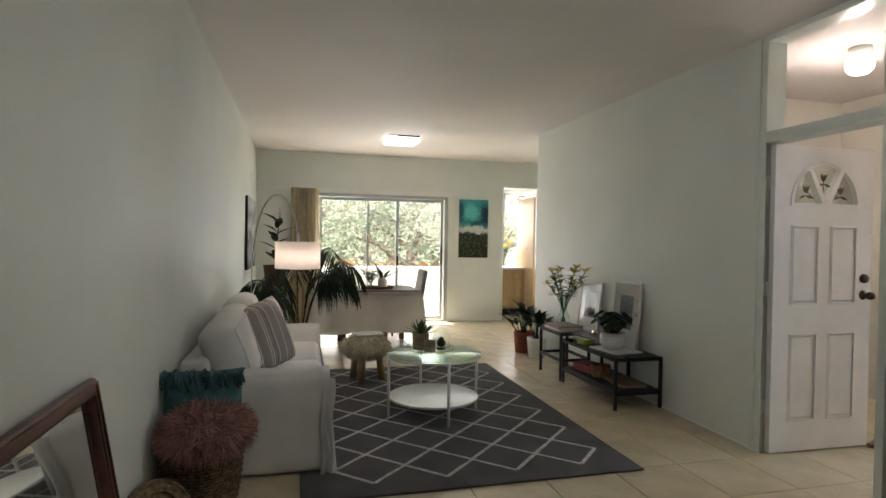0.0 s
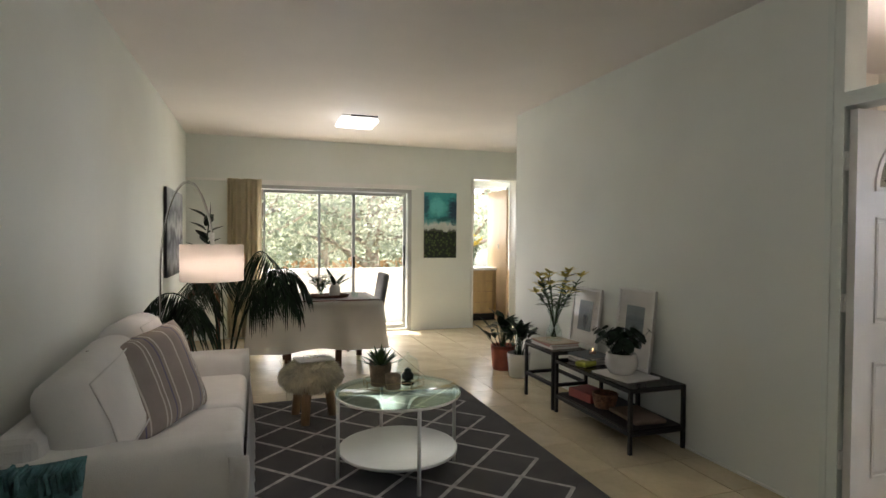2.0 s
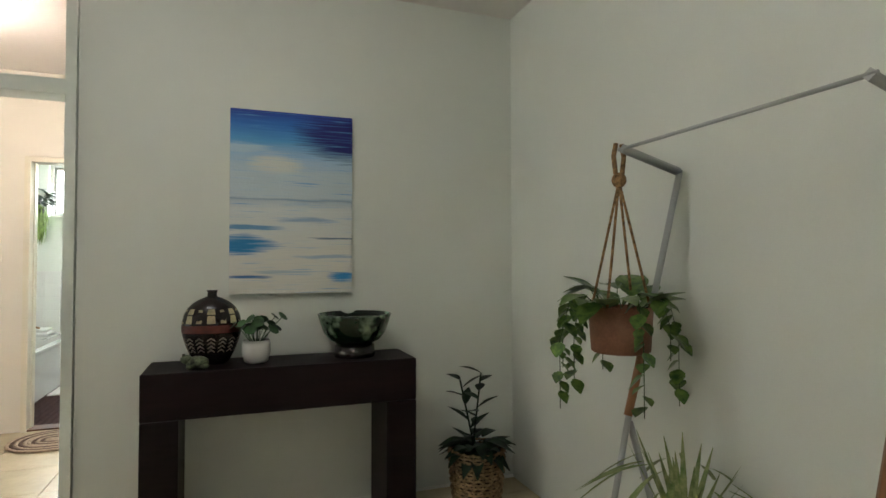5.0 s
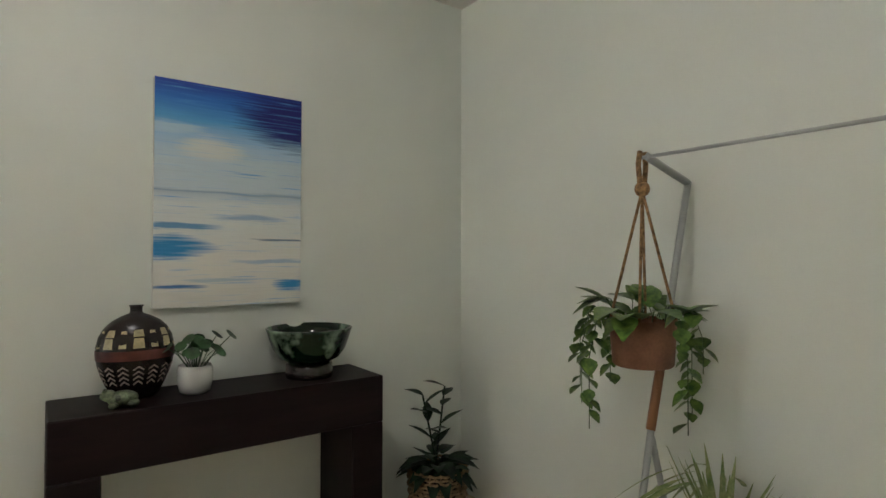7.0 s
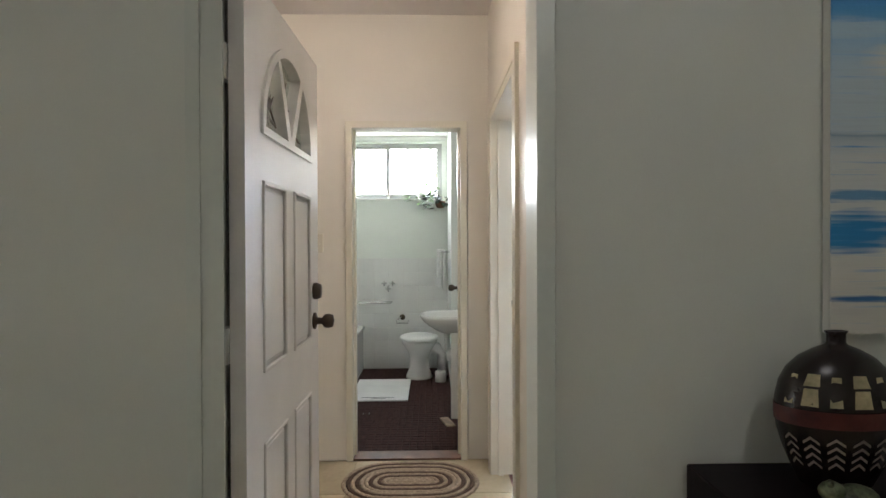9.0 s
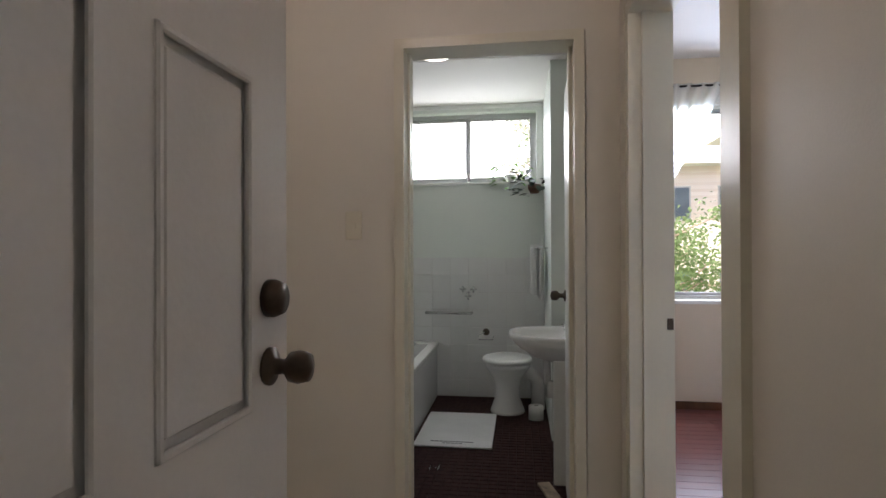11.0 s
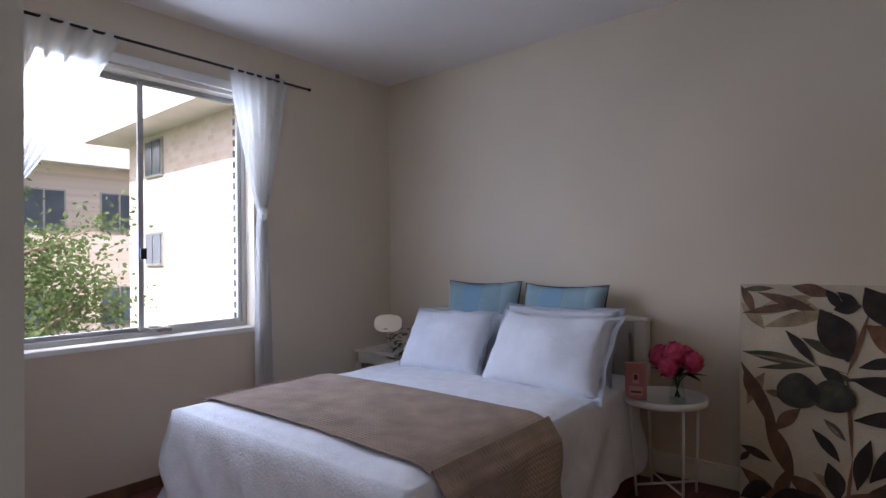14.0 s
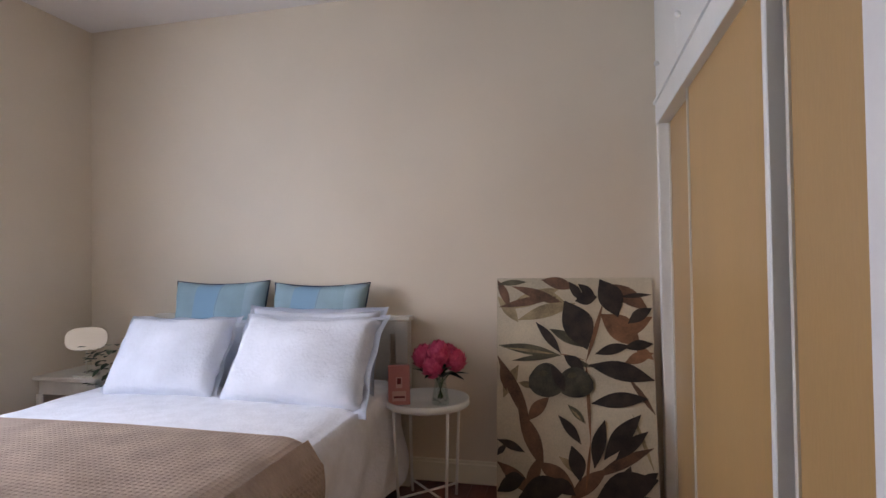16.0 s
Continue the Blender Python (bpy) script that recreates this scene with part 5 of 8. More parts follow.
def leaning_frame(name, label, y, w, h, z, x, tilt, inner, seed):
    t = thing(name, label, "picture frame")
    fw = 0.02
    bm = new_bm()
    for q in ((-w / 2, 0, 0, w / 2, 0.025, fw), (-w / 2, 0, h - fw, w / 2, 0.025, h), (-w / 2, 0, fw, -w / 2 + fw, 0.025, h - fw), (w / 2 - fw, 0, fw, w / 2, 0.025, h - fw)):
        box(bm, *q, bevel=0.003, seg=1)
    part("frame", bm, M_WHITEMETAL, t)
    bm = new_bm()
    box(bm, -w / 2 + fw, 0.012, fw, w / 2 - fw, 0.018, h - fw)
    part("mat_board", bm, M_PAPER, t)
    bm = new_bm()
    box(bm, -w * 0.24, 0.009, h * 0.26, w * 0.24, 0.0119, h * 0.78)
    part("print", bm, inner, t, "blue-grey picture")
    bm = new_bm()
    box(bm, -w / 2 + fw, 0.004, fw, w / 2 - fw, 0.006, h - fw)
    part("glass", bm, M_GLASS, t).visible_shadow = False
    t.matrix_basis = Matrix.Translation((x, y, z)) @ Euler((0, 0, radians(-90))).to_matrix().to_4x4() @ Euler((radians(-tilt), 0, 0)).to_matrix().to_4x4()


PR = canvas_material("print_grey", [(0.0, (0.12, 0.16, 0.18)), (0.4, (0.22, 0.27, 0.29)), (0.6, (0.14, 0.18, 0.2)), (1.0, (0.30, 0.35, 0.37))], (2, 2, 1.5), 3, 0.6, [(0, 0.55, 0.35, 0.2, 0.2, (0.04, 0.06, 0.08), 1.0)])
leaning_frame("picture_frame", "white framed blue-grey print leaning on the wall behind the lilies", 6.16, 0.42, 0.50, 0.483, 3.86, 7, PR, 1)
leaning_frame("picture_frame", "tall white framed blue-grey print leaning on the wall", 5.50, 0.43, 0.60, 0.436, 3.86, 6, PR, 2)
flower_vase("lilies", "yellow lilies in a tall flared glass vase", (3.63, 6.22, 0.528), 0.27, 0.07, 16, M_LILY, 1.35, 2, 0.08, 0.36)


def book(name, label, at, w, d, h, turn, cover, group="books"):
    t = thing(name, label, "book", at, turn, group)
    bm = new_bm()
    box(bm, -w / 2, -d / 2, 0, w / 2, d / 2, 0.003)
    box(bm, -w / 2, -d / 2, h - 0.003, w / 2, d / 2, h)
    box(bm, -w / 2, -d / 2, 0.003, -w / 2 + 0.003, d / 2, h - 0.003)
    part("cover", bm, cover, t)
    bm = new_bm()
    box(bm, -w / 2 + 0.0035, -d / 2 + 0.004, 0.0031, w / 2 - 0.004, d / 2 - 0.004, h - 0.0031)
    part("pages", bm, M_PAPER, t)


BC = [mat("cover_%s" % n, c, 0.45, var=0.05, bump=0.02) for n, c in (("rose", (0.42, 0.20, 0.17)), ("grey", (0.30, 0.29, 0.28)), ("white", (0.72, 0.70, 0.67)), ("slate", (0.10, 0.12, 0.14)), ("tan", (0.42, 0.32, 0.22)))]
z = 0.482
for i, (h, c, tr) in enumerate(((0.02, 2, 4), (0.018, 0, -3), (0.007, 4, 6))):
    book("book", ("white", "rose", "tan")[i] + " covered book stacked under the lily vase", (3.64, 6.22, z), 0.27, 0.33, h, tr, BC[c])
    z += h + 0.0005
z = 0.435
for i, (h, c, tr) in enumerate(((0.022, 1, 3), (0.02, 2, -5), (0.016, 3, 8))):
    book("book", ("grey", "white", "slate")[i] + " covered book stacked on the low table", (3.70, 5.76, z), 0.24, 0.28, h, tr, BC[c])
    z += h + 0.0005
ca = thing("tealight", "small lit candle in a glass on the books", "candle", (3.70, 5.74, z))
bm = new_bm()
lathe(bm, [(0, 0), (0.03, 0), (0.034, 0.045), (0.031, 0.045), (0.028, 0.006), (0, 0.006)], seg=18)
part("glass", bm, M_CLEARVASE, ca).visible_shadow = False
bm = new_bm()
lathe(bm, [(0, 0.007), (0.026, 0.007), (0.026, 0.025), (0, 0.025)], seg=16)
part("wax", bm, mat("pink_wax", (0.7, 0.42, 0.38), 0.5), ca)
bm = new_bm()
lathe(bm, [(0, 0.026), (0.005, 0.034), (0.004, 0.043), (0, 0.055)], seg=10)
part("flame", bm, glow("flame", (1.0, 0.6, 0.25), 1.0), ca)
bm = new_bm()
box(bm, -0.075, -0.05, 0, 0.075, 0.05, 0.04, bevel=0.014, seg=3)
solid("tin", bm, mat("lime_tin", (0.42, 0.46, 0.06), 0.4, var=0.1), "small lime-yellow tin on the low table", "tin", (3.575, 5.64, 0.435), 20)
potted("potted_ivy", "bushy dark green plant in a round white ceramic pot", (3.66, 5.32, 0.448), 0.105, 0.15, M_WHITECER, "round", 21, 0.155, M_LEAFD, count=80,
       pot_prof=[(0, 0), (0.07, 0), (0.085, 0.008), (0.112, 0.06), (0.112, 0.11), (0.10, 0.148), (0.093, 0.148), (0.1, 0.11), (0, 0.11)])
book("magazine", "thin pale magazine under the white pot", (3.68, 5.30, 0.435), 0.30, 0.36, 0.011, 7, BC[2], "magazines")
bm = new_bm()
box(bm, -0.10, -0.13, 0, 0.10, 0.13, 0.07, bevel=0.006, seg=1)
solid("gift_box", bm, mat("pink_card", (0.40, 0.10, 0.09), 0.6, var=0.1), "dusty pink cardboard box on the lower shelf", "box", (3.66, 5.72, 0.157), 8)
bm = new_bm()
wicker(bm, 0.06, 0.085, 0.11, 9, 14)
solid("wicker_ball", bm, mat("rattan", (0.36, 0.17, 0.10), 0.7, var=0.3, scale=30), "small round rattan pot on the lower shelf", "basket", (3.63, 5.47, 0.162))
bm = new_bm()
box(bm, -0.12, -0.17, 0, 0.12, 0.17, 0.03, bevel=0.01, seg=2)
solid("folded_cloth", bm, mat("tan_cloth", (0.26, 0.19, 0.14), 0.95, var=0.2, bump=0.3), "folded tan cloth on the lower shelf", "cloth", (3.72, 5.22, 0.157), -4)

M_TERRA = mat("terracotta", (0.36, 0.095, 0.055), 0.75, var=0.15, scale=8, bump=0.1)
potted("potted_lily_plant", "leafy green plant in a terracotta pot on the floor", (3.70, 7.42, 0), 0.135, 0.26, M_TERRA, "broad", 31, 0.34, M_LEAFD, count=26, group="floor plants")
potted("potted_lily_plant", "drooping green plant in a white pot on the floor", (3.72, 7.08, 0), 0.12, 0.24, M_WHITECER, "broad", 33, 0.32, M_LEAFD, count=30, group="floor plants")

# ---- console side ----
cs = thing("console_table", "dark espresso wooden console table against the wall", "console table", (3.588, 1.588, 0))
W, D, HC, A = 1.232, 0.338, 0.806, 0.152
bm = new_bm()
box(bm, 0, 0, HC - 0.205, D, W, HC, bevel=0.004, seg=1)
part("top", bm, M_ESPRESSO, cs)
for y in (0, W - A):
    bm = new_bm()
    box(bm, 0, y, 0, D, y + A, HC - 0.207, bevel=0.004, seg=1)
    part("leg", bm, M_ESPRESSO, cs)

M_VASE = mat("dark_glaze", (0.018, 0.011, 0.010), 0.25, var=0.2, scale=10, bump=0.03)
M_CREAMG = mat("cream_glaze", (0.52, 0.46, 0.28), 0.45, var=0.15, scale=30)
M_REDG = mat("oxblood_glaze", (0.10, 0.022, 0.018), 0.35, var=0.2, scale=20)
vz = thing("painted_vase", "flat round dark vase with cream painted blocks and leaf patterns", "vase", (3.79, 2.545, HC))
vprof = [(0, 0), (0.060, 0), (0.078, 0.012), (0.098, 0.05), (0.115, 0.09), (0.127, 0.13), (0.132, 0.165), (0.131, 0.20), (0.123, 0.235), (0.107, 0.265), (0.082, 0.29), (0.050, 0.308), (0.026, 0.317), (0.021, 0.322), (0.021, 0.340), (0.026, 0.348), (0.016, 0.348), (0.012, 0.32), (0, 0.31)]
bm = new_bm()
lathe(bm, vprof, seg=40, sx=0.62)
part("body", bm, M_VASE, vz)
bm = new_bm()
lathe(bm, [(0.1315, 0.150), (0.1335, 0.166), (0.1335, 0.186)], seg=40, sx=0.63)
part("band", bm, M_REDG, vz, "oxblood red band")


def on_vase(ang, z):
    for (r0, z0), (r1, z1) in zip(vprof, vprof[1:]):
        if z0 <= z <= z1 and z1 > z0:
            r = r0 + (r1 - r0) * (z - z0) / (z1 - z0)
            return Vector(((r + 0.0015) * 0.625 * math.cos(ang), (r + 0.0015) * math.sin(ang), z))
    return Vector((0, 0, z))


for k in range(7):
    a = math.pi + (k - 3) * 0.42
    for z0, z1 in (((0.195, 0.232), (0.237, 0.262)) if k % 2 else ((0.196, 0.258),)):
        bm = new_bm()
        da = 0.15 if k % 2 else 0.10
        q = [on_vase(a - da, z0), on_vase(a + da, z0), on_vase(a + da * 0.85, z1), on_vase(a - da * 0.85, z1)]
        bm.faces.new([bm.verts.new(p) for p in q])
        part("painted_block", bm, M_CREAMG, vz)
    bm = new_bm()
    for r in range(4):
        z0 = 0.07 + r * 0.018
        for sg in (-1, 1):
            q = [on_vase(a, z0), on_vase(a, z0 + 0.007), on_vase(a + sg * 0.15, z0 - 0.006), on_vase(a + sg * 0.15, z0 - 0.012)]
            bm.faces.new([bm.verts.new(p) for p in q])
    part("painted_leaf", bm, mat("pale_glaze", (0.36, 0.31, 0.25), 0.5, var=0.1) if k == 0 else bpy.data.materials["pale_glaze"], vz)
bm = new_bm()
for c, r in (((0, 0, 0.03), (0.03, 0.05, 0.028)), ((0, 0.045, 0.045), (0.022, 0.026, 0.02)), ((-0.015, -0.03, 0.014), (0.024, 0.022, 0.014)), ((-0.02, 0.03, 0.012), (0.02, 0.016, 0.012)), ((-0.008, 0.055, 0.064), (0.008, 0.008, 0.008))):
    ellipsoid(bm, c, r, 8)
solid("stone_frog", bm, mat("mottled_green_stone", (0.13, 0.16, 0.09), 0.4, var=0.5, scale=30, bump=0.1), "small mottled green stone frog in front of the vase", "ornament", (3.665, 2.60, HC))
potted("potted_pilea", "round-leaved plant in a white egg-shaped pot on the console", (3.745, 2.345, HC), 0.066, 0.105, M_WHITECER, "round", 41, 0.125, mat("pilea_green", (0.04, 0.11, 0.035), 0.35, var=0.3, scale=25), count=20,
       pot_prof=[(0, 0), (0.045, 0), (0.056, 0.008), (0.066, 0.05), (0.065, 0.09), (0.061, 0.108), (0.056, 0.108), (0.058, 0.088), (0, 0.088)])
bw = thing("glazed_bowl", "green and white glazed ceramic bowl on a dark foot", "bowl", (3.765, 1.865, HC))
bm = new_bm()
lathe(bm, [(0, 0), (0.10, 0), (0.104, 0.012), (0.10, 0.06), (0.085, 0.066), (0, 0.066)], seg=32)
part("foot", bm, M_VASE, bw, "dark wooden foot")
M_BOWL = mat("green_white_glaze", (0.22, 0.30, 0.22), 0.10, var=0.0, second=(0.002, 0.014, 0.005), scale=8, bump=0.02, fine=12)
for node in M_BOWL.node_tree.nodes:
    if node.bl_idname == "ShaderNodeMapRange":
        node.inputs[1].default_value, node.inputs[2].default_value = 0.62, 0.76
bm = new_bm()
lathe(bm, [(0, 0.067), (0.09, 0.067), (0.13, 0.088), (0.158, 0.125), (0.174, 0.17), (0.184, 0.205), (0.188, 0.217), (0.18, 0.219), (0.166, 0.172), (0.148, 0.13), (0.12, 0.098), (0.08, 0.08), (0, 0.078)], seg=48)
part("bowl", bm, M_BOWL, bw)

fp = thing("floor_plant", "dark-leaved plant in a woven basket pot in the corner", "potted plant", (3.68, 1.22, 0))
bm = new_bm()
wicker(bm, 0.12, 0.145, 0.30, 16, 18, 0.0, 0.008)
part("basket_pot", bm, M_BASKETP, fp)
bm = new_bm()
lathe(bm, [(0, 0), (0.12, 0.0), (0.14, 0.27), (0, 0.26)], seg=20)
part("soil", bm, M_SOIL, fp)
st, lv = new_bm(), new_bm()
rnd = random.Random(14)
for i in range(2):
    b = Vector((rnd.uniform(-0.05, 0.05), rnd.uniform(-0.05, 0.05), 0.26))
    e = b + Vector((rnd.uniform(-0.09, 0.09), rnd.uniform(-0.09, 0.09), 0.40 + 0.04 * i))
    tube(st, [b, e], 0.005, 5)
    for k in range(9):
        p = b.lerp(e, 0.15 + 0.85 * k / 8)
        a = k * 2.4 + i
        blade(lv, p, p + Vector((math.cos(a) * 0.115, math.sin(a) * 0.115, rnd.uniform(0.02, 0.11))), 0.052, sag=0.015, n=6)
for k in range(34):
    a = k * 2.4
    p = Vector((0.06 * math.cos(a), 0.06 * math.sin(a), 0.27 + 0.002 * k))
    blade(lv, p, p + Vector((0.15 * math.cos(a), 0.15 * math.sin(a), rnd.uniform(-0.06, 0.10))), 0.075, sag=0.05, n=5)
part("stems", st, M_LEAFD, fp)
part("leaves", lv, M_LEAFD, fp)

# clothes rack with a hanging planter
M_GREYMETAL = mat("grey_metal", (0.42, 0.44, 0.44), 0.45, 0.3, var=0.05, bump=0.02)
M_RACKWOOD = mat("rack_wood", (0.33, 0.155, 0.075), 0.5, var=0.2, scale=10, bump=0.05, stretch=(1, 1, 0.15))
rk = thing("clothes_rack", "grey metal clothes rack with wooden leg sleeves", "clothes rack", (0, 0, 0))


def bar(p, q, w, name, material):
    bm = new_bm()
    p, q = Vector(p), Vector(q)
    tube(bm, [p, q], w, 4)
    part(name, bm, material, rk)


for x in (2.535, 1.715):
    bar((x, 0.90, 1.615), (x, 1.155, 1.685), 0.017, "top_arm", M_GREYMETAL)
    bar((x, 0.90, 1.61), (x, 1.068, 0.995), 0.015, "upper_leg", M_GREYMETAL)
    bar((x, 1.062, 1.02), (x, 1.142, 0.745), 0.019, "wooden_sleeve", M_RACKWOOD)
    bar((x, 1.138, 0.75), (x, 1.31, 0.0), 0.014, "front_leg", M_GREYMETAL)
    bar((x, 1.135, 0.72), (x, 0.91, 0.0), 0.014, "rear_leg", M_GREYMETAL)
bm = new_bm()
tube(bm, [(1.70, 1.15, 1.685), (2.56, 1.15, 1.685)], 0.0065, 8)
part("hanging_rail", bm, M_GREYMETAL, rk)
bm = new_bm()
box(bm, 1.70, 1.0, 0.30, 2.55, 1.25, 0.315)
part("low_shelf", bm, M_GREYMETAL, rk)
M_ROPE = mat("jute_rope", (0.34, 0.20, 0.09), 0.9, var=0.3, scale=60, bump=0.4)
hp = thing("hanging_planter", "trailing variegated pothos in a leather-brown pot hung by ropes", "hanging plant", (2.555, 1.155, 0))
bm = new_bm()
for s in (-1, 1):
    tube(bm, [(0.0, 0.012 * s, 1.705), (0.0, 0.022 * s, 1.66), (0, 0.014 * s, 1.60), (0, 0.0, 1.575)], 0.009, 6)
ellipsoid(bm, (0, 0, 1.575), (0.026, 0.026, 0.028), 8)
for k in range(4):
    a = k * math.pi / 2 + 0.5
    tube(bm, [(0, 0, 1.57), (0.108 * math.cos(a), 0.108 * math.sin(a), 1.12)], 0.005, 6)
part("rope", bm, M_ROPE, hp, "knotted jute rope")
bm = new_bm()
lathe(bm, [(0, 0.965), (0.095, 0.965), (0.102, 0.972), (0.112, 1.125), (0.105, 1.125), (0.095, 1.09), (0, 1.09)], seg=36)
part("pot", bm, mat("leather_brown", (0.30, 0.135, 0.075), 0.6, var=0.2, scale=7, bump=0.1), hp, "leather-brown round pot")
M_POTHOS = mat("pothos_leaf", (0.018, 0.075, 0.014), 0.3, second=(0.16, 0.27, 0.05), scale=30, bump=0.05, fine=60)
st, lv = new_bm(), new_bm()
rnd = random.Random(17)
for i in range(26):
    a = rnd.uniform(0, 6.28)
    p = Vector((0.08 * math.cos(a), 0.08 * math.sin(a), 1.12))
    q = p + Vector((rnd.uniform(-0.03, 0.06) * math.cos(a), rnd.uniform(-0.03, 0.06) * math.sin(a), rnd.uniform(0.0, 0.07)))
    tube(st, [p, q], 0.002, 4)
    blade(lv, q, q + Vector((0.12 * math.cos(a + 0.4), 0.12 * math.sin(a + 0.4), rnd.uniform(-0.06, 0.10))), 0.085, sag=0.02, n=6)
for a, ln, out in ((0.15, 0.34, 0.12), (0.7, 0.24, 0.09), (1.3, 0.36, 0.10), (4.4, 0.36, 0.18), (2.8, 0.34, 0.10), (3.4, 0.17, 0.15), (5.3, 0.20, 0.08), (6.0, 0.26, 0.12)):
    c, s = math.cos(a), math.sin(a)
    p0 = Vector((0.12 * c, 0.12 * s, 1.13))
    if s < 0:
        out *= 0.5
    part("vine", st, M_LEAF, hp)
    part("vine_foliage", lv, M_POTHOS, hp, "green and cream heart-shaped leaves")
    st, lv = new_bm(), new_bm()
    pts = [p0, p0 + Vector((out * 0.6 * c, out * 0.6 * s, 0.03)), p0 + Vector((out * c, out * s, -ln * 0.35)), p0 + Vector((out * c, out * s, -ln))]
    tube(st, pts, 0.002, 4)
    for k in range(int(ln / 0.026)):
        q = k / (ln / 0.026)
        p = pts[1].lerp(pts[2], q * 2) if q < 0.5 else pts[2].lerp(pts[3], q * 2 - 1)
        b = rnd.uniform(0, 6.28)
        z = 0.08 * rnd.uniform(0.6, 1.1)
        blade(lv, p, p + Vector((z * 0.7 * math.cos(b), z * 0.5 * math.sin(b), -z * 0.6)), z * 0.72, n=4)
part("vine", st, M_LEAF, hp)
part("vine_foliage", lv, M_POTHOS, hp, "green and cream heart-shaped leaves")
potted("spider_plant", "spider plant with arching striped leaves in a white pot", (2.30, 1.12, 0.315), 0.09, 0.16, M_WHITECER, "arching", 51, 0.25, mat("spider_leaf", (0.10, 0.19, 0.04), 0.45, second=(0.34, 0.38, 0.17), scale=30), count=20)

# ---- hall ----
hl = thing("hall_lamp", "lit frosted glass ceiling lamp of the hall", "ceiling lamp", (4.72, 3.97, H))
bm = new_bm()
lathe(bm, [(0, 0), (0.07, 0), (0.07, -0.03), (0.055, -0.04), (0.05, -0.06), (0.0, -0.06)], seg=24)
part("fitting", bm, M_WHITEMETAL, hl)
bm = new_bm()
lathe(bm, [(0.045, -0.06), (0.075, -0.075), (0.088, -0.115), (0.082, -0.15), (0.055, -0.178), (0.0, -0.188)], seg=24)
part("glass_shade", bm, glow("warm_shade", (1.0, 0.88, 0.74), 1.0), hl)
bm = new_bm()
lathe(bm, [(0, 0), (0.062, 0), (0.062, -0.018), (0.05, -0.034), (0.0, -0.036)], seg=28)
solid("smoke_detector", bm, M_WHITEMETAL, "round white smoke detector on the hall ceiling", "smoke detector", (4.60, 3.635, H))
M_CREAMTRIM = mat("cream_trim", (0.78, 0.735, 0.60), 0.3, var=0.03, bump=0.03, fine=60)
structure("trim_bath_frame", [(6.02, 3.225, 0, 6.165, 3.265, 2.115), (6.02, 3.94, 0, 6.165, 3.98, 2.115), (6.02, 3.265, 2.075, 6.165, 3.94, 2.115),
                              (6.10, 3.265, 0, 6.165, 3.28, 2.075), (6.10, 3.93, 0, 6.165, 3.94, 2.075)], M_CREAMTRIM, "cream painted bathroom door frame")
structure("trim_bed_frame", [(4.875, 2.955, 0, 4.92, 3.105, 2.115), (5.80, 2.955, 0, 5.845, 3.105, 2.115), (4.92, 2.955, 2.07, 5.80, 3.105, 2.115),
                             (5.785, 3.03, 0, 5.80, 3.06, 2.07), (5.845, 3.09, 0, 5.90, 3.108, 2.17), (4.82, 3.09, 0, 4.875, 3.108, 2.17), (4.875, 3.09, 2.115, 5.845, 3.108, 2.17)], M_CREAMTRIM,
          "cream painted bedroom door frame with moulded edges")
bm = new_bm()
box(bm, 5.797, 2.960, 0.982, 5.7995, 2.980, 1.020)
box(bm, 5.7955, 2.965, 0.988, 5.7968, 2.975, 1.012)
solid("strike_plate", bm, M_BRONZE, "small steel strike plate in the bedroom door frame", "strike plate")
sw = thing("light_switch", "cream double light switch on the hall wall", "light switch", (6.04, 4.155, 1.36))
bm = new_bm()
box(bm, -0.009, -0.035, -0.058, 0.0, 0.035, 0.058, bevel=0.003, seg=1)
part("plate", bm, M_CREAMTRIM, sw)
bm = new_bm()
box(bm, -0.014, -0.012, -0.015, -0.0092, 0.012, 0.012, bevel=0.002, seg=1)
part("rocker", bm, M_CREAMTRIM, sw)
structure("trim_threshold", [(6.03, 3.265, 0.0, 6.16, 3.94, 0.012)], M_WOODDARK, "brown timber threshold at the bathroom door")

# braided oval rug
M_BR1 = mat("braid_tan", (0.46, 0.35, 0.25), 0.95, var=0.2, scale=60, bump=0.5)
M_BR2 = mat("braid_brown", (0.12, 0.07, 0.045), 0.95, var=0.3, scale=60, bump=0.5)
br = thing("braided_rug", "oval braided rug in tan and dark brown rings", "rug", (5.70, 3.57, 0.002))
for i in range(11):
    rx, ry = 0.012 + i * 0.025, 0.125 + i * 0.025
    bm = new_bm()
    n = 60
    tube(bm, [(rx * math.cos(k * 2 * math.pi / n), (ry - rx) * (1 if math.sin(k * 2 * math.pi / n) >= 0 else -1) * min(1, abs(math.sin(k * 2 * math.pi / n)) * 3) + rx * math.sin(k * 2 * math.pi / n), 0.008 + 0.0015 * (k % 2)) for k in range(n + 1)], 0.0135, 6, close=False)
    for v in bm.verts:
        v.co.z = max(0.0, v.co.z * 0.75)
    part("braid", bm, M_BR2 if i in (2, 4, 7, 9) else M_BR1, br)

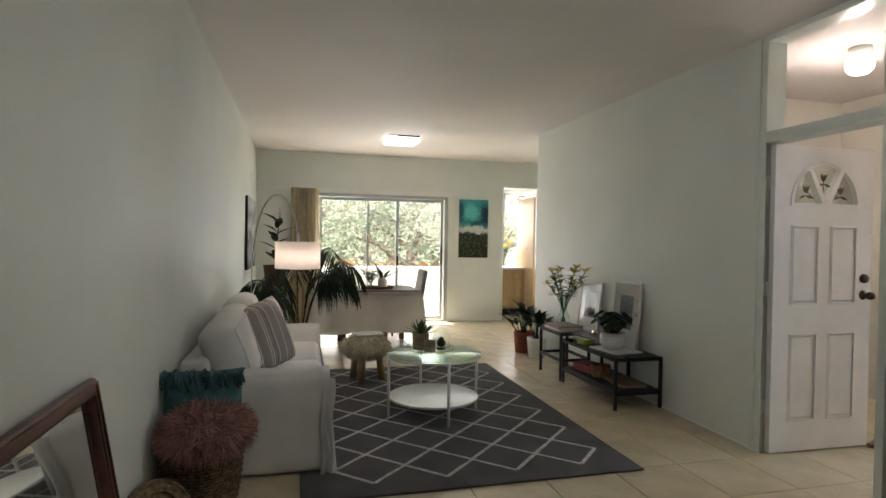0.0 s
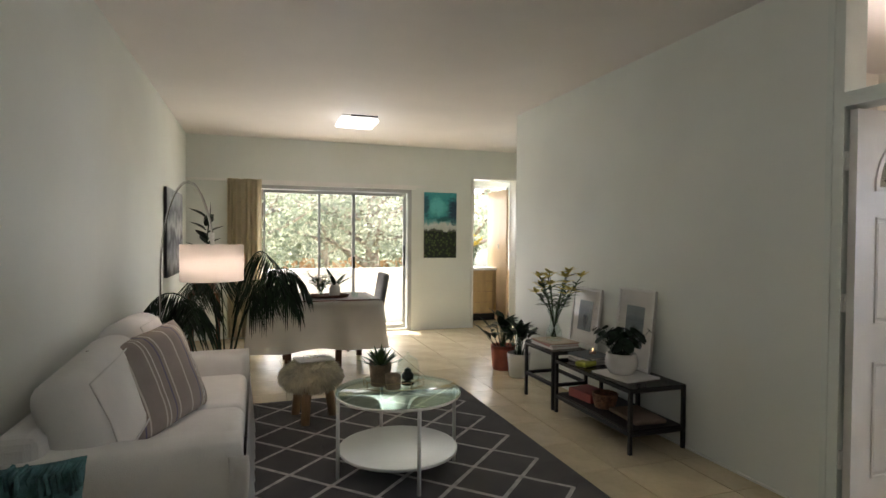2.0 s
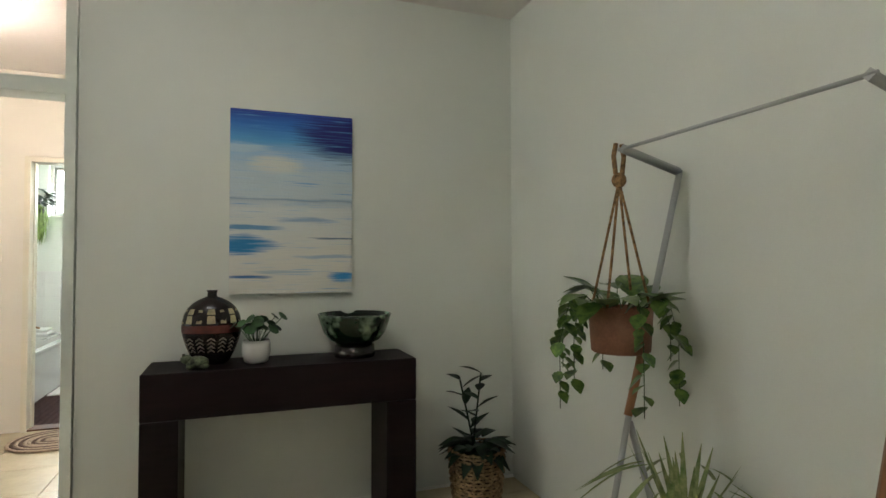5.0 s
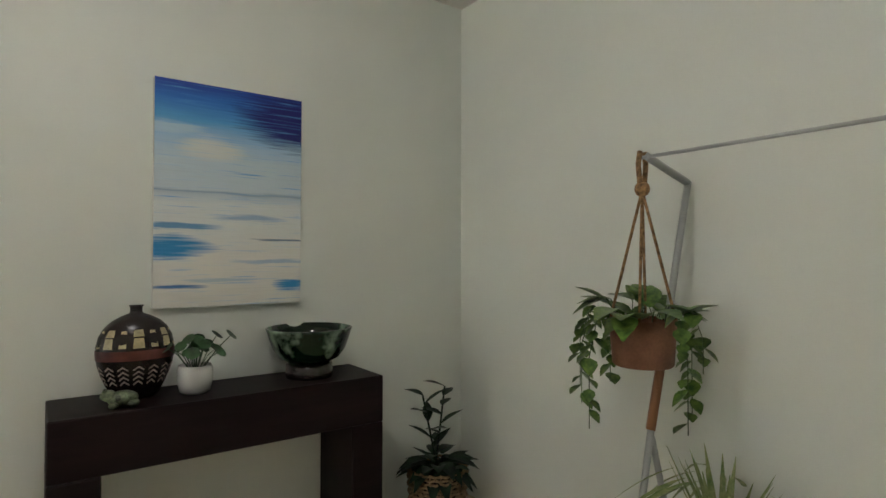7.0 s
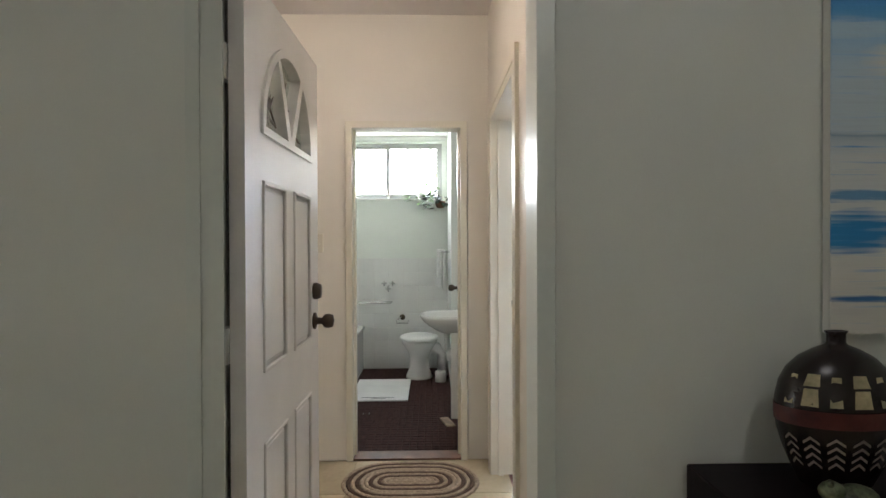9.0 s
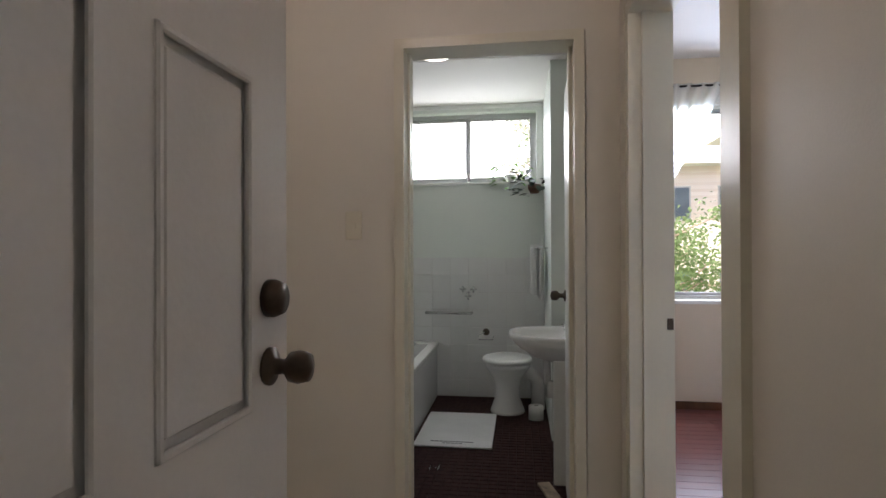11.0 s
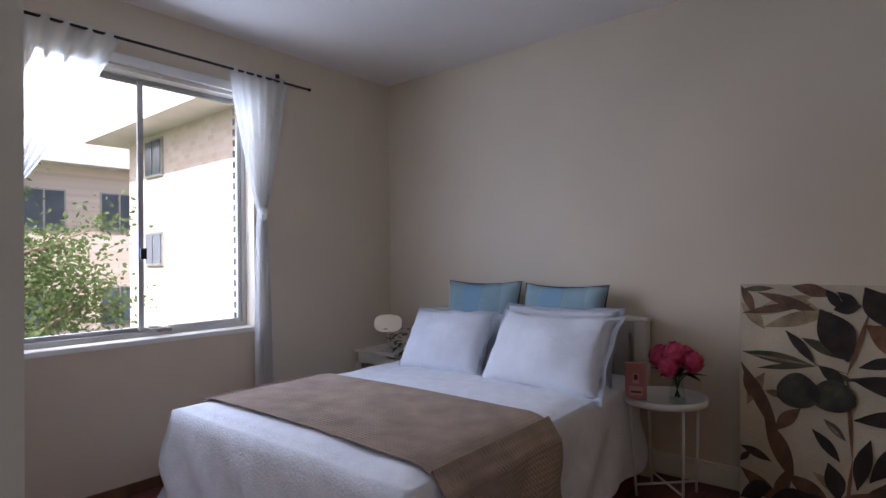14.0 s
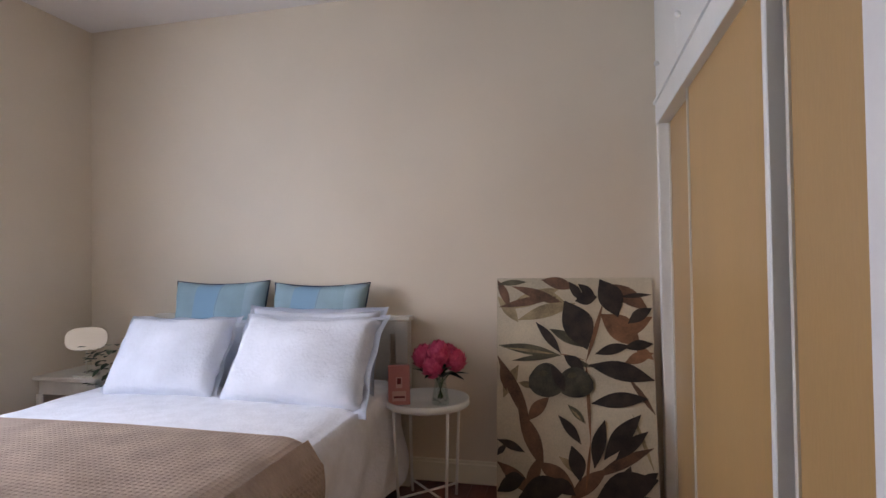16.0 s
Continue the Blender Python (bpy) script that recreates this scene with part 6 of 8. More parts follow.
# ---- bathroom ----
M_TUB = mat("bath_enamel", (0.80, 0.80, 0.77), 0.12, var=0.02, bump=0)
bt = thing("bathtub", "white built-in bathtub with a tiled front", "bathtub", (0, 0, 0))
bm = new_bm()
box(bm, 6.37, 4.19, 0.0, 8.60, 4.215, 0.43)
part("front_panel", bm, M_WTILE, bt)
bm = new_bm()
x0, y0, x1, y1 = 6.35, 4.175, 8.605, 4.895
for q in ((x0, y0, 0.43, x1, y0 + 0.075, 0.47), (x0, y1 - 0.06, 0.43, x1, y1, 0.47), (x0, y0 + 0.075, 0.43, x0 + 0.12, y1 - 0.06, 0.47), (x1 - 0.14, y0 + 0.075, 0.43, x1, y1 - 0.06, 0.47)):
    box(bm, *q, bevel=0.008, seg=2)
part("rim", bm, M_TUB, bt)
bm = new_bm()
a, b = (x0 + 0.12, y0 + 0.075, x1 - 0.14, y1 - 0.06), (x0 + 0.22, y0 + 0.15, x1 - 0.24, y1 - 0.13)
lo = [bm.verts.new(p) for p in ((b[0], b[1], 0.08), (b[2], b[1], 0.08), (b[2], b[3], 0.08), (b[0], b[3], 0.08))]
hi = [bm.verts.new(p) for p in ((a[0], a[1], 0.465), (a[2], a[1], 0.465), (a[2], a[3], 0.465), (a[0], a[3], 0.465))]
bm.faces.new(lo)
for k in range(4):
    bm.faces.new((lo[k], lo[(k + 1) % 4], hi[(k + 1) % 4], hi[k]))
part("basin_well", bm, M_TUB, bt)
bm = new_bm()
box(bm, -0.14, -0.20, 0, 0.14, 0.20, 0.045, bevel=0.018, seg=3)
box(bm, -0.12, -0.18, 0.046, 0.12, 0.18, 0.085, bevel=0.018, seg=3)
solid("folded_towel", bm, mat("white_terry", (0.80, 0.80, 0.78), 0.95, var=0.05, bump=0.6, fine=300), "folded white towels on the bath's end", "towel", (8.42, 4.62, 0.472))
bm = new_bm()
tube(bm, [(-0.11, -0.05, 0), (0.05, 0.03, 0.004), (0.10, 0.05, 0)], [0.012, 0.012, 0.016], 8)
solid("bath_brush", bm, M_WOOD, "wooden bath brush lying on the folded towels", "brush", (8.40, 4.60, 0.570), 20)
bm = new_bm()
tube(bm, [(-0.10, -0.17, 0.004), (-0.10, 0.30, 0.004), (-0.05, 0.30, 0.004), (-0.05, -0.17, 0.004), (-0.10, -0.17, 0.004)], 0.004, 6)
solid("bath_rack", bm, M_CHROME, "thin chrome wire bath rack across the bath", "bath rack", (8.30, 4.45, 0.470), 90)

ss = thing("shower_screen", "aluminium framed glass shower screen on the bath's edge", "shower screen", (0, 0, 0))
M_SCREENFR = mat("dull_aluminium", (0.30, 0.34, 0.38), 0.3, 0.8, var=0.05, bump=0)
bm = new_bm()
for q in ((6.365, 4.195, 0.472, 6.405, 4.225, 1.84), (7.03, 4.195, 0.472, 7.07, 4.225, 1.84), (6.365, 4.19, 1.84, 7.07, 4.23, 1.885), (6.405, 4.195, 0.472, 7.03, 4.225, 0.51)):
    box(bm, *q)
part("frame", bm, M_SCREENFR, ss)
bm = new_bm()
box(bm, 6.405, 4.208, 0.51, 7.03, 4.212, 1.84)
part("pane", bm, glass("screen_glass", (0.82, 0.90, 0.93), 0.05), ss).visible_shadow = False

tl = thing("toilet", "white ceramic toilet pan with its seat down", "toilet", (8.22, 3.575, 0))
bm = new_bm()
lathe(bm, [(0, 0), (0.135, 0), (0.13, 0.02), (0.10, 0.10), (0.095, 0.19), (0.12, 0.27), (0.175, 0.35), (0.185, 0.385), (0.165, 0.39), (0, 0.385)], seg=32, sx=1.15)
part("pan", bm, M_WHITECER, tl)
bm = new_bm()
lathe(bm, [(0, 0.392), (0.19, 0.392), (0.195, 0.40), (0.19, 0.418), (0.16, 0.428), (0, 0.43)], seg=36, sx=1.18)
part("seat_lid", bm, M_WHITEMETAL, tl)
bm = new_bm()
tube(bm, [(0.05, -0.10, 0.30), (0.10, -0.18, 0.28), (0.08, -0.235, 0.20), (0.08, -0.24, 0.0)], 0.055, 14)
part("waste_pipe", bm, M_WHITECER, tl)
bm = new_bm()
lathe(bm, [(0.02, -0.05), (0.055, -0.05), (0.055, 0.05), (0.02, 0.05)], seg=20)
solid("spare_toilet_roll", bm, M_PAPER, "spare white toilet roll standing beside the toilet", "toilet roll", (8.02, 3.36, 0.05))

bs = thing("wash_basin", "white ceramic wall basin with chrome taps", "wash basin", (7.14, 3.10, -0.045))
bm = new_bm()
n = 30


def basin_ring(k, z):
    out = []
    for i in range(n):
        a = math.pi * i / (n - 1)
        x = math.cos(a)
        y = math.sin(a)
        out.append((0.27 * k * math.copysign(abs(x) ** 0.75, x), 0.44 * (k if k < 1 else 1) * abs(y) ** 0.6, z))
    return out


rings = [basin_ring(0.35, 0.64), basin_ring(0.7, 0.69), basin_ring(0.93, 0.76), basin_ring(1.0, 0.80), basin_ring(1.0, 0.822)]
vr = [[bm.verts.new(p) for p in r] for r in rings]
inner = []
for k, z, sh in ((0.88, 0.822, 0.028), (0.80, 0.80, 0.04), (0.55, 0.73, 0.09), (0.25, 0.71, 0.15)):
    inner.append([bm.verts.new((0.27 * k * math.copysign(abs(math.cos(math.pi * i / (n - 1))) ** 0.75, math.cos(math.pi * i / (n - 1))), sh * 1.9 + (0.44 - sh * 2.6) * abs(math.sin(math.pi * i / (n - 1))) ** 0.6, z)) for i in range(n)])
vr += inner
for q, w in zip(vr, vr[1:]):
    for i in range(n - 1):
        bm.faces.new((q[i], q[i + 1], w[i + 1], w[i])).smooth = True
for r in range(len(rings) - 1):
    bm.faces.new((vr[r][0], vr[r + 1][0], vr[r + 1][-1], vr[r][-1]))
bm.faces.new(vr[-1])
bm.faces.new([vr[4][0], vr[5][0], vr[5][-1], vr[4][-1]])
for q, w in zip(vr[5:], vr[6:]):
    bm.faces.new((q[0], w[0], w[-1], q[-1]))
part("bowl", bm, M_WHITECER, bs)
for x in (-0.10, 0.10):
    bm = new_bm()
    lathe(bm, [(0, 0.82), (0.02, 0.82), (0.016, 0.86), (0.024, 0.875), (0.02, 0.90), (0, 0.905)], x, 0.045, 0, seg=14)
    tube(bm, [(x, 0.045, 0.85), (x, 0.10, 0.865), (x, 0.125, 0.845)], 0.009, 8)
    part("tap", bm, M_CHROME, bs, "chrome basin tap")
bm = new_bm()
tube(bm, [(0, 0.22, 0.66), (0, 0.22, 0.52), (0.0, 0.16, 0.47), (0, 0.10, 0.50), (0, 0.02, 0.50)], 0.022, 10)
lathe(bm, [(0, 0.44), (0.035, 0.44), (0.035, 0.53), (0, 0.53)], 0, 0.19, 0, seg=16)
part("trap", bm, M_WHITECER, bs, "white plastic trap")
bm = new_bm()
box(bm, 6.84, 3.09, 0, 6.87, 3.30, 0.66, bevel=0.003, seg=1)
solid("basin_side_panel", bm, M_TRIM, "narrow white board beside the basin", "panel")

bd = thing("bathroom_door", "white flush bathroom door standing open with a bronze knob", "door")
bd.matrix_basis = pose(6.13, 3.243, 0.015, 0, 0, -1.5)
bm = new_bm()
box(bm, 0, -0.018, 0, 0.63, 0.018, 2.055, bevel=0.002, seg=1)
part("leaf", bm, M_TRIM, bd)
bm = new_bm()
knob(bm, 0.575, 1.01, (0.018, 1), 0.026)
part("door_knob", bm, M_BRONZE, bd, "dark bronze knob")
bm = new_bm()
box(bm, 0.628, -0.012, 0.96, 0.6315, 0.012, 1.06)
part("latch_plate", bm, M_CHROME, bd)

bm = new_bm()
tube(bm, [(8.61, 3.885, 0.725), (8.55, 3.885, 0.725), (8.55, 4.285, 0.725), (8.61, 4.285, 0.725)], 0.0125, 10)
solid("grab_rail", bm, M_CHROME, "chrome grab rail on the tiled wall", "grab rail")
tb = thing("wall_taps", "chrome cross-handled tap set on the tiled wall", "taps", (8.61, 3.915, 0.90))
bm = new_bm()
for dy, dz in ((-0.045, 0.03), (0.045, 0.03), (0, -0.03)):
    tube(bm, [(0, dy, dz), (-0.05, dy, dz)], 0.012, 8)
    tube(bm, [(-0.05, dy - 0.028, dz), (-0.05, dy + 0.028, dz)], 0.007, 6)
    tube(bm, [(-0.05, dy, dz - 0.028), (-0.05, dy, dz + 0.028)], 0.007, 6)
part("cross_handles", bm, M_CHROME, tb)
bm = new_bm()
tube(bm, [(0, 0, 0.0), (-0.09, 0, 0.0), (-0.11, 0, -0.03)], 0.01, 8)
part("spout", bm, M_CHROME, tb)
th = thing("toilet_roll_holder", "chrome toilet roll holder without a roll on the wall", "roll holder", (8.61, 3.765, 0.53))
bm = new_bm()
lathe(bm, [(0, 0), (0.032, 0), (0.03, 0.012), (0, 0.015)], seg=18)
for v in bm.verts:
    v.co = Vector((-v.co.z, v.co.x, v.co.y + 0.03))
part("rose", bm, M_BRONZE, th)
bm = new_bm()
tube(bm, [(-0.012, 0, 0.03), (-0.05, 0.02, 0.03), (-0.05, 0.065, 0.0), (-0.05, 0.06, -0.03), (-0.05, -0.06, -0.03), (-0.05, -0.065, 0.0)], 0.005, 6)
part("wire", bm, M_CHROME, th)
bm = new_bm()
box(bm, 8.03, 3.305, 0.885, 8.31, 3.335, 1.285, bevel=0.012, seg=2)
box(bm, 8.03, 3.356, 0.925, 8.31, 3.392, 1.285, bevel=0.012, seg=2)
box(bm, 8.032, 3.306, 1.283, 8.308, 3.391, 1.300, bevel=0.008, seg=2)
solid("hand_towel", bm, bpy.data.materials["white_terry"], "white hand towel hanging on a rail", "towel")
bm = new_bm()
tube(bm, [(7.98, 3.27, 1.275), (7.98, 3.345, 1.275), (8.36, 3.345, 1.275), (8.36, 3.27, 1.275)], 0.007, 8)
solid("towel_rail", bm, M_CHROME, "slim chrome towel rail", "towel rail")
# bath mat with two lines of small print that cannot be read
bmt = thing("bath_mat", "white cotton bath mat with small dark printing", "bath mat", (0, 0, 0))
bm = new_bm()
box(bm, 7.33, 3.655, 0.001, 8.075, 4.165, 0.013, bevel=0.004, seg=1)
part("mat_body", bm, bpy.data.materials["white_terry"], bmt)
bm = new_bm()
for x, y0, y1 in ((7.415, 3.78, 4.04), (7.385, 3.85, 3.98)):
    y = y0
    while y < y1:
        w = 0.016 + 0.012 * ((y * 97) % 1)
        box(bm, x - 0.006, y, 0.0131, x + 0.006, y + w, 0.0142)
        y += w + 0.006
part("print_bars", bm, M_BLACK, bmt, "two rows of small dark printed marks")
bm = new_bm()
lathe(bm, [(0, 0), (0.05, 0), (0.05, 0.004), (0, 0.005)], seg=24)
solid("floor_drain", bm, M_CHROME, "round metal floor drain cover", "drain", (7.02, 3.97, -0.006))
bm = new_bm()
box(bm, -0.10, -0.035, 0, 0.10, 0.035, 0.015, bevel=0.004, seg=1)
solid("door_stop", bm, M_POTWOOD, "tan wooden door wedge on the bathroom floor", "door stop", (6.76, 3.33, -0.005), 15)

bl = thing("bathroom_lamp", "lit round glass bowl ceiling lamp with a chrome ring", "ceiling lamp", (7.08, 3.97, HB))
bm = new_bm()
lathe(bm, [(0, 0), (0.15, 0), (0.155, -0.02), (0.15, -0.045), (0.14, -0.045)], seg=40)
part("ring", bm, M_CHROME, bl)
bm = new_bm()
lathe(bm, [(0.14, -0.04), (0.13, -0.075), (0.09, -0.105), (0.04, -0.118), (0, -0.12)], seg=40)
part("glass_bowl", bm, glow("opal_glass", (1.0, 0.95, 0.86), 0.7), bl)
structure("trim_ceiling_joint", [(7.45, 3.09, HB - 0.004, 7.49, 4.90, HB), (6.15, 4.02, HB - 0.004, 7.45, 4.06, HB)], M_CEIL, "thin cover strips of the bathroom ceiling")


def slide_window(name, label, x, y0, y1, z0, z1, mull, depth=0.06):
    t = thing(name, label, "window", (0, 0, 0))
    tagged(t, kind="structure")
    bm = new_bm()
    f = 0.03
    for q in ((x, y0, z0, x + depth, y1, z0 + f), (x, y0, z1 - f, x + depth, y1, z1), (x, y0, z0 + f, x + depth, y0 + f, z1 - f), (x, y1 - f, z0 + f, x + depth, y1, z1 - f)):
        box(bm, *q)
    part("window_frame", bm, M_ALU, t)
    for i, (a, b) in enumerate(((y0 + f, mull + 0.02), (mull - 0.02, y1 - f))):
        xx = x + 0.012 + 0.022 * i
        bm = new_bm()
        for q in ((xx, a, z0 + f, xx + 0.018, b, z0 + f + 0.025), (xx, a, z1 - f - 0.025, xx + 0.018, b, z1 - f), (xx, a, z0 + f + 0.025, xx + 0.018, a + 0.025, z1 - f - 0.025), (xx, b - 0.025, z0 + f + 0.025, xx + 0.018, b, z1 - f - 0.025)):
            box(bm, *q)
        s = part("sash", bm, M_ALU, t)
        bm = new_bm()
        vs = [bm.verts.new(p) for p in ((xx + 0.009, a, z0 + f), (xx + 0.009, b, z0 + f), (xx + 0.009, b, z1 - f), (xx + 0.009, a, z1 - f))]
        bm.faces.new(vs)
        part("pane", bm, M_GLASS, s).visible_shadow = False
    return t


wb = slide_window("window_bath", "high aluminium sliding window of the bathroom", 8.70, 3.33, 4.53, 1.85, 2.46, 3.925)
bm = new_bm()
box(bm, 8.70, 3.70, 1.88, 8.715, 3.712, 2.43)
box(bm, 8.70, 4.36, 1.88, 8.715, 4.368, 2.43)
part("slide_bar", bm, M_ALU, wb)
bm = new_bm()
box(bm, 8.66, 3.90, 1.855, 8.69, 3.93, 1.93, bevel=0.006)
part("window_latch", bm, M_CHROME, wb)
structure("trim_bath_sill", [(8.59, 3.33, 1.83, 8.70, 4.53, 1.848)], M_TRIM, "white sill under the bathroom window")
structure("trim_bath_cornice", [(8.59, 3.27, HB - 0.03, 8.61, 4.90, HB - 0.004)], M_TRIM, "thin white cornice strip")


def trailing(name, label, at, r, pot, seed, n, drop, fine, leafmat, leaf):
    rnd = random.Random(seed)
    t = thing(name, label, "hanging plant", at)
    bm = new_bm()
    lathe(bm, [(0, 0), (r * 0.6, 0), (r, r * 0.7), (r, r * 1.3), (r * 0.88, r * 1.3), (0, r * 1.2)], seg=20)
    part("pot", bm, pot, t)
    lv = new_bm()
    for i in range(n):
        a = rnd.uniform(0, 6.28)
        o = rnd.uniform(0.3, 1.15) * r
        p = Vector((o * math.cos(a), o * math.sin(a), r * 1.3 + rnd.uniform(-0.02, 0.05)))
        ln = drop * rnd.uniform(0.4, 1.0)
        if fine:
            blade(lv, p, p + Vector((rnd.uniform(-0.04, 0.04), rnd.uniform(-0.04, 0.04), -ln)), leaf, n=3, up=Vector((math.cos(a), math.sin(a), 0)))
        else:
            d = Vector((math.cos(a) * rnd.uniform(0.4, 1.3), math.sin(a) * rnd.uniform(0.4, 1.3), rnd.uniform(-1.2, 0.9)))
            q = p + d * drop * 0.4
            blade(lv, q, q + Vector((leaf * math.cos(a), leaf * math.sin(a), -leaf * rnd.uniform(-0.3, 0.8))), leaf * 0.7, n=4)
    part("leaves", lv, leafmat, t)
    return t


M_PALEGREEN = mat("pale_trailing_green", (0.22, 0.33, 0.08), 0.6, var=0.3, scale=30)
trailing("hanging_fern", "trailing pale green fern hanging at the window's side", (8.47, 4.60, 1.82), 0.075, M_BLACK, 61, 260, 0.42, True, M_PALEGREEN, 0.016)
trailing("window_fern", "dark fern fronds above the trailing plant", (8.49, 4.62, 1.97), 0.07, M_BLACK, 62, 90, 0.20, False, M_LEAFD, 0.09)
trailing("sill_plant", "bright green pothos in a white pot on the window sill", (8.625, 3.55, 1.848), 0.05, M_WHITECER, 63, 46, 0.26, False, mat("fresh_green", (0.15, 0.34, 0.05), 0.45, var=0.3, scale=25), 0.06)
trailing("wall_plant", "dark fern in a brown wall pot beside the window", (8.53, 3.35, 1.74), 0.055, M_WOODDARK, 64, 60, 0.22, False, M_LEAFD, 0.075)

# wall and floor tiles of the bathroom
TW = 0.16


def tile_mesh(name, dx, dy, dz, material, bev=0.0015):
    bm = new_bm()
    box(bm, 0, 0, 0, dx, dy, dz, bevel=bev, seg=1)
    return mesh_of(name, bm, material)


structure("wall_tile_bed", [(8.606, 3.27, 0, 8.6095, 4.90, 1.20)], M_WGROUT, "pale grout behind the white wall tiles")
tm = tile_mesh("wall_tile", 0.005, 0.157, 0.147, M_WTILE)
tile_parent = bpy.data.objects["wall_tile_bed"]
for i in range(10):
    for j in range(8):
        ob = new("tile", tm)
        ob.location = (8.6015, 3.275 + 0.160 * i, 0.002 + 0.15 * j)
        ob.parent = tile_parent
verts, faces = [], []
p = 0.05
for i in range(int(2.45 / p)):
    for j in range(int(1.80 / p)):
        x, y = 6.16 + i * p, 3.10 + j * p
        if y > 4.2 or (x > 7.5 and y < 3.26):
            continue
        b = len(verts)
        g = 0.003
        verts += [(x, y, -0.006), (x + p - g, y, -0.006), (x + p - g, y + p - g, -0.006), (x, y + p - g, -0.006), (x + 0.002, y + 0.002, 0.0), (x + p - g - 0.002, y + 0.002, 0.0), (x + p - g - 0.002, y + p - g - 0.002, 0.0), (x + 0.002, y + p - g - 0.002, 0.0)]
        faces += [(b + 4, b + 5, b + 6, b + 7), (b, b + 1, b + 5, b + 4), (b + 1, b + 2, b + 6, b + 5), (b + 2, b + 3, b + 7, b + 6), (b + 3, b, b + 4, b + 7)]
me = bpy.data.meshes.new("mosaic_tiles")
me.from_pydata(verts, [], faces)
me.materials.append(M_DARKMOSAIC)
tagged(new("mosaic_tiles", me), "small dark brown mosaic floor tiles of the bathroom", "tiles", "", "stuff")

# ---- bedroom ----
wbed = slide_window("window_bed", "wide aluminium sliding window of the bedroom", 8.545, 1.05, 2.40, 0.86, 2.42, 1.722)
bm = new_bm()
box(bm, 8.525, 1.705, 1.32, 8.545, 1.74, 1.385, bevel=0.004)
part("sash_lock", bm, M_BLACK, wbed)
bm = new_bm()
tube(bm, [(8.52, 1.60, 0.905), (8.49, 1.66, 0.915), (8.49, 1.72, 0.92)], 0.012, 8)
box(bm, 8.49, 1.58, 0.885, 8.53, 1.66, 0.905)
part("winder", bm, M_CHROME, wbed)
structure("trim_bed_sill", [(8.42, 1.03, 0.832, 8.545, 2.42, 0.858)], M_TRIM, "white sill under the bedroom window")
structure("trim_bed_head", [(8.428, 1.0, 2.42, 8.44, 2.45, 2.475), (8.46, 1.05, 2.395, 8.545, 2.40, 2.419)], M_TRIM, "moulded white head above the bedroom window")
structure("trim_skirting_east", [(8.425, -0.24, 0, 8.44, 2.90, 0.06)], M_WOODDARK, "narrow dark brown skirting")
structure("trim_skirting_south", [(4.95, -0.24, 0.012, 8.42, -0.222, 0.13), (4.95, -0.222, 0.012, 8.42, -0.214, 0.115)], M_CREAMTRIM, "white painted skirting board behind the bed")
# brick quoin edge seen through the pane: toothed dark strip of the outer wall
bm = new_bm()
for k in range(20):
    box(bm, 8.625, 1.02, 0.90 + k * 0.075, 8.66, 1.075, 0.90 + k * 0.075 + 0.045)
solid("louvre_edge", bm, M_BLACK, "dark toothed louvre edge outside the bedroom window", "louvre")

cr = thing("curtain_rod", "thin black curtain rod with brackets above the bedroom window", "curtain rod", (0, 0, 0))
bm = new_bm()
tube(bm, [(8.37, 0.64, 2.54), (8.37, 2.62, 2.54)], 0.0085, 8)
part("rod", bm, M_BLACK, cr)
bm = new_bm()
ellipsoid(bm, (8.37, 0.635, 2.54), (0.012, 0.016, 0.012), 8)
part("finial", bm, M_BLACK, cr)
for y in (0.86, 2.5):
    bm = new_bm()
    box(bm, 8.425, y - 0.012, 2.53, 8.44, y + 0.012, 2.61)
    tube(bm, [(8.43, y, 2.56), (8.37, y, 2.525), (8.355, y, 2.55)], 0.007, 6)
    part("bracket", bm, M_BLACK, cr)
M_SHEER = sheer("white_voile", (0.80, 0.79, 0.76), 0.5, 0.12)


def tied_curtain(y_out, y_in, y_tie, z_tie, y_bot, name):
    t = thing(name, "white voile curtain tied in a knot beside the window", "curtain", (0, 0, 0), group="bedroom curtains")
    bm = new_bm()

    def sheet(u, v):
        z = 0.10 + 2.46 * v
        if z > z_tie:
            q = (z - z_tie) / (2.56 - z_tie)
            k = q ** 0.8
        else:
            q = (z_tie - z) / z_tie
            k = 0.26 * q ** 0.6
        lo, hi = y_out, y_in
        if z > z_tie:
            y = (y_tie + (lo - y_tie) * k) * (1 - u) + (y_tie + (hi - y_tie) * k) * u + (u - 0.5) * 0.05
        else:
            y = y_tie + (y_bot - y_tie) * q + (u - 0.5) * (0.05 + abs(y_in - y_out) * k)
        amp = 0.022 if z < z_tie else 0.012 + 0.012 * (1 - k)
        return (8.37 + amp * math.sin(u * 40) + 0.006 * math.sin(u * 17 + v * 9), y, z)
    drape(bm, sheet, 70, 40)
    part("cloth", bm, M_SHEER, t)
    bm = new_bm()
    ellipsoid(bm, (8.36, y_tie, z_tie), (0.035, 0.03, 0.035), 10)
    ellipsoid(bm, (8.34, y_tie + 0.01, z_tie - 0.035), (0.02, 0.022, 0.03), 8)
    part("knot", bm, M_SHEER, t)


tied_curtain(0.84, 1.24, 1.03, 1.63, 1.02, "curtain")
tied_curtain(2.56, 1.86, 2.45, 1.55, 2.5, "curtain")

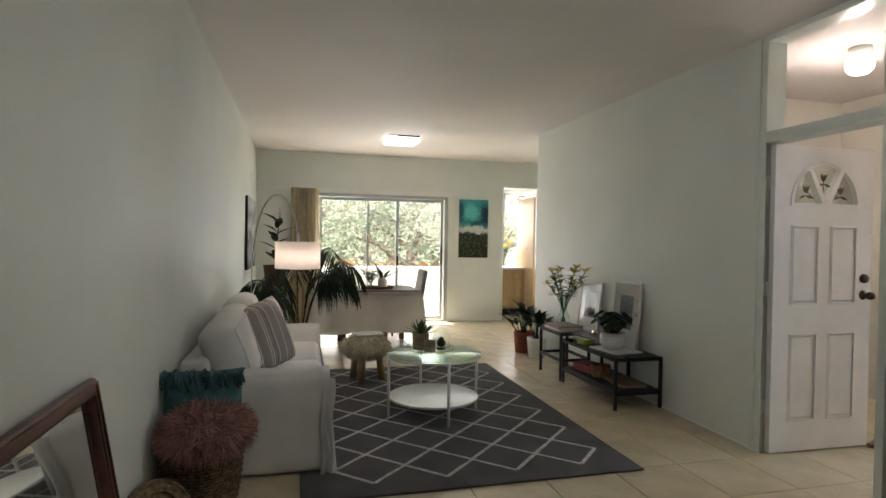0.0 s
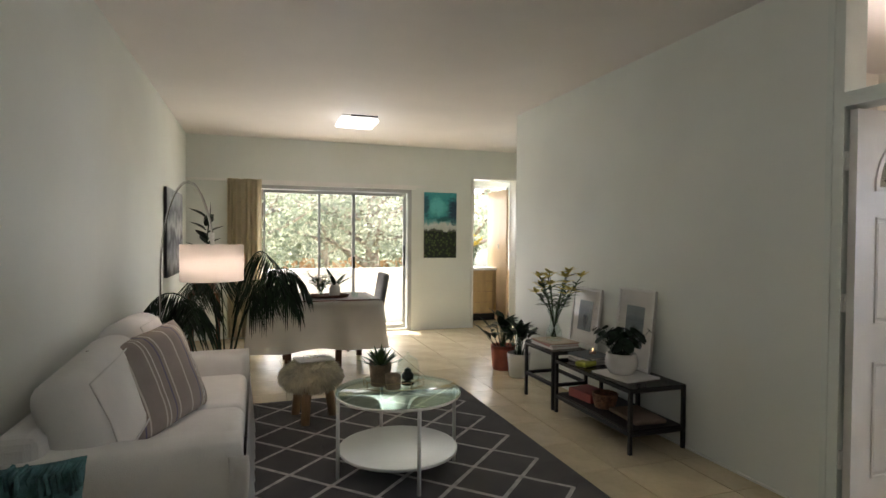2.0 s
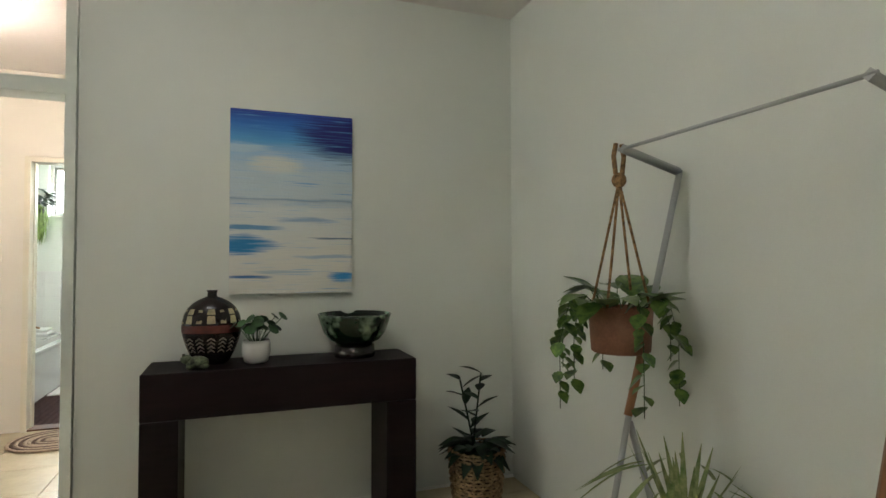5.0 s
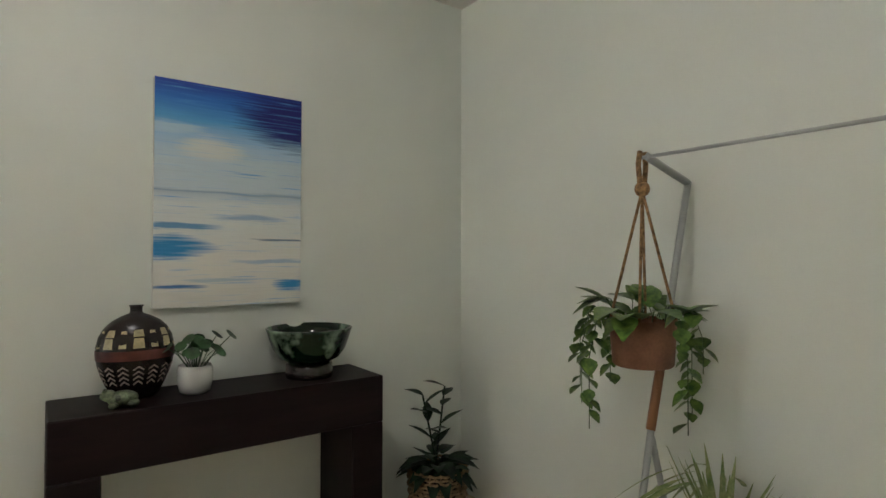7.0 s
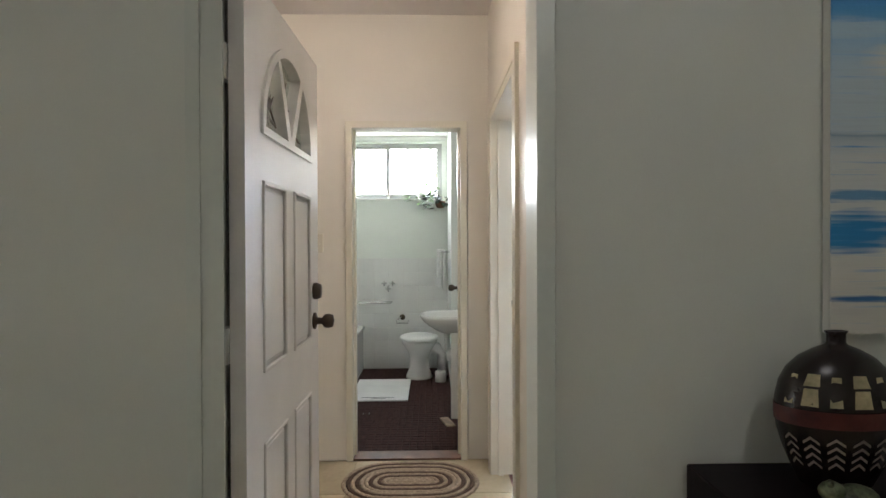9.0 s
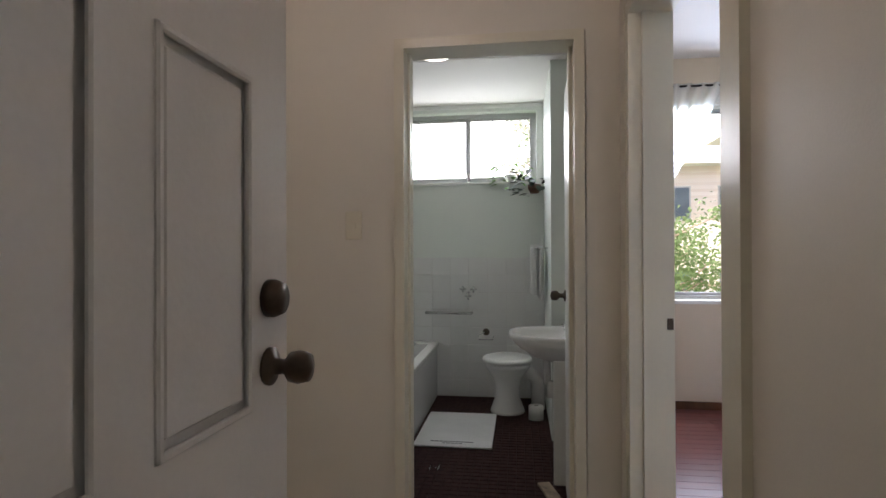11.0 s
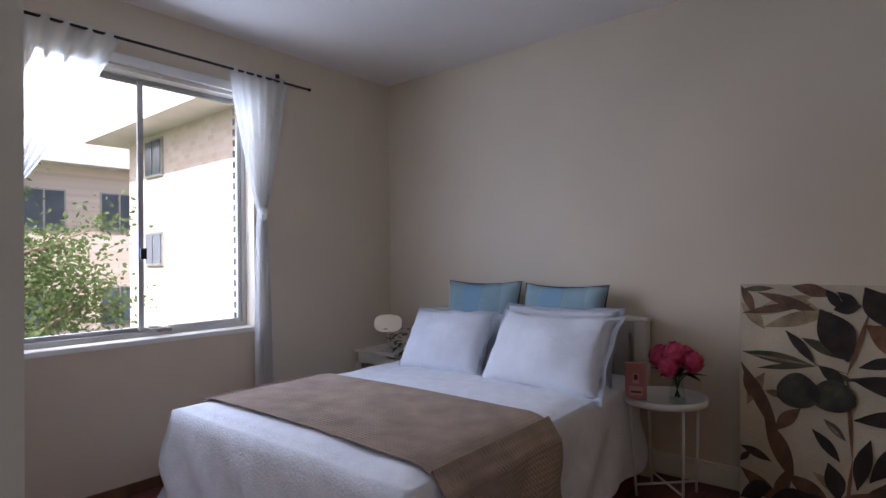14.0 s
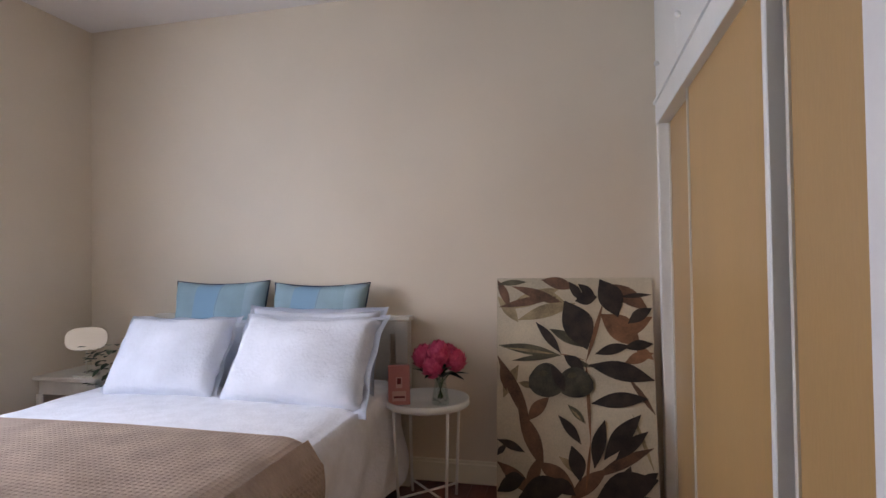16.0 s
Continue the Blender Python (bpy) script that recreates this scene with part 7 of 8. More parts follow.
# bed
M_SPREAD = mat("white_matelasse", (0.82, 0.85, 0.90), 0.9, var=0.04, scale=14, bump=0.35, fine=80, sheen=0.15)
M_PILLOW = mat("white_pillow", (0.75, 0.79, 0.86), 0.9, var=0.03, scale=10, bump=0.3, fine=70)
M_WAFFLE = mat("taupe_waffle", (0.46, 0.36, 0.29), 0.95, var=0.1, scale=8, bump=0.1, fine=200)
bx0, bx1, by0, by1, bz = 6.285, 7.87, -0.10, 1.855, 0.565
be = thing("bed", "double bed with a cream slatted headboard and white bedspread", "bed", (0, 0, 0))
M_CREAMW = mat("cream_painted_wood", (0.66, 0.62, 0.53), 0.4, var=0.05, scale=6, bump=0.03)
hx0, hx1 = 6.235, 7.845
for x in (hx0, hx1 - 0.075):
    bm = new_bm()
    box(bm, x, -0.205, 0, x + 0.075, -0.135, 0.905, bevel=0.003, seg=1)
    part("headboard_post", bm, M_CREAMW, be)
bm = new_bm()
box(bm, hx0 - 0.012, -0.213, 0.905, hx1 + 0.012, -0.127, 0.93, bevel=0.003, seg=1)
part("headboard_cap", bm, M_CREAMW, be)
bm = new_bm()
box(bm, hx0 + 0.075, -0.19, 0.83, hx1 - 0.075, -0.15, 0.905)
box(bm, hx0 + 0.075, -0.19, 0.40, hx1 - 0.075, -0.15, 0.48)
part("headboard_rail", bm, M_CREAMW, be)
for k in range(12):
    x = hx0 + 0.115 + k * 0.124
    bm = new_bm()
    box(bm, x, -0.18, 0.48, x + 0.085, -0.16, 0.83)
    part("slat", bm, M_CREAMW, be)
bm = new_bm()
box(bm, bx0 + 0.04, by0, 0.16, bx1 - 0.04, by1 - 0.05, 0.54, bevel=0.05, seg=3)
part("mattress", bm, M_PILLOW, be)
for x, y in ((bx0 + 0.08, by0 + 0.1), (bx1 - 0.08, by0 + 0.1), (bx0 + 0.08, by1 - 0.15), (bx1 - 0.08, by1 - 0.15)):
    bm = new_bm()
    box(bm, x - 0.03, y - 0.03, 0, x + 0.03, y + 0.03, 0.16)
    part("leg", bm, M_CREAMW, be)


def spread_shape(bm, x0, x1, y0, y1, z, zb, r, foot, lift, seed, nu=90, nv=70, side0=True):
    """Cloth over the bed: flat on top, rounded over the edges, hanging with soft folds."""
    dx, dy = (z - zb), (z - zb)
    W_, L_ = x1 - x0, y1 - y0

    def fn(u, v):
        s = -dx + (W_ + 2 * dx) * u
        t = (L_ + (dy if foot else 0)) * v
        over_x = max(0, -s, s - W_)
        over_y = max(0, t - L_)
        px = x0 + min(max(s, 0), W_)
        py = y0 + min(t, L_)
        drop = max(over_x, over_y) if not (over_x and over_y) else math.hypot(over_x, over_y) * 0.92
        drop = min(drop, z - zb)
        h = z - drop
        rim = min(drop, r)
        fold = 0.018 * math.sin(s * 15 + t * 15 + seed) * min(1, drop / 0.25)
        if over_x:
            px += math.copysign(1, s - W_ / 2) * (rim * 0.35 + fold + 0.05 * drop)
        if over_y:
            py += rim * 0.35 + fold + 0.06 * drop
        edge = min(px - x0, x1 - px, y1 - py)
        if drop == 0:
            h -= 0.03 * max(0, 1 - edge / 0.10) ** 2
        else:
            h -= 0.03 * min(1, drop / 0.05)
        h += 0.008 * noise.noise(Vector((px * 4, py * 4, seed)))
        return (px, py, max(h, zb) + lift)
    drape(bm, fn, nu, nv)
    return bm


bm = new_bm()
spread_shape(bm, bx0, bx1, by0, by1, 0.585, 0.085, 0.06, True, 0.0, 1.0)
solid("bedspread", bm, M_SPREAD, "white textured bedspread hanging low over the bed", "bedspread")

# waffle throw: a grid of small raised ribs on a cloth
bm = new_bm()
ty0, ty1 = 0.945, 1.68
nx, ny = 210, 76


def throw(u, v):
    dxx = 0.42
    s = -dxx + (bx1 - bx0 + 2 * dxx) * u
    Wb = bx1 - bx0
    over = max(0, -s, s - Wb)
    px = bx0 + min(max(s, 0), Wb)
    py = ty0 + (ty1 + 0.06 * (1 - u) - ty0) * v + 0.012 * math.sin(u * 9)
    edge = min(px - bx0, bx1 - px)
    h = 0.585 - (0.03 * max(0, 1 - edge / 0.10) ** 2 if not over else 0.03 * min(1, over / 0.05) + over)
    if over:
        px += math.copysign(1, s - Wb / 2) * (min(over, 0.06) * 0.35 + 0.018 * math.sin(s * 15 + py * 15 + 1) * min(1, over / 0.25) + 0.05 * over + 0.035 * min(1, over / 0.06))
    return Vector((px, py, h + 0.022))


grid = [[throw(i / nx, j / ny) for j in range(ny + 1)] for i in range(nx + 1)]
vs = []
for i in range(nx + 1):
    row = []
    for j in range(ny + 1):
        p = grid[i][j]
        k = 0.0 if (i % 2 == 0 or j % 2 == 0) else -0.007
        if p.x < bx0 + 0.01 or p.x > bx1 - 0.01:
            row.append(bm.verts.new((p.x - math.copysign(k, p.x - 7), p.y, p.z)))
        else:
            row.append(bm.verts.new((p.x, p.y, p.z + k)))
    vs.append(row)
for i in range(nx):
    for j in range(ny):
        bm.faces.new((vs[i][j], vs[i + 1][j], vs[i + 1][j + 1], vs[i][j + 1]))
solid("throw", bm, M_WAFFLE, "taupe waffle-knit throw laid across the bed", "throw")


def pillow_at(name, label, w, h, d, material, c, lean, turn, pinch=0.05, category="pillow", flange=False):
    t = thing(name, label, category)
    bm = new_bm()
    cushion_shape(bm, w, h, d * 1.15, n=22, pinch=pinch, soft=True)
    for v in bm.verts:
        q = v.co * 5 + Vector((turn, 0, w * 9))
        v.co += Vector((0.008 * noise.noise(q * 1.3), 0.016 * noise.noise(q) + 0.006 * noise.noise(q * 3.1), 0.008 * noise.noise(q * 1.1 + Vector((3, 3, 3)))))
    part("cover", bm, material, t)
    if category == "cushion":
        bm = new_bm()
        edge = []
        for k in range(4):
            for i in range(12):
                q = i / 6 - 1
                u, v = ((q, -1), (1, q), (-q, 1), (-1, -q))[k]
                edge.append((u * w / 2 * (1 - pinch * (1 - v * v)), 0, v * h / 2 * (1 - pinch * (1 - u * u))))
        tube(bm, edge + edge[:1], 0.004, 6, close=False)
        part("piping", bm, M_NAVY, t, "dark navy piping")
    if flange:
        bm = new_bm()
        drape(bm, lambda u, v: ((u - 0.5) * (w + 0.06) * (1 - 0.07 * (1 - (2 * v - 1) ** 2) * abs(2 * u - 1)), 0.010 * math.sin(u * 21 + turn) + 0.009 * math.sin(v * 17 + w * 9), (v - 0.5) * (h + 0.05) * (1 - 0.07 * (1 - (2 * u - 1) ** 2) * abs(2 * v - 1))), 30, 24)
        bmesh.ops.solidify(bm, geom=bm.faces[:], thickness=0.004)
        part("flange", bm, material, t)
    t.matrix_basis = Matrix.Translation(c) @ Euler((radians(lean), 0, radians(turn))).to_matrix().to_4x4()
    return t


M_NAVY = mat("navy_cord", (0.03, 0.05, 0.09), 0.8)
M_AQUA = striped("patched_denim", (0.29, 0.44, 0.49), [(0.9, -0.06, 0.075, (0.22, 0.39, 0.52)), (0.9, 0.235, 0.055, (0.34, 0.49, 0.55)), (0.9, 0.02, 0.002, (0.18, 0.30, 0.40))], 0, 0)
pillow_at("cushion", "pale blue linen cushion with dark piping against the headboard", 0.60, 0.55, 0.15, M_AQUA, (7.36, -0.06, 0.862), 10, 3, 0.08, "cushion")
pillow_at("cushion", "blue-green linen cushion beside the other at the headboard", 0.60, 0.55, 0.15, M_AQUA, (6.74, -0.06, 0.85), 12, -3, 0.08, "cushion")
pillow_at("pillow", "white pillow standing behind against the headboard", 0.70, 0.46, 0.16, M_PILLOW, (7.38, 0.10, 0.69), 20, 2, flange=True)
pillow_at("pillow", "white pillow with a wavy edge behind the front one", 0.76, 0.53, 0.16, M_PILLOW, (6.70, 0.14, 0.735), 22, -2, 0.08, flange=True)
pillow_at("pillow", "smooth white pillow leaning at the front of the bedhead", 0.62, 0.44, 0.17, M_PILLOW, (7.39, 0.30, 0.752), 33, 3, flange=True)
pillow_at("pillow", "embossed white pillow with a wide flange at the front", 0.77, 0.47, 0.18, M_PILLOW, (6.635, 0.33, 0.758), 33, -4, 0.08, flange=True)

# bedside table with flowers and a book
stb = thing("tray_table", "round white metal tray table beside the bed", "side table", (6.085, 0.03, 0))
bm = new_bm()
lathe(bm, [(0, 0.500), (0.212, 0.500), (0.216, 0.505), (0.216, 0.535), (0.210, 0.535), (0.208, 0.510), (0, 0.510)], seg=48)
part("tray", bm, M_WHITEMETAL, stb)
for k in range(4):
    a = radians(45 + 90 * k)
    bm = new_bm()
    tube(bm, [(0.17 * math.cos(a), 0.17 * math.sin(a), 0), (0.195 * math.cos(a), 0.195 * math.sin(a), 0.505)], 0.0075, 8)
    part("leg", bm, M_WHITEMETAL, stb)
for k in range(2):
    a = radians(45 + 90 * k)
    bm = new_bm()
    tube(bm, [(0.172 * math.cos(a), 0.172 * math.sin(a), 0.06), (-0.172 * math.cos(a), -0.172 * math.sin(a), 0.06)], 0.006, 6)
    part("cross_bar", bm, M_WHITEMETAL, stb)
M_PINKBOX = mat("pink_card_light", (0.62, 0.24, 0.22), 0.5, var=0.06)
pb = thing("perfume_box", "pink perfume box standing on the tray table", "box", (6.215, 0.095, 0.5105), 18)
bm = new_bm()
box(bm, -0.055, -0.02, 0, 0.055, 0.02, 0.195, bevel=0.002, seg=1)
part("carton", bm, M_PINKBOX, pb)
bm = new_bm()
box(bm, -0.035, 0.0205, 0.02, 0.035, 0.022, 0.07)
box(bm, -0.016, 0.0205, 0.085, 0.016, 0.022, 0.14)
part("printed_bottle", bm, mat("pale_pink", (0.75, 0.45, 0.40), 0.5), pb)
bm = new_bm()
box(bm, -0.028, 0.0221, 0.035, 0.028, 0.0228, 0.045)
M_WINE = mat("wine_print", (0.20, 0.02, 0.03), 0.5)
part("print_bar", bm, M_WINE, pb)
bm = new_bm()
box(bm, -0.010, 0.0221, 0.105, 0.010, 0.0228, 0.135)
part("printed_cap", bm, M_WINE, pb)
pe = thing("peonies", "bunch of deep pink peonies in a small glass vase", "vase of flowers", (6.01, 0.05, 0.5105))
bm = new_bm()
lathe(bm, [(0, 0.003), (0.042, 0), (0.046, 0.02), (0.036, 0.07), (0.028, 0.11), (0.034, 0.135), (0.030, 0.135), (0.025, 0.11), (0.032, 0.07), (0.040, 0.02), (0, 0.012)], seg=24)
part("vase", bm, M_CLEARVASE, pe, "clear glass vase").visible_shadow = False
bm = new_bm()
rnd = random.Random(3)
for k in range(14):
    a = rnd.uniform(0, 6.28)
    ellipsoid(bm, (0.024 * math.cos(a), 0.024 * math.sin(a), 0.018 + 0.012 * rnd.random()), (0.010, 0.010, 0.008), 6)
part("pebbles", bm, M_WHITECER, pe, "white pebbles")
M_PEONY = mat("peony_pink", (0.55, 0.025, 0.10), 0.6, var=0.0, second=(0.78, 0.12, 0.24), scale=30)
st, lv = new_bm(), new_bm()
for i, (dx, dy, dz, r) in enumerate(((0, 0.035, 0.255, 0.066), (-0.08, 0.0, 0.215, 0.06), (0.08, 0.01, 0.23, 0.066), (0.025, 0.06, 0.19, 0.06), (-0.035, -0.035, 0.24, 0.055), (0.055, -0.045, 0.23, 0.055))):
    tube(st, [(-dx * 0.2, -dy * 0.2, 0.02), (dx * 0.2, dy * 0.2, 0.12), (dx, dy, dz - 0.03)], 0.003, 5)
    bm = new_bm()
    c = Vector((dx, dy, dz))
    ellipsoid(bm, c, (r * 0.8, r * 0.8, r * 0.75), 8)
    for k in range(30):
        a = k * 2.399
        t_ = k / 30
        e = math.pi * (0.15 + 0.62 * t_)
        n_ = Vector((math.sin(e) * math.cos(a), math.sin(e) * math.sin(a), math.cos(e)))
        lo_, hi_ = min(math.pi, e + 0.75), max(0.12, e - 0.35)
        b0 = c + Vector((math.sin(lo_) * math.cos(a), math.sin(lo_) * math.sin(a), math.cos(lo_))) * r * 0.82
        tip = c + Vector((math.sin(hi_) * math.cos(a), math.sin(hi_) * math.sin(a), math.cos(hi_))) * r * 1.06
        blade(bm, b0 + n_ * r * 0.1, tip, r * 1.0, sag=-0.1 * r, n=4, up=n_, fold=-0.12)
    part("flower", bm, M_PEONY, pe)
for k in range(16):
    a = k * 2.4
    p = Vector((0.02 * math.cos(a), 0.02 * math.sin(a), 0.13 + 0.003 * k))
    blade(lv, p, p + Vector((0.125 * math.cos(a), 0.125 * math.sin(a), rnd.uniform(-0.01, 0.09))), 0.045, sag=0.02, n=4)
part("stems", st, M_LEAF, pe)
part("leaves", lv, M_LEAFD, pe)

# far bedside table, mirror and sprig
sb = thing("bedside_table", "small white painted bedside table in the corner", "side table", (8.22, -0.02, 0))
bm = new_bm()
box(bm, -0.22, -0.19, 0.565, 0.24, 0.19, 0.588, bevel=0.004, seg=1)
part("top", bm, M_CREAMW, sb)
bm = new_bm()
box(bm, -0.19, -0.16, 0.48, 0.21, 0.16, 0.565)
part("apron", bm, M_CREAMW, sb)
for x, y in ((-0.185, -0.155), (0.205, -0.155), (-0.185, 0.155), (0.205, 0.155)):
    bm = new_bm()
    tube(bm, [(x, y, 0), (x, y, 0.48)], [0.012, 0.02], 8)
    part("leg", bm, M_CREAMW, sb)
mz = thing("table_mirror", "small oval-cornered mirror on a thin stand", "mirror", (8.15, 0.08, 0.588), 36)
bm = new_bm()
lathe(bm, [(0, 0), (0.07, 0), (0.07, 0.008), (0, 0.01)], seg=28, sy=0.7)
tube(bm, [(0, 0, 0.01), (0, 0, 0.16)], 0.004, 8)
part("stand", bm, M_CREAMW, mz)
bm = new_bm()
n = 40
fr_, bk_ = [], []
for k in range(n):
    a = 2 * math.pi * k / n
    x = 0.108 * math.copysign(abs(math.cos(a)) ** 0.6, math.cos(a))
    z = 0.064 * math.copysign(abs(math.sin(a)) ** 0.75, math.sin(a))
    fr_.append(bm.verts.new((x, 0.006 - 0.29 * z, 0.215 + z)))
    bk_.append(bm.verts.new((x * 1.04, -0.006 - 0.29 * z * 1.06, 0.215 + z * 1.06)))
bm.faces.new(fr_)
bm.faces.new(bk_[::-1])
for k in range(n):
    bm.faces.new((fr_[k], fr_[(k + 1) % n], bk_[(k + 1) % n], bk_[k]))
part("glass", bm, mm, mz)
trailing("sprig", "small dusty green sprig in a pot on the bedside table", (8.02, -0.02, 0.588), 0.045, M_POTWOOD, 71, 130, 0.30, False, mat("grey_green", (0.05, 0.075, 0.035), 0.6, var=0.3, scale=30), 0.05)

# leaning olive canvas
OB = canvas("olive_canvas", "large canvas of olive branches leaning on the wall by the wardrobe", (0.80, 0.035, 1.14), (5.352, -0.088, 0.002), mat("cream_ground", (0.61, 0.53, 0.38), 0.6, var=0.16, scale=2.5, bump=0.1), M_WOODDARK, 0, 180, -7.2)
M_OLD = mat("olive_dark_paint", (0.034, 0.022, 0.016), 0.6, var=0.4, scale=14)
M_OLB = mat("olive_brown_paint", (0.17, 0.085, 0.045), 0.6, var=0.35, scale=8)
M_OLG = mat("olive_green_paint", (0.10, 0.09, 0.05), 0.6, var=0.4, scale=8)
M_OLF = mat("olive_fruit_paint", (0.055, 0.052, 0.035), 0.5, var=0.45, scale=14)


def paint_leaf(x0, z0, x1, z1, w, m, layer, name="painted_leaf", plump=1.0):
    bm = new_bm()
    a, b = Vector((x0, 0, z0)), Vector((x1, 0, z1))
    d = b - a
    s = Vector((-d.z, 0, d.x)).normalized()
    k = 12
    up, dn = [], []
    for i in range(k + 1):
        t = i / k
        hw = w / 2 * math.sin(math.pi * min(0.985, max(0.02, t))) ** (0.75 * plump)
        c = a + d * t + s * 0.02 * math.sin(math.pi * t) * w * 4
        up.append(c + s * hw)
        dn.append(c - s * hw)
    f = bm.faces.new([bm.verts.new((p.x, -0.0025 - 0.0004 * layer, p.z)) for p in up + dn[::-1]])
    ob = part(name, bm, m, OB)
    return ob


# u to the right and v upward as shares of the canvas, seen from the front
def pl(u0, v0, u1, v1, w, m, layer, name="painted_leaf", plump=1.0):
    paint_leaf((u0 - 0.5) * 0.79, v0 * 1.13, (u1 - 0.5) * 0.79, v1 * 1.13, w, m, layer, name, plump)


def spray(m, layer, rows):
    """Strokes of one paint: x and y of both ends in hundredths of the canvas from its top left, and the breadth in millimetres."""
    for k, (x0, y0, x1, y1, w) in enumerate(rows):
        pl(x0 / 100, 1 - y0 / 100, x1 / 100, 1 - y1 / 100, w / 960, m, layer + 0.12 * k, plump=1.35)


M_OLT = mat("olive_tan_paint", (0.34, 0.26, 0.14), 0.6, var=0.3, scale=10)
M_OLR = mat("olive_rust_paint", (0.24, 0.11, 0.05), 0.6, var=0.35, scale=7)
# soft brown twigs at the back, then the main bough
spray(M_OLT, 1, [(0, 8, 14, 20, 60), (6, 14, 42, 4, 70), (4, 55, 14, 40, 60), (86, 60, 98, 84, 18), (40, 80, 54, 88, 40), (22, 6, 46, 11, 60)])
spray(M_OLB, 3, [(0, 0, 8, 13, 45), (1, 13, 40, 8, 42), (10, 3, 46, 12, 50), (0, 36, 22, 68, 62), (14, 60, 30, 86, 80), (28, 80, 18, 97, 60), (26, 83, 50, 94, 80), (46, 99, 70, 84, 75), (20, 65, 34, 54, 62)])
spray(M_OLR, 5, [(68, 16, 92, 30, 125), (78, 26, 100, 17, 80), (82, 38, 100, 33, 55), (88, 30, 100, 36, 40)])
spray(M_OLB, 6, [(72, 2, 98, 14, 80), (62, 88, 98, 74, 55), (0, 84, 24, 98, 70), (84, 44, 100, 60, 26), (30, 0, 52, 4, 60), (6, 52, 2, 40, 30)])
# the stem
spray(M_OLR, 7, [(70, 10, 58, 38, 22), (58, 36, 60, 74, 17), (60, 72, 56, 96, 15), (58, 38, 68, 18, 14), (40, 34, 58, 37, 9)])
# grey-green leaves, seen edge on or from below
spray(M_OLG, 9, [(1, 31, 42, 35, 52), (10, 38, 42, 35, 28), (35, 23, 56, 31, 50), (46, 57, 57, 65, 34), (62, 40, 46, 36, 30), (0, 2, 20, 1, 30)])
spray(M_OLT, 10, [(14, 19, 52, 11, 66), (14, 48, 26, 50, 34), (4, 32, 38, 34.5, 14), (48, 59, 55, 64, 12)])
# dark leaves
spray(M_OLD, 12, [(45, 10, 59, 32, 150), (52, 10, 66, 8, 70), (48, 1, 56, 10, 46), (54, 2, 65, 9, 44), (68, 0, 79, 17, 120), (80, 8, 100, 7, 24), (85, 20, 100, 13, 58), (82, 31, 100, 29, 50), (64, 34, 86, 30, 52)])
spray(M_OLD, 14, [(26, 20, 42, 34, 46), (44, 35, 57, 42, 60), (60, 39, 100, 45, 92), (61, 56, 96, 53, 74), (40, 62, 54, 74, 48), (48, 75, 53, 90, 80), (62, 84, 69, 63, 66), (68, 80, 91, 60, 84), (75, 80, 95, 67, 58)])
spray(M_OLD, 16, [(0, 74, 18, 79, 42), (0, 81, 6, 76, 30), (0, 97, 18, 90, 75), (5, 90, 18, 91, 50), (14, 99, 46, 92, 130), (24, 96, 29, 89, 46), (62, 98, 100, 87, 150), (79, 93, 84, 82, 48), (89, 91, 100, 84, 50), (84, 99, 100, 96, 60), (34, 90, 50, 96, 70)])
for i, (u, v, r) in enumerate(((0.325, 0.525, 0.175), (0.51, 0.52, 0.155))):
    pl(u - 0.115, v, u + 0.115, v, r, M_OLF, 20 + i, "painted_olive", 0.62)
    pl(u - 0.05, v + 0.035, u + 0.01, v + 0.045, 0.03, M_OLG, 22 + i, "painted_glint", 0.8)
pl(0.36, 0.60, 0.44, 0.49, 0.055, M_OLD, 24)

# built-in wardrobe
M_WARD = mat("tan_laminate", (0.50, 0.305, 0.125), 0.35, var=0.06, scale=2, bump=0.03, stretch=(1, 1, 0.2))
wd = thing("wardrobe", "built-in wardrobe with tan sliding doors and white frame", "wardrobe", (0, 0, 0))
WX = 4.912
bm = new_bm()
for q in ((WX - 0.10, -0.24, 0, WX, -0.18, 1.915), (WX - 0.10, 1.388, 0, WX, 1.415, 1.915), (WX - 0.10, 2.70, 0, WX, 2.955, 1.915), (WX - 0.10, -0.24, 1.915, WX + 0.004, 2.955, 2.03)):
    box(bm, *q, bevel=0.003, seg=1)
part("frame", bm, M_TRIM, wd)
bm = new_bm()
box(bm, WX + 0.004, -0.24, 2.025, WX + 0.014, 2.955, 2.04)
part("moulding", bm, M_TRIM, wd)
for y0, y1, dx in ((-0.18, 0.44, 0.055), (0.40, 1.388, 0.03), (1.455, 2.70, 0.03)):
    bm = new_bm()
    box(bm, WX - dx - 0.02, y0, 0.01, WX - dx, y1, 1.915)
    d = part("sliding_door", bm, M_WARD, wd, "tan laminate sliding door")
    bm = new_bm()
    box(bm, WX - dx - 0.02, y0 - 0.001 if y0 > 0 else y0, 0.01, WX - dx + 0.006, y0 + 0.018, 1.915)
    part("edge_strip", bm, M_CREAMW, d)
# shade of the gap beside the post, painted as a dark strip
bm = new_bm()
box(bm, WX - 0.085, 1.415, 0.01, WX - 0.08, 1.49, 1.915)
part("gap_shade", bm, M_SHELFDARK, wd)
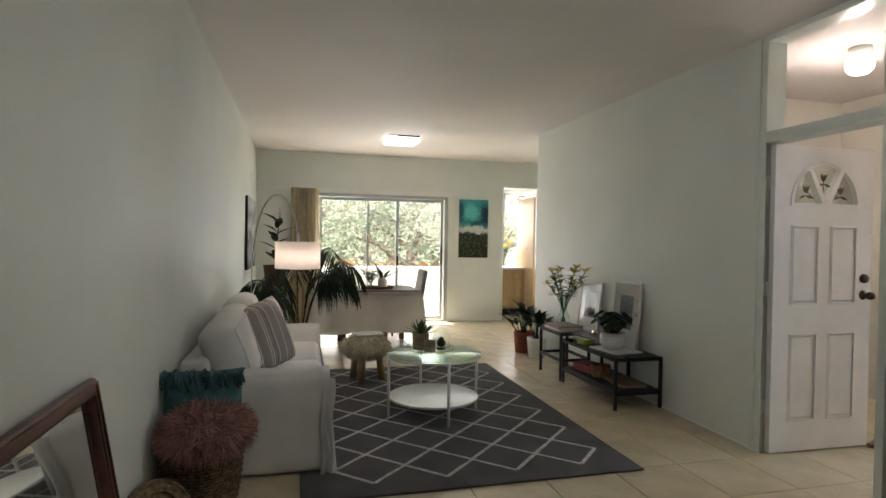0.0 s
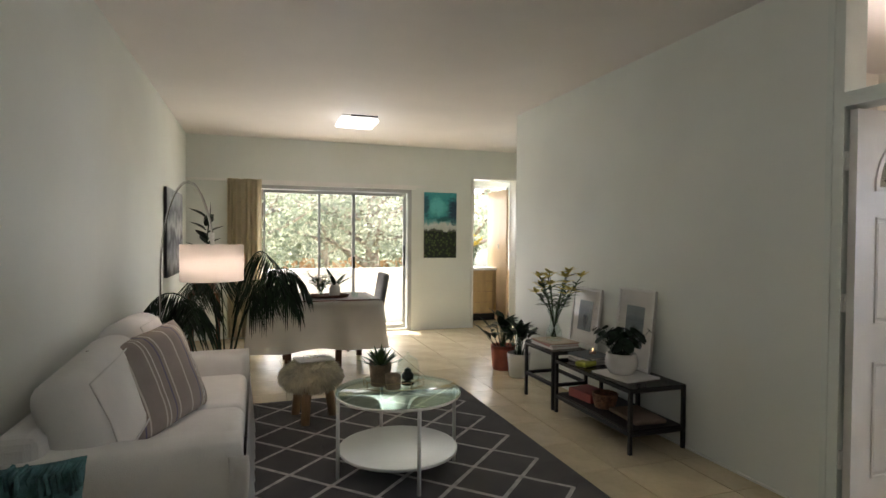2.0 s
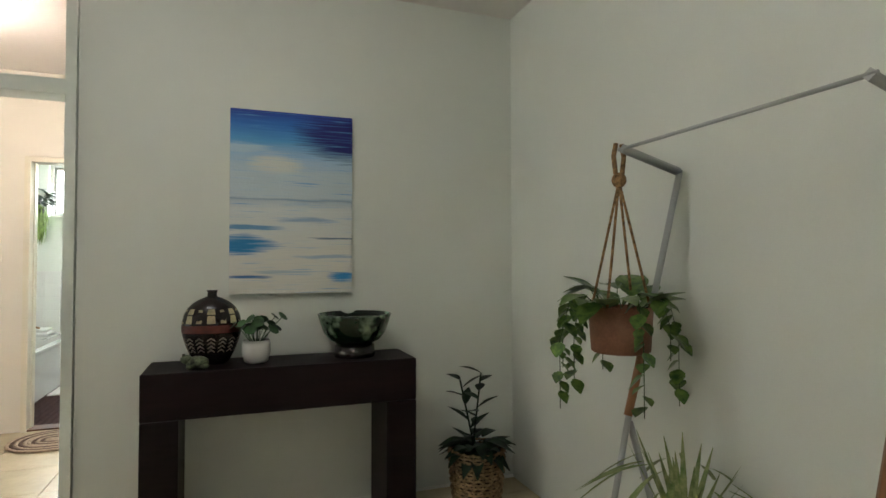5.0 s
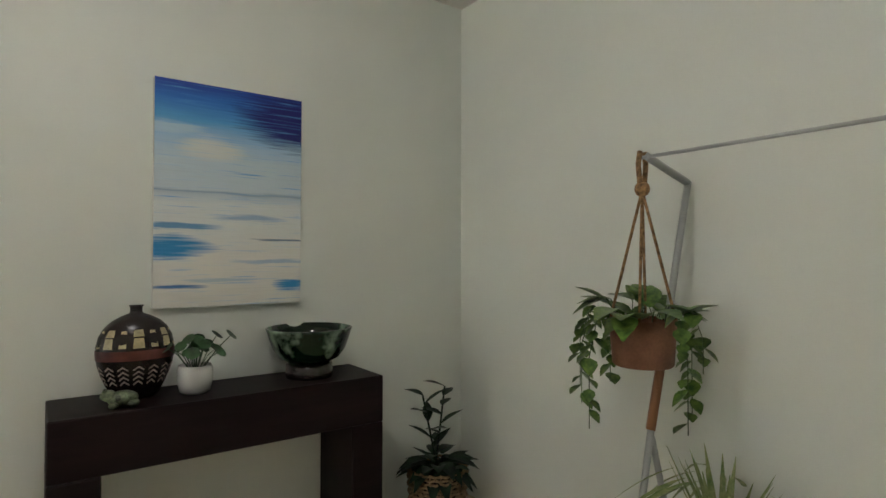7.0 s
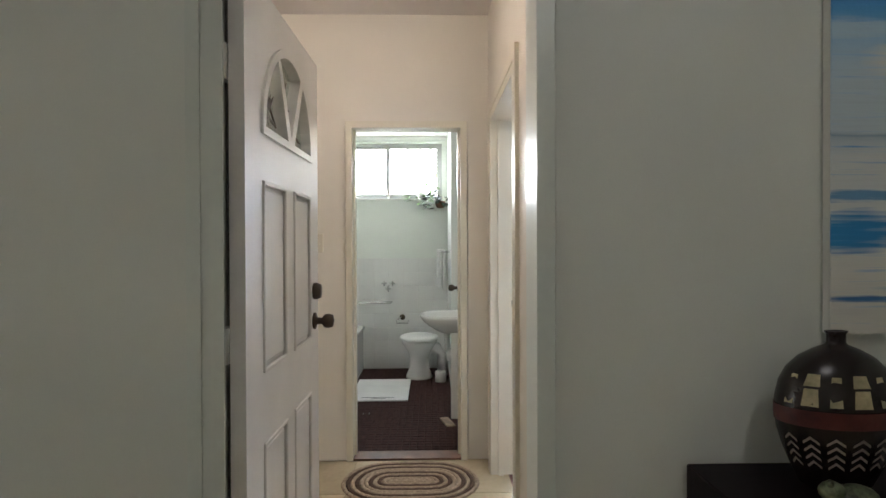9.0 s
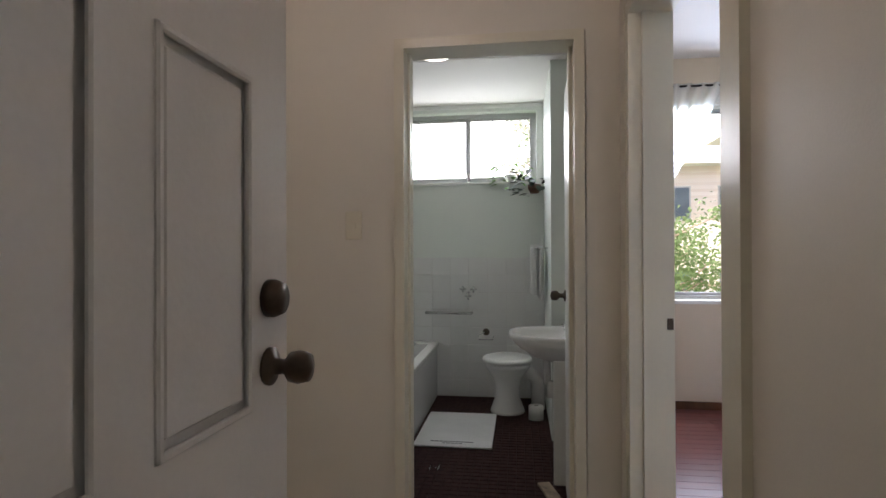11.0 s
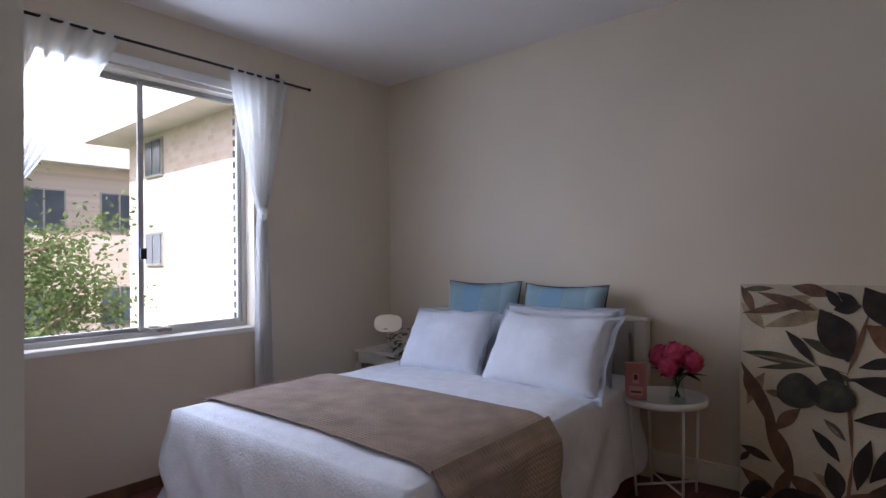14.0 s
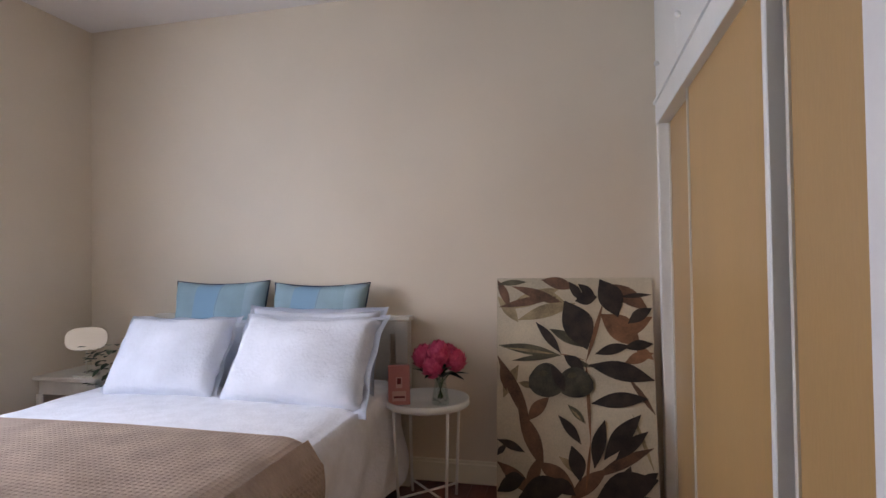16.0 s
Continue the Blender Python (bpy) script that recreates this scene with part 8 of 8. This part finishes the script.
for y0, y1 in ((-0.235, 0.33), (0.335, 1.20), (1.205, 2.07), (2.075, 2.95)):
    bm = new_bm()
    box(bm, WX - 0.02, y0, 2.045, WX, y1, 2.775, bevel=0.003, seg=1)
    d = part("top_door", bm, M_TRIM, wd, "white painted top cupboard door")
    bm = new_bm()
    ellipsoid(bm, (WX + 0.012, y0 + 0.12, 2.20), (0.013, 0.013, 0.013), 8)
    part("knob", bm, M_TRIM, d)

# bedroom door standing open
bdo = thing("bedroom_door", "white flush bedroom door standing open with a steel knob", "door")
bdo.matrix_basis = pose(4.93, 2.95, 0.012, 0, 0, -83.4)
bm = new_bm()
box(bm, 0, -0.038, 0, 0.86, 0.0, 2.05, bevel=0.002, seg=1)
part("leaf", bm, M_DOOR, bdo)
bm = new_bm()
knob(bm, 0.79, 0.945, (0.0, 1), 0.026)
part("door_knob", bm, M_CHROME, bdo, "brushed steel round knob")

# floor boards of the bedroom
fb = bpy.data.objects["floor_bedroom"]
full = tile_mesh("board", 0.088, 1.552, 0.006, M_REDWOOD, 0.001)
short = tile_mesh("board_short", 0.088, 0.782, 0.006, M_REDWOOD, 0.001)
for i in range(39):
    for y, m in (((-0.24, full), (1.315, full)) if i % 2 == 0 else ((-0.24, short), (0.545, full), (2.10, short))):
        ob = new("board", m)
        ob.location = (4.92 + i * 0.0897, y, -0.006)
        ob.parent = fb

# ---- beyond the windows ----
M_RENDERW = mat("white_render", (0.80, 0.79, 0.76), 0.8, var=0.05, scale=1, bump=0.2, fine=40)
# the two overhead slabs are added out of view to keep sun outside
structure("balcony_floor_sun_slabs", [(-0.5, 10.45, -0.25, 4.05, 11.75, -0.10), (-0.5, 10.30, 2.62, 4.0, 11.85, 2.80), (1.0, 10.29, -0.25, 4.05, 10.45, -0.11), (4.17, 11.5, 2.62, 6.3, 12.3, 2.80)], M_RENDERW, "white concrete balcony floor, with added unseen slabs overhead that block the sun")
structure("balcony_parapet", [(-0.5, 11.62, -0.10, 4.05, 11.75, 0.86), (4.05, 11.5, -0.25, 4.17, 11.75, 2.8)], M_RENDERW, "white rendered balcony parapet")

M_TREELEAF = sheer("tree_leaf", (0.25, 0.28, 0.19), 0.4, 0.0)
M_TREELEAF2 = sheer("tree_leaf_light", (0.40, 0.42, 0.31), 0.45, 0.0)
M_TREELEAF3 = sheer("garden_leaf", (0.13, 0.20, 0.075), 0.4, 0.0)
M_BARK = mat("bark", (0.38, 0.30, 0.23), 0.95, var=0.3, scale=8, bump=0.6, fine=40)


def tree(at, h, spread, seed, leaves, leafmat, leaf=0.22, trunk=0.22, low=0.25):
    rnd = random.Random(seed)
    t = thing("tree", "tall leafy garden tree with an uneven open crown", "tree", at)
    st, lv = new_bm(), new_bm()
    top = Vector((rnd.uniform(-0.4, 0.4), rnd.uniform(-0.4, 0.4), h * 0.8))
    tube(st, [(0, 0, -0.3), top * 0.35 + Vector((rnd.uniform(-0.3, 0.3), 0.1, 0)), top * 0.7, top], [trunk, trunk * 0.8, trunk * 0.5, trunk * 0.2], 8)
    ends = []
    for i in range(16):
        b = top * rnd.uniform(low, 1.0)
        a = i * 2.4
        ln = spread * rnd.uniform(0.5, 1.0)
        e = b + Vector((math.cos(a) * ln, math.sin(a) * ln, rnd.uniform(0.1, 0.35) * h * 0.4))
        m = b.lerp(e, 0.5) + Vector((0, 0, rnd.uniform(-0.2, 0.3)))
        tube(st, [b, m, e], [trunk * 0.3, trunk * 0.17, 0.02], 6)
        ends += [m, e, b.lerp(e, 0.75)]
        for q in range(2):
            f = e + Vector((rnd.uniform(-1, 1), rnd.uniform(-1, 1), rnd.uniform(-0.5, 0.8))) * spread * 0.35
            tube(st, [m, f], [trunk * 0.12, 0.01], 5)
            ends.append(f)
    for _ in range(leaves):
        c = rnd.choice(ends)
        p = c + Vector((rnd.gauss(0, 0.32), rnd.gauss(0, 0.32), rnd.gauss(0, 0.28))) * spread * 0.42
        d = Vector((rnd.uniform(-1, 1), rnd.uniform(-1, 1), rnd.uniform(-0.9, 0.3))).normalized() * leaf * rnd.uniform(0.6, 1.2)
        s = d.cross(Vector((rnd.uniform(-1, 1), rnd.uniform(-1, 1), rnd.uniform(-1, 1)))).normalized() * leaf * 0.26
        q = [lv.verts.new(v) for v in (p, p + d * 0.5 + s, p + d, p + d * 0.5 - s)]
        lv.faces.new(q)
    part("trunk", st, M_BARK, t)
    part("crown", lv, leafmat, t)
    return t


G = -3.2
tree((1.2, 16.5, G), 8.5, 2.6, 101, 12000, M_TREELEAF, 0.11)
tree((4.3, 16.5, G), 8.0, 2.6, 102, 11000, M_TREELEAF2, 0.11, 0.34)
tree((3.0, 20.5, G), 10.0, 3.2, 103, 13000, M_TREELEAF2, 0.14)
tree((-1.5, 20.0, G), 9.0, 3.0, 104, 11000, M_TREELEAF2, 0.13)
tree((8.0, 22.0, G), 9.5, 3.2, 105, 8000, M_TREELEAF, 0.2)
tree((6.4, 15.2, G), 7.0, 2.0, 109, 8000, M_TREELEAF2, 0.10)
tree((15.5, 0.7, G), 6.4, 1.5, 106, 11000, M_TREELEAF3, 0.11, 0.15, 0.15)
tree((21.5, 1.2, G), 9.5, 1.9, 107, 5000, M_TREELEAF3, 0.14, 0.18, 0.6)
tree((14.2, 1.62, G), 5.6, 1.4, 108, 10000, M_TREELEAF3, 0.10, 0.15, 0.15)
tree((32.0, 1.9, G), 13.0, 2.8, 110, 4500, M_TREELEAF2, 0.2, 0.2, 0.7)
bm = new_bm()
for i in range(26):
    box(bm, -6 + i * 0.62, 23.5, G, -6 + i * 0.62 + 0.56, 23.56, G + 3.6 + 0.1 * (i % 3))
solid("timber_fence", bm, mat("orange_timber", (0.50, 0.27, 0.13), 0.8, var=0.2, scale=3, bump=0.1), "warm brown timber screen far behind the trees", "fence")

# hedge bank far off
rnd = random.Random(9)
verts, faces = [], []
for _ in range(16000):
    c = Vector((rnd.uniform(-14, 20), rnd.uniform(25, 29), G + 6.5 * rnd.random() ** 0.8))
    d = Vector((rnd.uniform(-1, 1), rnd.uniform(-1, 1), rnd.uniform(-1, 0.3))).normalized() * 0.42
    s = d.cross(Vector((rnd.uniform(-1, 1), rnd.uniform(-1, 1), rnd.uniform(-1, 1)))).normalized() * 0.15
    b = len(verts)
    verts += [tuple(c), tuple(c + d * 0.5 + s), tuple(c + d), tuple(c + d * 0.5 - s)]
    faces.append((b, b + 1, b + 2, b + 3))
me = bpy.data.meshes.new("far_foliage")
me.from_pydata(verts, [], faces)
me.materials.append(M_TREELEAF)
tagged(new("far_foliage", me), "dense far green foliage behind the garden", "foliage", "", "stuff")

# added glowing plane far to the east, so the sky there burns out white
structure("backdrop_sky_glow", [(90, -90, -5, 90.5, 90, 70)], glow("white_sky_glow", (0.95, 0.97, 1.0), 0.9), "glowing white backdrop plane standing in for the overexposed eastern sky")
# neighbouring apartment block seen from the bedroom
M_BRICK = mat("pale_brick", (0.62, 0.48, 0.38), 0.85, var=0.1, scale=3, bump=0.3, fine=30)
nb = M_BRICK.node_tree
bt_ = nb.nodes.new("ShaderNodeTexBrick")
bt_.inputs["Color1"].default_value = (0.84, 0.76, 0.69, 1)
bt_.inputs["Color2"].default_value = (0.72, 0.62, 0.53, 1)
bt_.inputs["Mortar"].default_value = (0.78, 0.72, 0.66, 1)
bt_.inputs["Scale"].default_value = 2.2
bt_.inputs["Mortar Size"].default_value = 0.02
tcn = nb.nodes.new("ShaderNodeTexCoord")
mpn = nb.nodes.new("ShaderNodeMapping")
mpn.inputs["Rotation"].default_value = (radians(90), 0, 0)
nb.links.new(tcn.outputs["Object"], mpn.inputs[0])
nb.links.new(mpn.outputs[0], bt_.inputs[0])
nb.links.new(bt_.outputs[0], nb.nodes["Principled BSDF"].inputs["Base Color"])
M_ROOF = mat("pale_roof_tile", (0.52, 0.42, 0.37), 0.8, var=0.15, scale=3, bump=0.3)
ab = thing("apartment_building", "pale brick apartment block with eaves across the garden", "building", (0, 0, 0))


def block(x0, y0, x1, y1, z1, name="wall"):
    bm = new_bm()
    box(bm, x0, y0, G, x1, y1, z1)
    part(name, bm, M_BRICK, ab)


block(9.5, -12.0, 18.4, -2.0, 4.0)
block(24.0, -12.0, 34.0, 0.5, 4.2)
for q in ((8.8, -12.7, 4.0, 19.1, -1.3, 4.20), (23.3, -12.7, 4.2, 34.7, 1.2, 4.40)):
    bm = new_bm()
    box(bm, *q)
    part("eaves", bm, M_RENDERW, ab, "white eaves board")
for x0, y0, x1, y1, z in ((8.9, -12.6, 19.0, -1.4, 4.2), (23.4, -12.6, 34.6, 1.1, 4.4)):
    bm = new_bm()
    a = [bm.verts.new(p) for p in ((x0, y0, z), (x1, y0, z), (x1, y1, z), (x0, y1, z))]
    xm = (x0 + x1) / 2
    r = [bm.verts.new(p) for p in ((xm, y0 + 4.5, z + 1.9), (xm, y1 - 4.5, z + 1.9))]
    bm.faces.new((a[0], a[1], r[0]))
    bm.faces.new((a[1], a[2], r[1], r[0]))
    bm.faces.new((a[2], a[3], r[1]))
    bm.faces.new((a[3], a[0], r[0], r[1]))
    part("roof", bm, M_ROOF, ab, "pale tiled roof")
M_DARKPANE = mat("dark_pane", (0.10, 0.14, 0.18), 0.1, var=0.1, bump=0)


def far_window(face, at, a0, a1, z0, z1):
    """A two-pane window on a facade that faces north (y = at) or west (x = at)."""
    def slab(a, b, c, d, n0, n1):
        bm = new_bm()
        if face == "north":
            box(bm, a, at + n0, c, b, at + n1, d)
        else:
            box(bm, at - n1, a, c, at - n0, b, d)
        return bm
    w = part("window", slab(a0, a1, z0, z1, -0.02, 0.04), M_ALU, ab)
    m = (a0 + a1) / 2
    for a, b in ((a0 + 0.05, m - 0.03), (m + 0.03, a1 - 0.05)):
        part("pane", slab(a, b, z0 + 0.05, z1 - 0.05, 0.041, 0.055), M_DARKPANE, w)


for x in (16.7,):
    for z0, z1 in ((3.1, 3.9), (1.24, 1.95), (-1.6, -0.5)):
        far_window("north", -2.0, x, x + 0.8, z0, z1)
for y in (-4.4, -2.4, -0.9):
    for z in (2.3, -0.6):
        far_window("west", 24.0, y, y + 1.1, z, z + 1.2)

# ---- beige floor tiles, laid last ----
TS = 0.46
ftm = tile_mesh("floor_tile_mesh", TS - 0.006, TS - 0.006, 0.008, M_TILE, 0.001)
fbase = bpy.data.objects["floor_base"]
for i in range(13):
    for j in range(22):
        x, y = 0.05 + i * TS, 0.70 + j * TS
        inside = (0.0 < x + TS - 0.33 and x < 3.94 and y < 10.1) or (3.6 < x < 6.0 and 2.7 < y < 5.3) or (3.6 < x < 5.3 and y > 7.2)
        if not inside:
            continue
        ob = new("tile", ftm)
        ob.location = (x, y, -0.008)
        ob.parent = fbase
